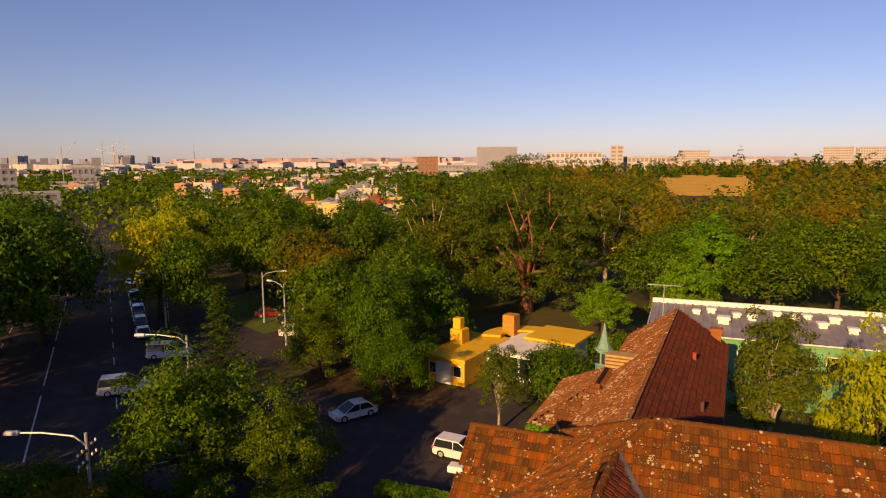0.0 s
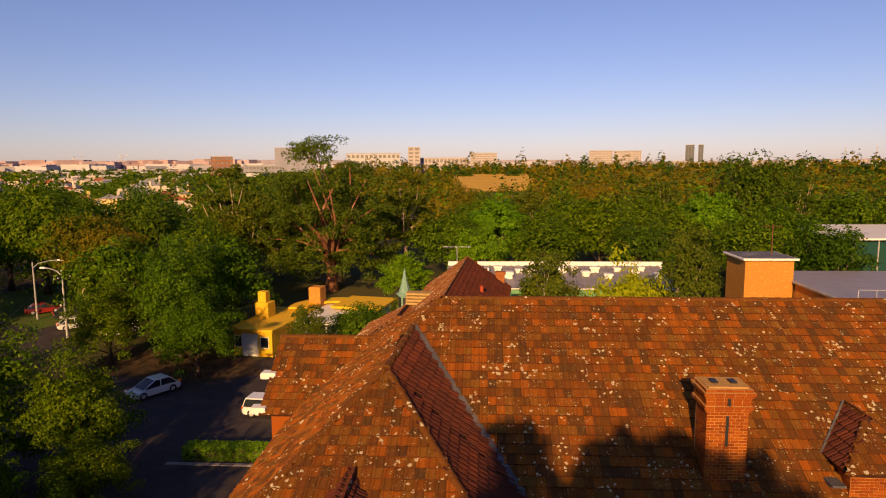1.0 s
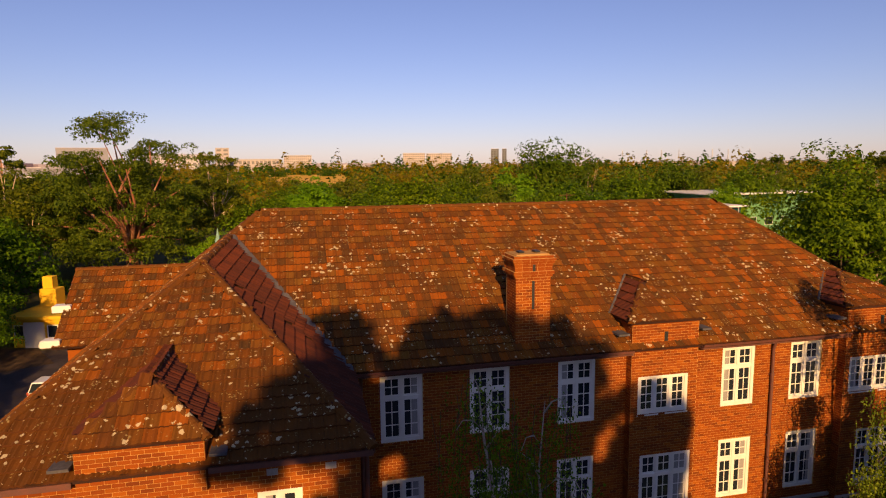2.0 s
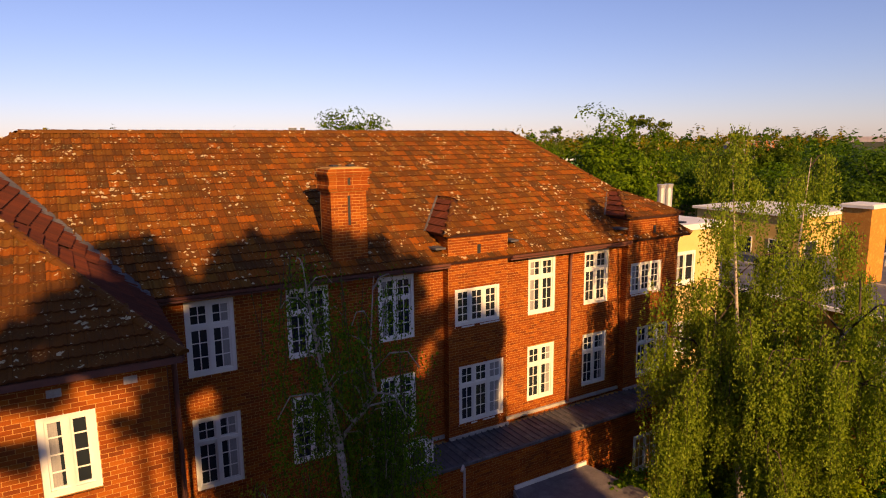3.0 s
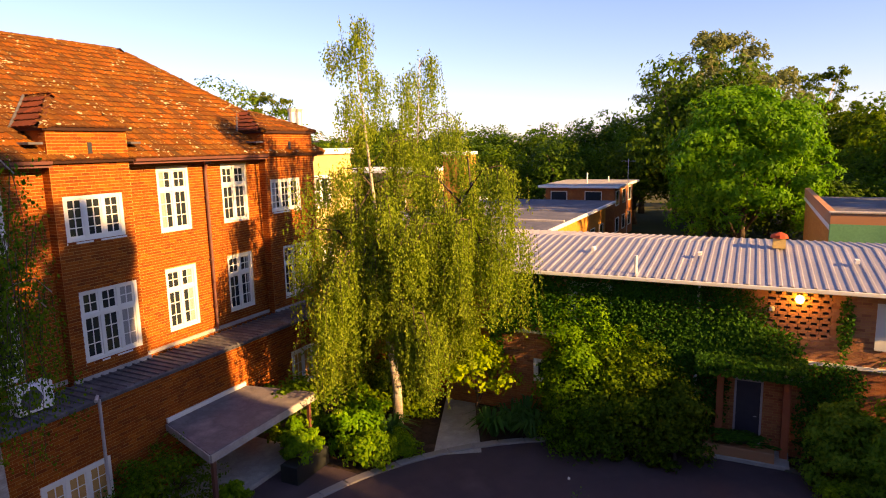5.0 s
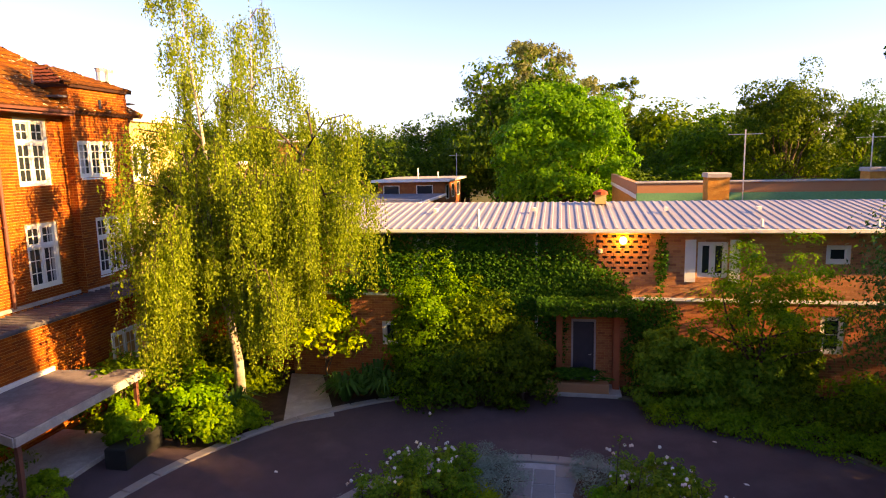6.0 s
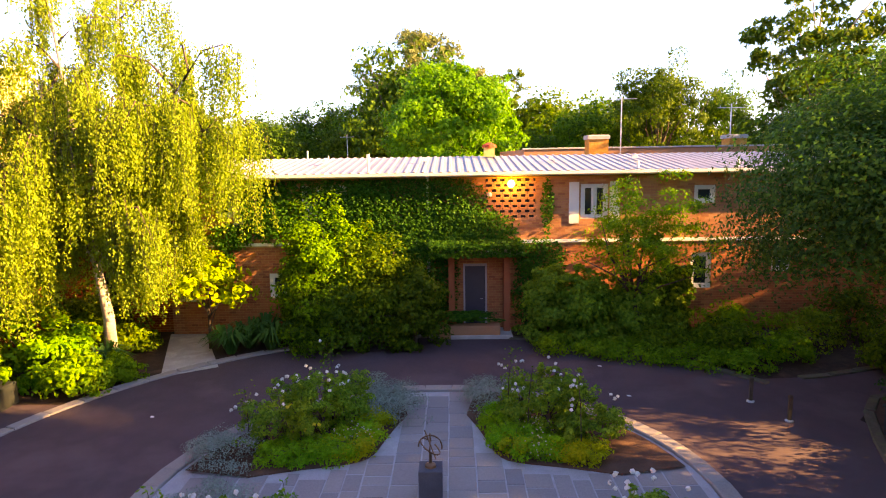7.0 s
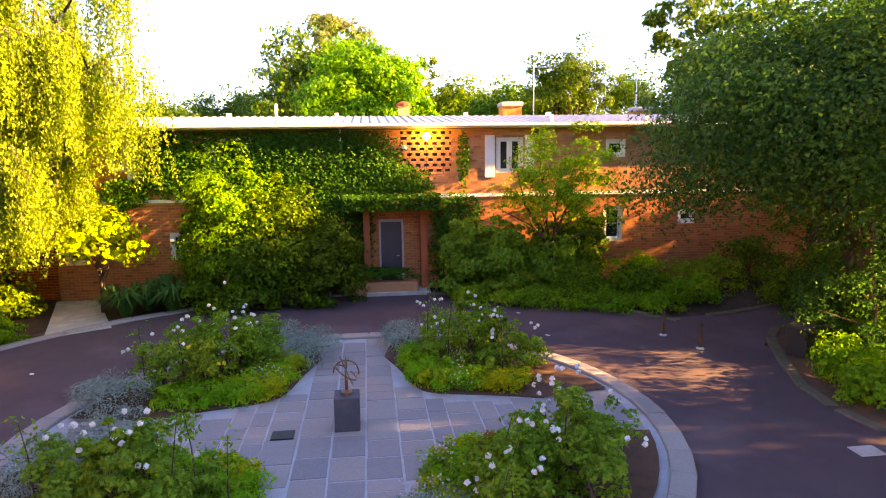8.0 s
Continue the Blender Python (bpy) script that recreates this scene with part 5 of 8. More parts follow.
# ---- the ivy-clad wing ----
IX = 20.2
ivy_wing = thing("ivy_clad_wing", "two-storey orange-brick wing with pale metal roof and ivy", "building")
ih = [(4.95, 3.75, 5.75, 4.95), (9.85, 0.0, 10.62, 2.28), (13.7, 3.72, 14.6, 4.9), (17.38, 4.2, 18.08, 4.8), (17.35, 1.38, 18.05, 2.58), (20.0, 1.92, 20.62, 2.4), (3.35, 1.2, 3.95, 2.05), (0.25, 1.1, 0.95, 2.3), (1.72, 3.95, 2.24, 4.95)]
IY = -6.4
iw = Shape()
wall_cells(iw, 25.0, 5.15, ih + [(10.6, 3.72, 12.24, 5.1)], facing_west(IX, IY, 0.0), 0.3)
iw.box(IX + 0.3, IY - 25, 0, 27.8, IY - 24.7, 5.2).box(IX + 0.3, IY - 0.3, 0, 27.8, IY, 5.2).box(27.5, IY - 24.7, 0, 27.8, IY - 0.3, 5.45)
part("wall", iw, mortar_mat, ivy_wing)
low_holes = [(a, b, c, min(d, 2.97)) for a, b, c, d in ih if b < 2.9]
high_holes = [(a, b - 2.98, c, d - 2.98) for a, b, c, d in ih + [(10.6, 3.72, 12.24, 5.1)] if b > 2.9]
# Below the string course the darker brick carries some painted shade.
tagged(part("brickwork", brick_field(25.0, 2.97, low_holes, facing_west(IX, IY, 0.0), seed=51), wing_brick_mat, ivy_wing, "red-brown bricks of the lower storey, shade in their colour"), kind="stuff")
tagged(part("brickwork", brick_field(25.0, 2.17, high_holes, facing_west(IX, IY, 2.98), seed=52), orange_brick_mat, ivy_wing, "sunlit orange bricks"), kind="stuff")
# Sheet behind the wing's openings, coloured as indoor shade.
part("room_shade_sheet", Shape().box(20.75, IY - 24.6, 0.1, 20.8, IY - 0.4, 5.0), room_mat, ivy_wing)
for k, h in enumerate(ih):
    if k == 1:
        continue
    casement(facing_west(IX + 0.06, IY - h[0], h[1]), h[2] - h[0], h[3] - h[1], 2 if h[2] - h[0] > 0.9 else 1, 0.0, bars=(1, 1) if k != 4 else (1, 2), label="plain white-framed window in the brick wing", curtain=k in (0, 2))
for y in (-19.88, -21.2, -11.15, -12.3, -8.84):
    part("shutter", Shape().box(IX - 0.05, y - 0.16, 3.6, IX - 0.012, y + 0.16, 4.95), white_mat, ivy_wing, "pale painted panel beside the window")
door = thing("door_1", "dark panelled entrance door under an ivy-topped hood", "door", kind="structure")
part("door_leaf", Shape().bevelled(IX + 0.1, IY - 10.56, 0.12, IX + 0.15, IY - 9.9, 2.22, 0.005), material("dark_door_paint", [(0.05, 0.045, 0.06), (0.04, 0.035, 0.05)], 0.4, scale=6, bump=0.05), door)
part("door_frame", Shape().box(IX - 0.02, IY - 9.9, 0.1, IX + 0.1, IY - 9.84, 2.3).box(IX - 0.02, IY - 10.63, 0.1, IX + 0.1, IY - 10.57, 2.3).box(IX - 0.02, IY - 10.57, 2.22, IX + 0.1, IY - 9.9, 2.3), material("grey_frame_paint", [(0.42, 0.36, 0.36), (0.36, 0.31, 0.31)], 0.6), door)
part("door_handle", Shape().tube([(IX + 0.07, IY - 10.48, 1.1), (IX + 0.02, IY - 10.48, 1.1), (IX + 0.02, IY - 10.4, 1.1)], 0.012, 6), steel_mat, door)
part("door_step", Shape().bevelled(IX - 1.0, IY - 11.4, 0, IX, IY - 9.4, 0.12, 0.02), concrete_mat, ivy_wing)
pl = material("terracotta_render", [(0.40, 0.12, 0.05), (0.32, 0.09, 0.04)], 0.85, scale=2)
part("door_cheek", Shape().box(IX - 0.5, IY - 9.55, 0.1, IX - 0.012, IY - 9.35, 2.75), pl, ivy_wing)
part("door_cheek", Shape().box(IX - 0.5, IY - 11.35, 0.1, IX - 0.012, IY - 11.15, 2.75), pl, ivy_wing)
part("door_hood", Shape().bevelled(IX - 1.05, IY - 11.7, 2.75, IX - 0.012, IY - 8.8, 2.9, 0.02), concrete_mat, ivy_wing, "thin concrete door hood")
part("string_course", Shape().box(IX - 0.06, IY - 25, 2.98, IX - 0.012, IY - 11.75, 3.08).box(IX - 0.06, IY - 8.75, 2.98, IX - 0.012, IY, 3.08), white_mat, ivy_wing, "pale projecting string course")
planter = thing("brick_planter", "low orange brick planter with trailing greenery by the door", "planter", at=(0, 0, 0))
part("trough", Shape().bevelled(19.25, -17.4, 0, 19.65, -15.45, 0.42, 0.02), orange_brick_mat, planter)
me, _ = clump_crown(77, 0.42, 0.5, 0.0, 40, 40, 0.07, leaf_ivy, "greenery")
o = part("greenery", me, leaf_ivy, planter)
o.matrix_basis = Matrix.Translation((19.45, -16.4, 0.38)) @ Matrix.Diagonal((0.7, 2.6, 1.0, 1))
# pierced brick screen
screen = thing("pierced_brick_screen", "pierced orange brick screen in the upper wall", "screen")
# Dark sheet behind the piercings, their shade put into its colour.
part("screen_gap_shade", Shape().box(IX + 0.13, IY - 12.24, 3.72, IX + 0.17, IY - 10.6, 5.1), dark_mat, screen)
stretcher = mesh_of("screen_brick", Shape().bevelled(-0.02, -0.127, 0, 0.1, 0.127, 0.08, 0.006), orange_brick_mat)
header = mesh_of("screen_brick", Shape().bevelled(-0.02, -0.055, 0, 0.1, 0.055, 0.08, 0.006), orange_brick_mat)
for r in range(16):
    for k in range(6):
        ob = part("screen_brick", header if r % 2 else stretcher, orange_brick_mat, screen)
        ob.location = (IX, IY - 10.74 - k * 0.272 - (0.136 if r % 4 == 1 else 0), 3.725 + r * 0.0855)
floodlight = thing("security_light", "small white security light beside the brick screen", "lamp", at=(IX - 0.02, -17.12, 4.6))
part("back_plate", Shape().box(-0.03, -0.05, -0.05, 0.0, 0.05, 0.05), white_mat, floodlight)
part("lamp_head", Shape().lathe([(0.03, -0.1), (0.08, -0.06), (0.07, 0.03), (0.02, 0.06)], -0.1, 0.0, 10), white_mat, floodlight)
lantern = thing("wall_lamp", "glowing orange bulkhead lamp on the pierced screen", "lamp", at=(IX - 0.05, -17.82, 4.93))
part("bracket", Shape().box(-0.06, -0.04, -0.04, 0.05, 0.04, 0.04), dark_mat, lantern)
part("globe", Shape().lathe([(0.02, -0.13), (0.09, -0.1), (0.13, 0.0), (0.09, 0.1), (0.02, 0.13)], -0.1), lamp_material("amber_glow", (1.0, 0.42, 0.05), 9.0), lantern, "glowing amber globe", smooth=True)
bulb = new("lamp_light", bpy.data.lights.new("lamp_light", "POINT"))
bulb.data.energy, bulb.data.color, bulb.data.shadow_soft_size = 9, (1.0, 0.5, 0.12), 0.12
bulb.location = (IX - 0.45, -17.82, 4.93)

# link between the wing and the college
link = thing("link_building", "single-storey brick link with a dark doorway", "building")
lw = Shape()
wall_cells(lw, 5.6, 2.9, [(0.6, 0.9, 1.7, 2.1), (3.1, 0.0, 4.1, 2.1)], facing_west(20.5, -0.75, 0.0), 0.25)
part("wall", lw, mortar_mat, link)
tagged(part("brickwork", brick_field(5.6, 2.9, [(0.6, 0.9, 1.7, 2.1), (3.1, 0.0, 4.1, 2.1)], facing_west(20.5, -0.75, 0.0), seed=57), brick_mat, link, "shaded red bricks"), kind="stuff")
# Sheet that gives the link's doorway its painted shade.
part("room_shade_sheet", Shape().box(21.2, -6.3, 0.02, 21.25, -0.8, 2.8), room_mat, link)
part("roof", Shape().bevelled(20.15, -6.38, 2.9, 27.4, -0.72, 3.1, 0.03), lead_mat, link, "flat grey lead roof")
part("fascia", Shape().box(20.1, -6.38, 2.84, 20.147, -0.72, 3.08), white_mat, link)

# ribbed metal roof
roof = thing("metal_roof", "pale ribbed metal roof with a white fascia", "roof")
ribs = Shape()
y, q = IY + 0.35, 0.29
prof = []
while y > IY - 25.4:
    prof += [(y, 0.0), (y - q * 0.55, 0.0), (y - q * 0.66, 0.03), (y - q * 0.9, 0.03)]
    y -= q
for (y0, h0), (y1, h1) in zip(prof, prof[1:]):
    ribs.poly((19.75, y0, 5.32 + h0), (19.75, y1, 5.32 + h1), (24.7, y1, 5.82 + h1), (24.7, y0, 5.82 + h0))
    ribs.poly((24.7, y0, 5.82 + h0), (24.7, y1, 5.82 + h1), (28.2, y1, 5.5 + h1), (28.2, y0, 5.5 + h0))
part("ribbed_sheet", ribs, sheet_mat, roof)
part("fascia", Shape().box(19.72, IY - 25.4, 5.2, 19.76, IY + 0.35, 5.315), white_mat, roof, "white fascia board")
part("eaves_gutter", Shape().extrude([(19.6, IY - 25.4, 5.24), (19.71, IY - 25.4, 5.24), (19.71, IY - 25.4, 5.33), (19.69, IY - 25.4, 5.27), (19.62, IY - 25.4, 5.27), (19.6, IY - 25.4, 5.33)], (0, 25.75, 0)), white_mat, roof)
part("soffit", Shape().box(19.76, IY - 25.3, 5.19, 20.5, IY + 0.3, 5.22), white_mat, roof)
for y in (-13.2, -21.9, -25.1):
    part("vent_pipe", Shape().tube([(20.1, y, 5.3), (20.1, y, 5.95 if y > -14 else 5.6)], 0.05, 8), white_mat, roof, "white vent pipe")
part("roof_vent", Shape().box(23.9, -17.55, 5.8, 24.3, -17.15, 6.15), cream_mat, roof, "cream roof vent with a red cap")
part("vent_cap", Shape().lathe([(0.3, 6.15), (0.26, 6.25), (0.05, 6.34)], 24.1, -17.35, 10), red_mat, roof)
for y in (-15.0, -19.5, -11.4, -22.5):
    part("roof_bracket", Shape().box(22.2, y, 5.68, 22.5, y + 0.12, 5.8), white_mat, roof)
down = Shape().tube([(IX - 0.08, -15.1, 5.2), (IX - 0.08, -15.1, 0.0)], 0.045, 8)
part("downpipe", down, white_mat, roof)


def ivy(name, label, seed, spots, size=0.078):
    """Ivy leaves on the wing's front, thick within the given ellipses (y, z, half width, half height, count)."""
    rng = np.random.default_rng(seed)
    cen = []
    for y, z, a, b, n in spots:
        n = int(n * 2.9)
        t, r = rng.uniform(0, 6.283, n), np.sqrt(rng.random(n)) * (1 + 0.15 * np.sin(7 * rng.random(n)))
        p = np.stack([IX - 0.03 - rng.random(n) ** 2 * 0.3, y + a * r * np.cos(t), z + b * r * np.sin(t)], 1)
        cen.append(p[(p[:, 2] > 0.05) & (p[:, 2] < 5.12)])
    cen = np.concatenate(cen)
    nrm = np.stack([-np.ones(len(cen)), np.zeros(len(cen)), 0.55 * np.ones(len(cen))], 1) + rng.normal(size=(len(cen), 3)) * 0.45
    tagged(part(name, leaf_mesh(name, cen, nrm, size * rng.uniform(0.6, 1.3, len(cen)), leaf_ivy, seed, 0.85), leaf_ivy), label, "ivy", kind="stuff")


ivy("ivy", "dense glossy ivy climbing the brick wing's wall", 61, (
    (-14.5, 4.0, 2.4, 1.6, 5000), (-11.6, 4.2, 2.2, 1.4, 3000), (-16.0, 3.4, 1.9, 0.75, 2200), (-19.0, 4.2, 0.2, 0.9, 160), (-18.8, 2.4, 0.8, 0.7, 600),
    (-9.8, 4.2, 0.9, 0.95, 1000), (-8.6, 3.3, 0.75, 0.42, 380), (-8.4, 2.4, 0.3, 0.6, 200), (-14.9, 1.9, 1.1, 1.9, 2200), (-12.2, 2.0, 1.7, 2.0, 1900), (-18.6, 1.2, 0.7, 1.3, 700)))
rng = np.random.default_rng(8)
n = 4200
front = rng.random(n) < 0.45
p = np.stack([np.where(front, rng.uniform(19.02, 19.16, n), rng.uniform(19.1, 20.15, n)), rng.uniform(-18.15, -15.15, n), np.where(front, 2.68 + rng.random(n) * 0.4, 2.92 + rng.random(n) * 0.24)], 1)
tagged(part("hood_ivy", leaf_mesh("hood_ivy", p, rng.normal(size=(n, 3)) * 0.5 + np.array([-0.4, 0, 1]), 0.092 * rng.uniform(0.6, 1.3, n), leaf_ivy, 62, 0.85), leaf_ivy), "ivy trailing over the door hood", "ivy", kind="stuff")

# tall shrubs against the wing
for i, (x, y, h, r, leaf, size) in enumerate(((18.8, -11.7, 5.0, 1.75, leaf_maple, 0.105), (19.3, -11.0, 3.5, 0.85, leaf_elm, 0.11), (18.8, -13.4, 3.9, 1.6, leaf_elm, 0.12), (18.6, -14.7, 2.7, 1.3, leaf_dark, 0.12), (18.6, -12.3, 2.6, 1.9, leaf_dark, 0.12), (18.8, -18.9, 2.9, 1.0, leaf_rose, 0.13), (18.7, -20.0, 2.6, 1.1, leaf_rose, 0.13), (18.9, -21.6, 2.4, 1.1, leaf_rose, 0.13), (19.3, -22.8, 2.6, 0.8, leaf_elm, 0.14))):
    shrub("tall_shrub", "tall leafy shrub against the brick wing", 520 + i, x, y, h, r, leaf, size, 120, 84, group="shrubs against the wing", hollow=0.35)
small = tree("small_garden_tree", "open small tree with reddish twigs before the brick wing", 547, 4.9, 2.15, 0.9, 150, 84, 0.09, leaf_bright, bark_mat, 0.12, 18, lumps=0.19, trunk_h=1.5, hollow=0.25, split=True, ragged=2.0, lean=(0, 0.25))
small.matrix_basis = pose(18.7, -21.7, 0)
lime = tree("lime_green_sapling", "lime-leaved sapling lit by the sun beside the path", 542, 2.7, 1.3, 0.7, 34, 40, 0.16, leaf_lime, bark_mat, 0.04, 14, lumps=0.32, trunk_h=1.1, split=True)
lime.matrix_basis = pose(18.5, -8.3, 0, 0, 0, 40) @ Matrix.Diagonal((1.15, 1.15, 1.12, 1))

# the weeping birches
weeping_birch(71, 17.3, -5.85, [(0.0, 0.0, 1.4), (-0.15, 0.1, 2.8)], [[(-0.3, 0.2, 5.5), (-0.55, 0.4, 9.0), (-0.7, 0.75, 13.4)], [(0.5, -0.2, 5.0), (1.3, -0.3, 8.5), (1.9, -0.2, 12.5)], [(0.1, -0.9, 5.0), (0.2, -1.9, 7.0), (0.3, -2.8, 8.4)], [(-0.4, 0.3, 4.2), (-0.7, 0.6, 6.0), (-0.9, 0.8, 8.0)], [(0.2, -1.0, 4.4), (0.3, -2.2, 5.8), (0.35, -3.1, 6.6)]],
              3.0, 1.3, 7000, 28, "tall weeping birch with yellow-green hanging foliage", trunk_r=0.15, limb_count=16, size=0.078, limb_bark=bark_mat)
weeping_birch(72, 3.35, -7.3, [(0.10, 0.0, 3.5), (0.06, 0.0, 6.75), (-0.07, 0.0, 8.06)], [[(0.33, 0.0, 8.42), (0.63, 0.0, 8.80), (0.60, 0.1, 9.5), (0.75, 0.2, 10.8)], [(-0.26, 0.0, 9.1), (-0.42, 0.1, 10.2), (-0.5, 0.2, 11.2)]],
              1.7, 2.4, 420, 26, "weeping birch with white forked limbs close to the facade", trunk_r=0.088, limb_count=9, size=0.055, leaf=leaf_elm, long=2.6)
weeping_birch(73, 4.15, -7.3, [(0.06, 0.0, 3.0), (-0.02, 0.0, 6.1), (0.08, 0.0, 7.15)], [[(-0.12, 0.0, 7.5), (-0.26, 0.0, 7.9), (-0.42, 0.15, 8.9)], [(0.22, 0.0, 7.6), (0.3, 0.1, 8.7)]],
              1.5, 2.4, 330, 26, "slender weeping birch with a pale crooked trunk", trunk_r=0.08, limb_count=7, size=0.055, leaf=leaf_elm, long=2.8)
weeping_birch(74, 2.1, -6.1, [(0.05, 0.0, 2.0), (0.0, 0.05, 4.2)], [[(0.15, 0.1, 5.4), (0.25, 0.1, 6.7)], [(-0.5, 0.1, 5.2), (-0.75, 0.15, 6.3)]],
              1.25, 1.6, 460, 28, "small weeping birch beside the wing's corner", trunk_r=0.07, limb_count=7, size=0.06, leaf=leaf_birch, long=2.2)


# ---- trees ----
def gum(name, label, seed, height, radius, trunk_r, bark, pads, leaves, size, low=0.45, pad=1.0, split=False, fill=1.7, fork_at=0.42, limbed=0.66, leaf=None):
    """A eucalypt: bare forking limbs that carry flat, separate pads of foliage under an umbrella outline."""
    rng = np.random.default_rng(seed)
    root = thing(name, label, "tree")
    u = np.sqrt((np.arange(pads) + 0.5) / pads)
    az = np.arange(pads) * 2.4 + rng.normal(0, 0.25, pads)
    top = 1 - 0.3 * u ** 2
    z = height * (top - (top - low) * rng.random(pads) ** fill * 0.95) - height * 0.03
    c = np.stack([radius * 0.88 * u * np.cos(az), radius * 0.88 * u * np.sin(az), z], 1)
    cs = radius * pad * rng.uniform(0.24, 0.42, pads)
    k = np.repeat(np.arange(pads), leaves)
    e = rng.normal(size=(len(k), 3))
    e /= np.linalg.norm(e, axis=1, keepdims=True)
    e[:, 2] = np.where((e[:, 2] < 0) & (rng.random(len(k)) < 0.6), -e[:, 2], e[:, 2])
    sub = rng.normal(size=(pads * 5, 3)) * np.array([0.5, 0.5, 0.22])
    q = k * 5 + rng.integers(0, 5, len(k))
    p = c[k] + (sub[q] + e * np.array([0.55, 0.55, 0.4]) * rng.uniform(0.6, 1, (len(k), 1))) * cs[k][:, None]
    nrm = e + rng.normal(size=e.shape) * 0.5 + np.array([0, 0, 0.25])
    apart = [] if split else None
    trunk = part("trunk", limbs(seed, c.tolist(), height * fork_at, trunk_r, int(pads * limbed), fork=0.85, apart=apart), bark, root, smooth=True)
    for q in apart or ():
        part("limb", q, bark, trunk, smooth=True)
    leaf = leaf or leaf_gum
    part("crown", leaf_mesh("crown", p, nrm, size * rng.uniform(0.6, 1.3, len(k)), leaf, seed, 0.55, single=True), leaf, root)
    return root


OAK = dict(clumps=130, leaves=64, size=0.44, hollow=0.6, single=True, ragged=1.4)
elm_a = tree("elm_tree", "broad green elm with a dense rounded crown", 601, 12, 7.0, 0.8, leaf=leaf_elm, bark=bark_mat, trunk_r=0.35, limb_count=16, lumps=0.29, **OAK)
elm_b = tree("elm_tree", "broad green elm with a dense rounded crown", 602, 12, 6.4, 0.6, leaf=leaf_elm, bark=bark_mat, trunk_r=0.33, limb_count=16, lumps=0.31, **OAK)
elm_c = tree("elm_tree", "broad green elm with fine dense foliage", 615, 12, 6.6, 0.2, leaf=leaf_elm, bark=bark_mat, trunk_r=0.33, limb_count=18, lumps=0.24, clumps=190, leaves=126, size=0.30, single=True, hollow=0.4, ragged=1.9)
dark_a = tree("dark_tree", "dark green spreading tree", 603, 12, 6.6, 0.4, leaf=leaf_dark, bark=bark_mat, trunk_r=0.34, limb_count=16, lumps=0.30, **OAK)
olive = tree("olive_brown_tree", "olive-brown native tree with an open crown", 604, 12, 5.0, 2.5, leaf=leaf_brown, bark=paleark_mat, trunk_r=0.28, limb_count=26, lumps=0.25, clumps=110, leaves=75, size=0.36, single=True)
gum_a = gum("gum_tree", "eucalypt with clumped olive foliage and pale limbs", 605, 20, 5.4, 0.40, paleark_mat, 64, 220, 0.40, low=0.34, pad=0.72, fill=0.9, limbed=0.4)
gum_b = gum("gum_tree", "eucalypt with clumped olive foliage and pale limbs", 606, 14, 5.6, 0.34, paleark_mat, 36, 240, 0.44, low=0.3)
yellow = tree("yellow_green_elm", "golden elm with bright yellow-green foliage", 607, 12, 6.4, 0.3, leaf=leaf_lime, bark=bark_mat, trunk_r=0.3, limb_count=14, lumps=0.25, **OAK)
maple = tree("bright_green_maple", "big round maple with dense bright sunlit foliage", 616, 14.4, 6.1, 0.2, leaf=leaf_maple, bark=bark_mat, trunk_r=0.3, limb_count=14, lumps=0.2, clumps=270, leaves=130, size=0.3, single=True, split=True, ragged=0.6)
maple.matrix_basis = Matrix.Translation((55, -15.8, -1.6)) @ Matrix.Diagonal((1.07, 1.07, 1.12, 1))
ash = tree("ash_tree", "dark airy ash with fine foliage against the sky", 618, 12, 5.0, 0.8, leaf=leaf_dark, bark=bark_mat, trunk_r=0.26, limb_count=26, lumps=0.19, clumps=190, leaves=110, size=0.23, single=True, hollow=0.35, split=True)
ash.matrix_basis = Matrix.Translation((59, -35, 0)) @ Matrix.Diagonal((1.0, 1.0, 1.22, 1))
# Far gum wearing the haze-coloured leaf.
broad_gum = gum("broad_gum", "tall spreading gum with cloudy foliage greyed for haze", 617, 24.5, 10.5, 0.5, paleark_mat, 100, 260, 0.5, low=0.42, pad=0.54, fill=0.9, limbed=0.45, leaf=leaf_haze)
broad_gum.matrix_basis = pose(90, -12, 0)
bright = tree("bright_green_tree", "round maple with bright sunlit green foliage", 608, 12, 4.9, 1.6, leaf=leaf_bright, bark=bark_mat, trunk_r=0.3, limb_count=14, lumps=0.2, clumps=230, leaves=70, size=0.36, single=True)
red_gum = gum("red_gum", "huge spreading gum with reddish bare limbs", 609, 23.6, 10.0, 0.8, redbark_mat, 130, 400, 0.36, low=0.16, pad=0.62, split=True, fill=0.8, fork_at=0.24, limbed=0.28)
silver_birch = tree("birch_tree", "tall narrow birch with fine olive foliage", 610, 12, 3.0, 1.5, leaf=leaf_gum, bark=birch_bark_mat, trunk_r=0.16, limb_count=26, lumps=0.3, clumps=110, leaves=110, size=0.22, single=True)
# Unseen elms, sized and placed to throw shadow on facade and roof.
tall_elm = tree("tall_elm", "unseen tall elm south of the court, placed for its shadow", 612, 22.4, 3.9, 8.0, 190, 70, 0.6, leaf_elm, bark_mat, 0.36, 20, lumps=0.26, hollow=0.2, single=True)
tall_elm.matrix_basis = Matrix.Translation((0.8, -31.0, 0)) @ Matrix.Diagonal((0.9, 0.9, 1.03, 1))
plant(tall_elm, 2.3, -31.6, 22.3, 22.4, 0.55, 130)
plant(tall_elm, -0.9, -31.6, 22.7, 22.4, 0.56, 220)
plant(tall_elm, 5.2, -33.0, 20.6, 22.4, 0.58, 40)
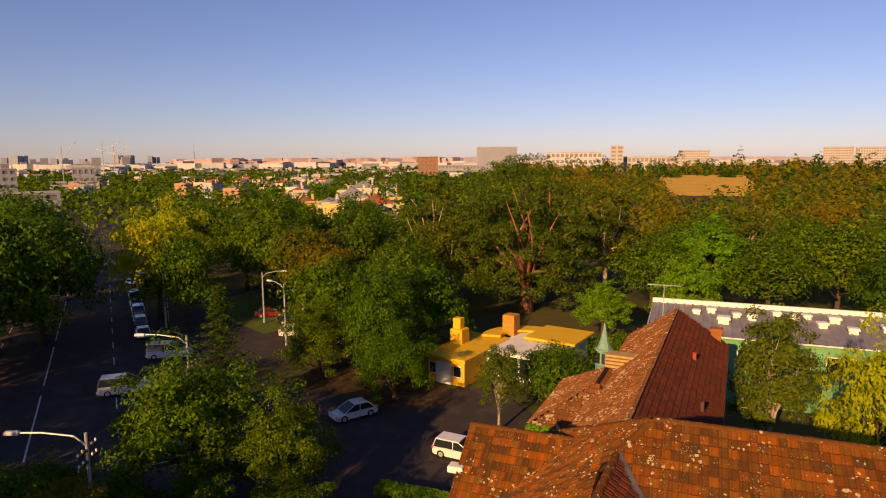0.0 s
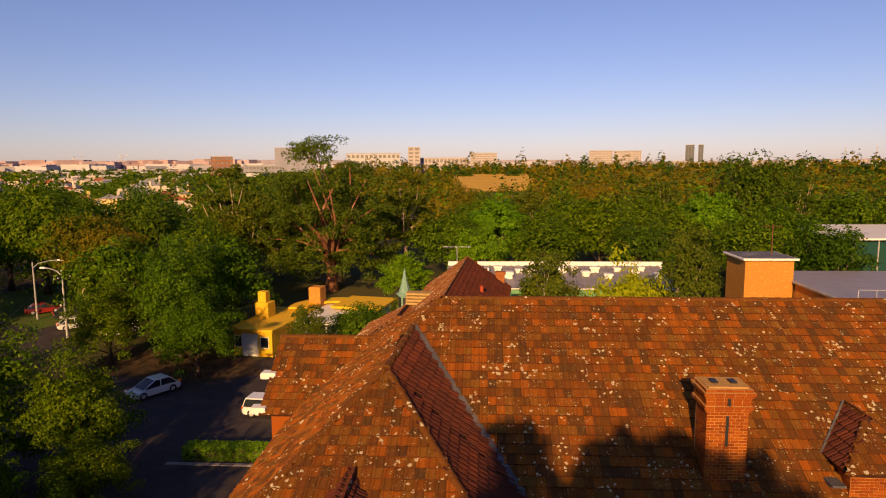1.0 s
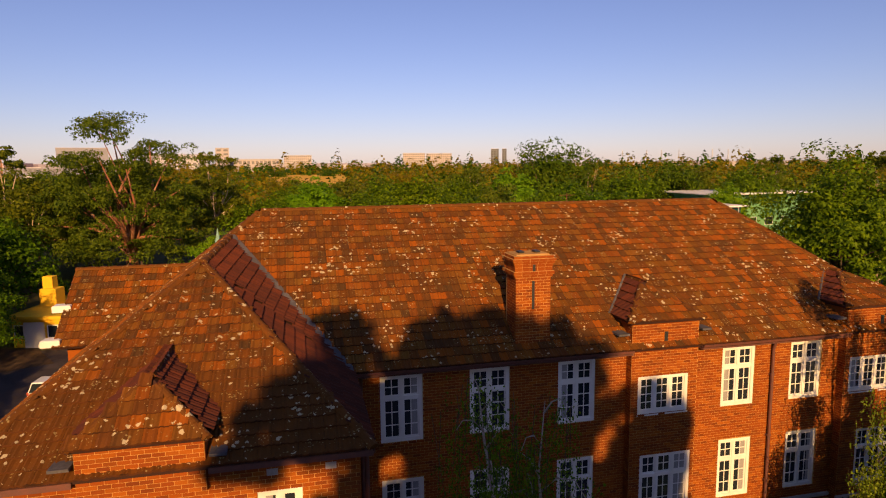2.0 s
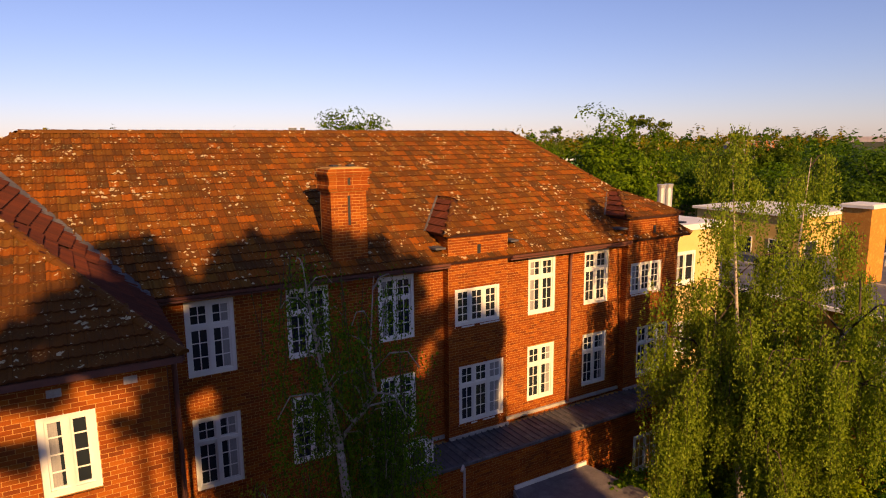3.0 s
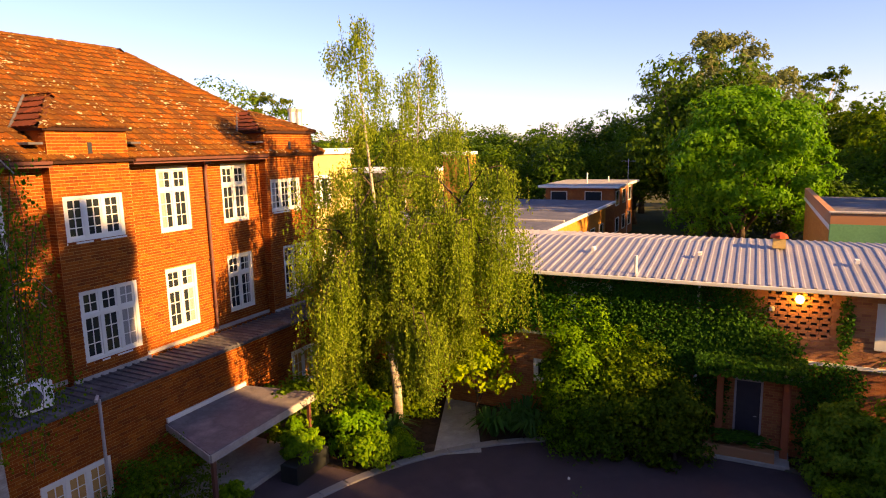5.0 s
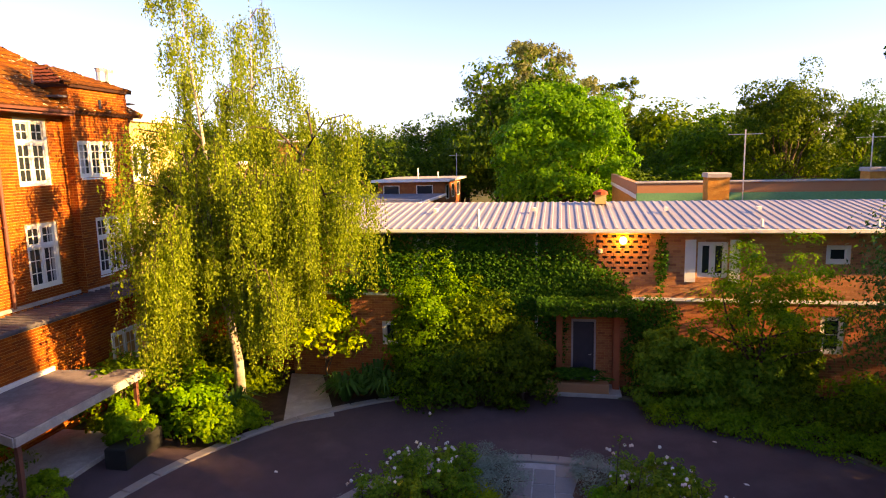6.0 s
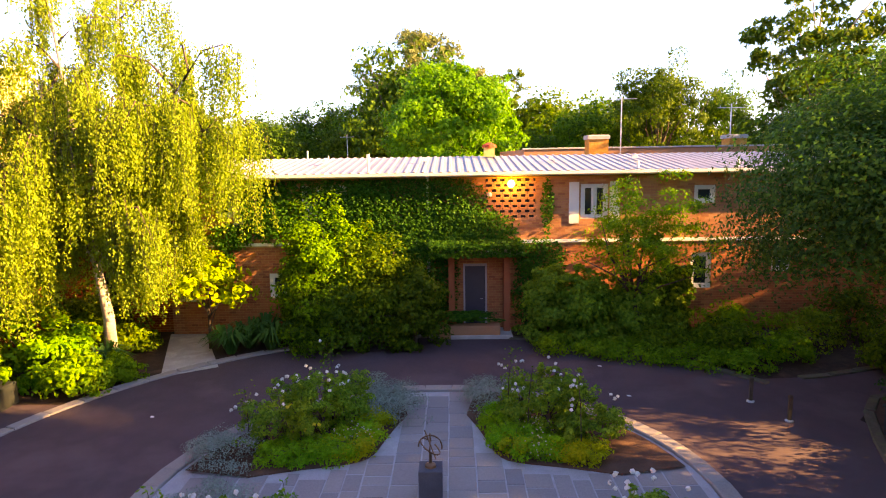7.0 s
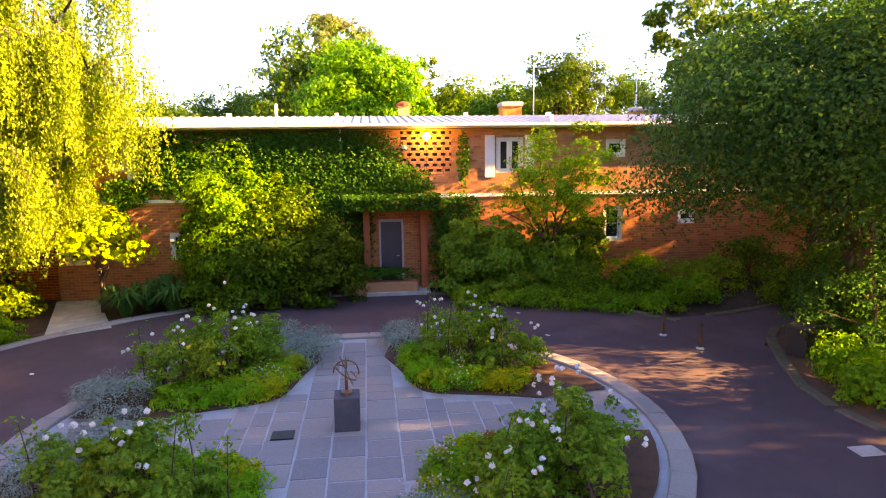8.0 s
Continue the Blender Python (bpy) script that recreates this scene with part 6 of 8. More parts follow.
# Unseen thin-trunked gums added so only their crowns shade the roof.
shade_gum = gum("gum_tree", "unseen tall gum, its small high crown placed for shadow", 613, 23.4, 2.4, 0.08, paleark_mat, 40, 120, 0.5, low=0.87, pad=0.7, fill=1.0, fork_at=0.84, limbed=0.2)
shade_gum.matrix_basis = pose(-3.7, -31.0, 0)
plant(tall_elm, 7.6, -33.0, 15.8, 22.4, 0.68, 75)
plant(shade_gum, -1.8, -31.8, 23.3, 23.4, 0.8, 140)
conifer = thing("conifer", "dark green conifer with layered drooping branches", "tree")
s, cen, nrm = Shape().tube([(0, 0, -0.1), (0, 0, 5), (0, 0, 11.6)], [0.28, 0.17, 0.02], 8), [], []
rnd = random.Random(11)
for k in range(90):
    z = 1.2 + 10.2 * k / 90
    a, l = k * 2.4, 3.2 * (1 - k / 98) ** 0.8 * rnd.uniform(0.7, 1.1)
    o = Vector((math.cos(a), math.sin(a), -0.06))
    s.tube([(0, 0, z), Vector((0, 0, z)) + o * l], [0.04, 0.01], 4, closed=False)
    for i in range(60):
        t = rnd.random() ** 0.7
        cen.append(np.array(Vector((0, 0, z)) + o * l * t) + np.array([rnd.gauss(0, 0.2), rnd.gauss(0, 0.2), rnd.gauss(0, 0.1)]))
        nrm.append(np.array([rnd.gauss(0, 0.4), rnd.gauss(0, 0.4), 1]))
part("trunk", s, bark_mat, conifer)
part("crown", leaf_mesh("crown", np.array(cen), np.array(nrm), np.full(len(cen), 0.3), leaf_dark, 12, 0.5), leaf_dark, conifer)

elm_c.matrix_basis = Matrix.Translation((-29.3, 15.4, 0)) @ Matrix.Diagonal((0.80, 0.80, 0.77, 1))
PROTO = {"elm_c": (elm_c, 12), "elm_a": (elm_a, 12), "elm_b": (elm_b, 12), "dark": (dark_a, 12), "olive": (olive, 12), "gum_a": (gum_a, 20), "gum_b": (gum_b, 14), "yellow": (yellow, 12), "bright": (bright, 12), "birch": (silver_birch, 12), "conifer": (conifer, 11.6), "ash": (ash, 14.6)}
red_gum.matrix_basis = pose(-21.8, 73.3, 0, 0, 0, 40)
elm_a.matrix_basis, elm_b.matrix_basis = pose(-47, 96, 0), pose(-30, 88, 0, 0, 0, 70)
dark_a.matrix_basis, olive.matrix_basis = pose(-70, 21, 0), pose(-52, 62, 0)
gum_a.matrix_basis, gum_b.matrix_basis = pose(-40.6, 83.8, 0), pose(-33, 74, 0)
yellow.matrix_basis, bright.matrix_basis = Matrix.Translation((-69, 52, 0)) @ Matrix.Diagonal((1.0, 1.0, 1.25, 1)), pose(0, 74, -3)
silver_birch.matrix_basis, conifer.matrix_basis = pose(5.0, 31, 0), pose(-37, 27.5, 0)
TREES = [
    # street side and car park
    ("elm_c", -33.5, 9.5, 5.8, 1.0), ("elm_c", -25.5, 11.5, 5.6, 1.1), ("elm_c", -23.8, 17.0, 9.0, 0.95), ("elm_c", -20.5, 13.0, 5.6, 1.0), ("elm_c", -28.5, 9.0, 6.0, 1.1), ("dark", -14, 570, 12, 1.5), ("dark", 30, 575, 12, 1.5),
    ("elm_c", -22.5, 6.5, 6.2, 1.0), ("olive", -27.5, 5.0, 6.6, 1.0), ("elm_c", -18.5, 8.5, 4.8, 1.0), ("elm_b", -33, 6, 6.0, 1.0),
    ("elm_c", -28.5, 40.0, 13.2, 0.85), ("elm_c", -24.5, 35, 8.6, 0.9), ("elm_b", -61.7, 49.4, 12, 0.8), ("elm_a", -62.6, 69.6, 15, 0.9), ("elm_b", -54, 64, 12, 1.0), ("dark", -47, 70, 13, 0.9), ("elm_a", -35, 60, 11, 0.9), ("elm_b", -22, 80, 13, 0.8), ("elm_b", -38, 47, 10.5, 1.0), ("dark", -27, 39, 7.5, 0.9), ("olive", -43, 54, 11, 1.0), ("elm_c", -34.5, 38.5, 9.5, 0.9), ("dark", -30.5, 45, 10, 0.85), ("elm_b", -28, 50, 10, 1.0),
    ("birch", -14, 32.5, 7.2, 1.1), ("elm_a", -10, 36.5, 5.8, 1.1), ("bright", -9.5, 61, 7, 1.2), ("elm_b", -6, 44, 5.8, 1.0),
    ("yellow", 11.1, 31, 8.8, 0.72), ("birch", 15.8, 31, 13.8, 0.78), ("elm_a", -11.5, 40.5, 5.0, 1.1),
    # avenue beyond the road
    ("elm_c", -58, 12, 14.5, 0.9), ("elm_b", -66, 27, 15.0, 0.85), ("dark", -72, 37, 16, 0.95), ("elm_a", -66, 14, 15, 1.0), ("dark", -80, 28, 16, 1.0), ("elm_a", -84, 44, 14, 1.0), ("dark", -97, 52, 14, 1.0), ("elm_b", -112, 62, 14.5, 1.0), ("elm_a", -130, 72, 15, 1.0), ("dark", -76, 22, 13, 1.0), ("elm_a", -92, 30, 13, 1.0), ("elm_b", -110, 42, 14, 1.0),
    ("elm_a", -70, 72, 12, 1.0), ("elm_b", -64, 82, 13, 1.0), ("dark", -74, 86, 14, 1.0), ("elm_b", -86, 80, 13, 1.0), ("yellow", -84, 72, 12, 1.0), ("elm_a", -58, 90, 13, 1.0), ("olive", -52, 74, 11, 0.9), ("elm_b", -96, 92, 13, 1.0), ("elm_a", -82, 102, 14, 1.0), ("dark", -66, 104, 13.5, 1.0),
    ("dark", -36, 100, 13, 1.0), ("gum_b", -46, 112, 13, 1.0), ("dark", -38, 72, 9, 1.0),
    # park side
    ("gum_a", -12, 84, 19, 0.9), ("elm_a", -5, 81, 10.0, 1.1), ("bright", 3, 86, 12.5, 1.1), ("elm_a", 10, 80, 10.3, 1.2), ("elm_b", 19, 84, 13.0, 1.0), ("elm_a", 28, 80, 11.0, 1.2), ("bright", 36, 86, 13.5, 1.1), ("elm_b", 45, 80, 11.5, 1.1), ("dark", 22, 70, 10, 0.9), ("elm_a", 36, 70, 11, 1.0), ("dark", 44, 64, 10, 0.9),
    ("gum_b", -14, 100, 14, 1.0), ("olive", -2, 108, 13, 1.0), ("gum_b", 10, 112, 13, 1.0), ("elm_a", 0, 96, 12, 1.0), ("olive", 22, 110, 14, 1.0), ("elm_b", 16, 98, 12.5, 1.0), ("gum_b", 34, 108, 15, 1.0), ("elm_a", 30, 98, 12, 1.0), ("olive", 46, 112, 14, 1.0), ("dark", 50, 103, 18.2, 0.85), ("gum_a", 62, 108, 17, 0.8), ("elm_b", 62, 92, 13, 1.0), ("dark", 74, 96, 14, 1.0), ("gum_b", 84, 104, 15, 1.0), ("gum_a", 92, 90, 18, 0.8), ("elm_a", 80, 82, 13, 1.0), ("bright", 68, 72, 11, 0.9), ("dark", 92, 72, 12, 1.0), ("dark", 100, 60, 11.5, 1.0), ("elm_a", 110, 74, 11, 1.0),
    # behind the wing and the flat roofs
    ("elm_c", 49, 31, 18.4, 0.95), ("gum_a", 56, 33, 17.4, 0.8), ("dark", 60, 40, 11, 1.0), ("ash", 74, 29, 14, 1.0), ("elm_a", 96, 12, 11.5, 1.0), ("dark", 92, 2, 12.5, 1.0), ("dark", 100, 22, 11.5, 1.0), ("gum_b", 106, 4, 13, 1.0), ("elm_b", 88, -3, 12.5, 1.0), ("dark", 84, 8, 11, 1.0), ("elm_a", 108, 30, 11, 1.0), ("dark", 78, 44, 9.5, 1.0), ("dark", 90, 50, 10, 1.0),
    ("dark", 58, -15, 6, 1.2), ("dark", 58, -22, 6.5, 1.2), ("elm_b", 60, -27, 7, 1.1), ("dark", 74, -11, 17, 0.8), ("gum_a", 96, -24, 20, 0.9), ("elm_b", 78, -28, 13, 1.0), ("ash", 62, -42, 13, 0.9), ("gum_a", 44, -41, 21, 0.85), ("elm_b", 48, -50, 14, 1.0), ("dark", 70, -36, 12, 1.0), ("gum_b", 84, -40, 14, 1.0), ("elm_a", 66, -30, 11, 1.0), ("ash", 40, -48, 15, 1.0),
    ("dark", 73, 4, 9, 1.1), ("dark", 76, -4, 9.5, 1.1), ("elm_b", 74, 12, 9, 1.1), ("dark", 68, 18, 9, 1.2), ("dark", 80, -8, 10, 1.1), ("dark", 84, -16, 10, 1.1), ("dark", 78, -20, 10, 1.1), ("dark", 70, -18, 9, 1.1), ("dark", 68, -25, 7.5, 1.1), ("dark", 63, -13, 8, 0.9), ("dark", 52, -31, 5.5, 1.1), ("elm_b", 46, -37, 7, 1.1), ("ash", 43, -38, 9, 1.1), ("dark", 62, 20, 9, 1.2), ("dark", 84, 20, 11, 1.2), ("dark", 92, 30, 11, 1.2), ("elm_b", 70, 26, 10, 1.1), ("dark", 36, -44, 9, 1.1),
    # south of the court, and south-west by the road: mostly unseen, added for shade
    ("dark", -40, -9, 16, 0.9), ("elm_a", -50, -5, 16, 0.9), ("elm_b", -60, 0, 15, 0.9), ("dark", -24, -13, 13, 0.8), ("dark", 33, -38, 10, 1.0), ("bright", 28, -36, 9, 1.0),
    ("dark", -1.0, -40, 19, 0.4), ("dark", 4.6, -39, 16, 0.45), ("elm_a", 0.5, -46, 20, 0.5), ("elm_b", -17, -36, 13, 0.9), ("elm_a", 27, -44, 13, 0.9), ("elm_b", -28, -48, 14, 1.0), ("dark", -18, -52, 15, 1.0), ("elm_a", -8, -56, 17, 0.9), ("dark", 12, -58, 13, 1.1), ("elm_b", 20, -56, 15, 1.0), ("dark", 31, -56, 16, 1.0), ("elm_a", -30, -34, 13, 1.0), ("dark", -34, -18, 13, 1.0), ("elm_b", -30, -4, 11, 1.0), ("dark", -26, -26, 12, 1.0), ("elm_a", -38, -60, 15, 1.0), ("dark", 42, -60, 16, 1.0), ("elm_b", -10, -44, 12, 0.9),
    ("dark", 13.4, -30.6, 5.0, 0.8), ("dark", 15.6, -34.5, 10.0, 0.42), ("dark", 20.5, -34.5, 5.0, 0.9), ("elm_b", 23.5, -35.5, 7.5, 0.9), 
]
for i, (kind, x, y, h, wide) in enumerate(TREES):
    p, own = PROTO[kind]
    plant(p, x, y, h, own, wide, (i * 77) % 360)
oak = tree("courtyard_oak", "large dark spreading oak overhanging the drive", 640, 8.0, 4.9, 0.9, 520, 260, 0.098, leaf_oak, bark_mat, 0.32, 14, lumps=0.25, hollow=0.4, single=True, trunk_h=4.0, split=True)
oak.matrix_basis = pose(12.8, -26.9, 0, 0, 0, 20)
# Out-of-view oak, added only to keep the court shaded.
shade_oak = tree("spreading_oak", "unseen oak added to keep the court in shade", 641, 11.0, 4.6, 1.9, 300, 90, 0.24, leaf_dark, bark_mat, 0.34, 12, lumps=0.22, hollow=0.4, single=True, split=True)
shade_oak.matrix_basis = pose(4.6, -27.2, 0)

# far woods: many joined leaf clumps, thinning toward the city
rng = np.random.default_rng(90)


def woods(name, label, seed, count, r0, r1, a0, a1, leaf, tall, per=42, size=1.5):
    """Far treetops spread over a sector (angles from +y towards +x, in degrees)."""
    rng = np.random.default_rng(seed)
    r = np.sqrt(rng.uniform(r0 ** 2, r1 ** 2, count))
    a = np.radians(rng.uniform(a0, a1, count))
    h = tall * rng.uniform(0.5, 1.0, count) * np.where(rng.random(count) < 0.16, 1.5, 1.0)
    if r0 < 160:
        keep = (r < 290) & ((r < 180) | (h < 9)) | (np.degrees(a) < -2.6) | (np.degrees(a) > 5.0)
        r, a, h = r[keep], a[keep], h[keep]
        count = len(r)
    w = rng.uniform(2.8, 7.0, count)
    k = np.repeat(np.arange(count), per)
    e = rng.normal(size=(len(k), 3))
    e /= np.linalg.norm(e, axis=1, keepdims=True)
    lump = 1 + 0.25 * np.sin(e[:, 0] * 5 + k) * np.sin(e[:, 1] * 4 + 2 * k)
    p = np.stack([r[k] * np.sin(a[k]) + e[:, 0] * w[k] * lump, r[k] * np.cos(a[k]) + e[:, 1] * w[k] * lump, h[k] * 0.55 + e[:, 2] * h[k] * 0.45 * lump], 1)
    s = size * rng.uniform(0.6, 1.4, len(k)) * (0.7 + r[k] / 900)
    tagged(part(name, leaf_mesh(name, p, e + rng.normal(size=e.shape) * 0.35 + np.array([0, 0, 0.4]), s, leaf, seed, 0.8, single=True), leaf), label, "trees", kind="stuff")


woods("far_woods", "far belt of mixed green park trees", 91, 620, 115, 400, -42, 62, leaf_elm, 11.0, 80, 1.3)
woods("far_native_woods", "far olive-brown native park trees", 92, 820, 120, 520, -14, 62, leaf_brown, 12.0, 80, 1.3)
woods("far_gum_woods", "far olive gums of the park", 96, 420, 120, 520, -30, 62, leaf_gum, 12.5, 80, 1.3)
woods("far_dark_woods", "far dark park trees", 97, 130, 130, 520, -42, 62, leaf_dark, 12.0, 80, 1.3)
woods("park_ridge_trees", "tree line on the rise behind the dry field", 98, 420, 600, 900, -14, 64, leaf_brown, 21.0, 50, 2.2)
woods("park_ridge_gums", "dark gums on the rise behind the dry field", 99, 420, 580, 900, -14, 64, leaf_dark, 20.0, 50, 2.2)
woods("far_suburb_trees", "distant street trees among houses", 93, 2100, 170, 950, -75, -12, leaf_elm, 10.5, 34, 1.8)
woods("far_ridge_trees", "distant trees toward the horizon", 94, 1300, 560, 1900, -70, 64, leaf_dark, 8.5, 24, 2.4)
woods("east_woods", "wooded ground beyond the flat roofs", 95, 380, 112, 420, 62, 135, leaf_dark, 12.5, 70, 1.5)


# ribbed brown building standing above the far trees
ribbed = thing("ribbed_building", "round brown building with pale curved roof ribs above far trees", "building", at=(196, 111, 0))
part("wall", Shape().lathe([(8.6, 0), (8.6, 8.4), (8.0, 8.6)], sides=20), flat_brick_mat, ribbed)
part("roof", Shape().lathe([(9.6, 8.4), (8.7, 10.2), (7.8, 12.2), (7.2, 12.8), (0.1, 12.9)], sides=20), flat_brick_mat, ribbed, "brown flared roof")
for q in range(20):
    m = Matrix.Rotation(2 * math.pi * q / 20, 3, "Z")
    part("rib", Shape().tube([m @ Vector(p) for p in ((8.9, 0, 5.5), (9.8, 0, 8.4), (8.9, 0, 10.2), (8.0, 0, 12.2), (7.3, 0, 13.0))], 0.34, 5), concrete_mat, ribbed)

# ---- roads and paving beyond the college ----
road = Shape()
RD = Vector((-0.76, 0.65, 0)).normalized()
RN = Vector((0.65, 0.76, 0)).normalized()
RO = Vector((-52, 24, 0))
a, b = RO - RD * 60, RO + RD * 420
road.poly(a - RN * 13 + Vector((0, 0, 0.01)), a + RN * 9 + Vector((0, 0, 0.01)), b + RN * 9 + Vector((0, 0, 0.01)), b - RN * 13 + Vector((0, 0, 0.01)))
solo("road", road, asphalt_mat, "wide dark asphalt road in long tree shadows", "road", kind="structure")
park = Shape().poly((-46, 22, 0.016), (-38, 14, 0.016), (-20, 12, 0.016), (-9, 14, 0.016), (-9, 33, 0.016), (-17, 42, 0.016), (-26, 38, 0.016), (-44, 30, 0.016))
solo("forecourt", park, asphalt_mat, "dark asphalt forecourt with parked cars", "car park", kind="structure")
side = Shape().poly((-75, 52, 0.016), (-46, 36, 0.016), (-40, 41, 0.016), (-62, 92, 0.016), (-72, 92, 0.016))
side.poly((-48, 118, 0.016), (-38, 104, 0.016), (-22, 120, 0.016), (-34, 134, 0.016))
solo("side_street", side, asphalt_mat, "asphalt side street and car park under trees", "road", kind="structure")
dirt = Shape().poly((-37, 36, 0.03), (-24, 33.5, 0.03), (-19, 36, 0.03), (-22, 41, 0.03), (-36, 44, 0.03))
solo("verge", dirt, dirt_mat, "bare brown earth verge under the trees", "verge", kind="structure")
lawn = Shape().poly((-70, 60, 0.03), (-50, 50, 0.03), (-44, 70, 0.03), (-66, 96, 0.03))
solo("verge_grass", lawn, lawn_mat, "worn green verge between the streets", "grass", kind="structure")
field = Shape()
field.extrude([(-24, 400, -0.2), (-24, 400, 0.0), (-24, 600, 8.0), (-24, 600, -0.2)], (68, 0, 0))
solo("dry_field", field, gold_grass_mat, "golden dry grass field in the park", "field", kind="structure")


def dash(s, p, d, n, length, width, z=0.02):
    p, d, n = Vector((*p[:2], z)), d.normalized(), n.normalized()
    s.poly(p - n * width / 2, p + n * width / 2, p + d * length + n * width / 2, p + d * length - n * width / 2)


lines = Shape()
for k in range(26):
    dash(lines, RO + RD * (-20 + k * 9) - RN * 2, RD, RN, 9.05 if k % 2 else 6, 0.14)
    if k < 16:
        dash(lines, RO + RD * (-10 + k * 7) + RN * 4.2, RD, RN, 3, 0.12)
        dash(lines, RO + RD * (-10 + k * 7) - RN * 7.5, RD, RN, 3, 0.12)
for k in range(9):
    dash(lines, RO + RD * (-16 + k * 2.6) + RN * 5.2, RN, RD, 3.4, 0.13)
tagged(part("road_markings", lines, line_mat), "worn white lane lines on the asphalt", "road marking", kind="stuff")
# clipped hedge and kerb by the forecourt
hedge = thing("clipped_hedge", "low clipped green hedge along the forecourt kerb", "hedge", at=(-14.2, 20.3, 0))
rng = np.random.default_rng(33)
n = 4200
p = np.stack([rng.uniform(-4.4, 4.4, n), rng.uniform(-0.6, 0.6, n), rng.uniform(0.0, 0.9, n)], 1)
face = rng.random(n)
p[:, 2] = np.where(face < 0.45, 0.9 - rng.random(n) * 0.08, p[:, 2])
p[:, 1] = np.where(face > 0.6, -0.6 + rng.random(n) * 0.1, p[:, 1])
part("foliage", leaf_mesh("foliage", p, rng.normal(size=(n, 3)) * 0.4 + np.array([0, -0.4, 1]), np.full(n, 0.16), leaf_bright, 34, 0.7), leaf_bright, hedge)
part("stem", Shape().box(-4.3, -0.5, 0, 4.3, 0.5, 0.75), bark_mat, hedge)
edge = thing("forecourt_kerb", "pale stone kerb beside the clipped hedge", "kerb", kind="structure")
for k in range(12):
    o = part("kerb_stone", stone_mesh, kerb_mat, edge)
    o.location = (-19.0 + k * 0.86, 19.3, 0.02)


# ---- vehicles, lamps and signs ----
def car(x, y, turn, paint, kind="car", label="", z=0.02):
    """A parked car: body with wheel arches, glasshouse, wheels, lights, bumpers."""
    L, W, H = (4.0, 1.64, 1.34) if kind == "car" else (4.0, 1.66, 1.42) if kind == "estate" else (4.7, 1.75, 1.75)
    root = thing(kind if kind == "car" else "estate_car" if kind == "estate" else "van", label, "car" if kind != "van" else "van", "parked vehicles", at=(x, y, z), turn=turn)
    h = H * 0.56
    body = [(-L / 2 + 0.02, 0.3), (-L / 2, 0.5), (-L / 2 + 0.05, 0.66), (-L / 2 + 0.18, h - 0.02), (-L * 0.2, h + 0.03), (L * 0.22, h), (L * 0.36, h - 0.06), (L / 2 - 0.22, h - 0.15), (L / 2 - 0.05, 0.6), (L / 2, 0.45), (L / 2 - 0.02, 0.3), (L / 2 - 0.2, 0.22), (-L / 2 + 0.2, 0.22)]
    s = Shape()
    n0 = len(body)
    for w, k in ((-W / 2, 0.0), (-W / 2 + 0.13, 0.0), (W / 2 - 0.13, 0.0), (W / 2, 0.0)):
        inset = 0.93 if abs(w) > W / 2 - 0.01 else 1.0
        s.v += [(px * inset, w, 0.25 + (pz - 0.25) * (0.97 if inset < 1 else 1.0)) for px, pz in body]
    for r in range(3):
        for i in range(n0):
            j = (i + 1) % n0
            s.f.append((r * n0 + i, r * n0 + j, (r + 1) * n0 + j, (r + 1) * n0 + i))
    s.f += [tuple(range(n0)), tuple(range(4 * n0 - 1, 3 * n0 - 1, -1))]
    part("body", s, paint, root, smooth=False)
    back = -L / 2 + (0.35 if kind == "car" else 0.12)
    cab = [(back, h), (back + (0.62 if kind == "car" else 0.2), H - 0.06), (0.16, H - 0.05), (L * 0.29, h)]
    g = Shape()
    for w, k in ((-W / 2 + 0.08, 1), (W / 2 - 0.08, 1)):
        g.v += [(px, w * (0.86 if pz > h else 1.0), pz) for px, pz in cab]
    g.f += [(0, 1, 2, 3), (7, 6, 5, 4), (0, 4, 5, 1), (1, 5, 6, 2), (2, 6, 7, 3)]
    part("glasshouse", g, glass_mat, root, "dark car windows")
    t, pillars = Shape(), []
    t.bevelled(cab[1][0] - 0.02, -W * 0.43 + 0.06, H - 0.07, cab[2][0] + 0.02, W * 0.43 - 0.06, H, 0.03)
    for w in (-1, 1):
        for p, q in zip(cab, cab[1:]):
            pillars.append([(p[0], w * (W / 2 - 0.08) * (0.87 if p[1] > h else 1.0), p[1]), (q[0], w * (W / 2 - 0.08) * (0.87 if q[1] > h else 1.0), q[1])])
        pillars.append([(-0.25, w * (W / 2 - 0.08), h), (-0.3, w * (W / 2 - 0.08) * 0.87, H - 0.05)])
    part("roof", t, paint, root)
    for line in pillars:
        part("pillar", Shape().tube(line, 0.03, 5), paint, root)
    for wx in (-L * 0.3, L * 0.31):
        for w in (-1, 1):
            tyre = part("tyre", Shape().tube([(wx, w * (W / 2 - 0.2), 0.31), (wx, w * (W / 2 + 0.01), 0.31)], 0.31, 16), rubber_mat, root)
            part("rim", Shape().tube([(wx, w * (W / 2 + 0.0), 0.31), (wx, w * (W / 2 + 0.022), 0.31)], 0.19, 12), steel_mat, tyre)
    for w in (-1, 1):
        part("headlight", Shape().bevelled(L / 2 - 0.14, w * W * 0.36 - 0.16, 0.6, L / 2 - 0.015, w * W * 0.36 + 0.16, 0.72, 0.02), white_mat, root)
        part("tail_light", Shape().bevelled(-L / 2 + 0.01, w * W * 0.4 - 0.1, 0.62, -L / 2 + 0.14, w * W * 0.4 + 0.1, 0.82, 0.02), red_mat, root)
    return root


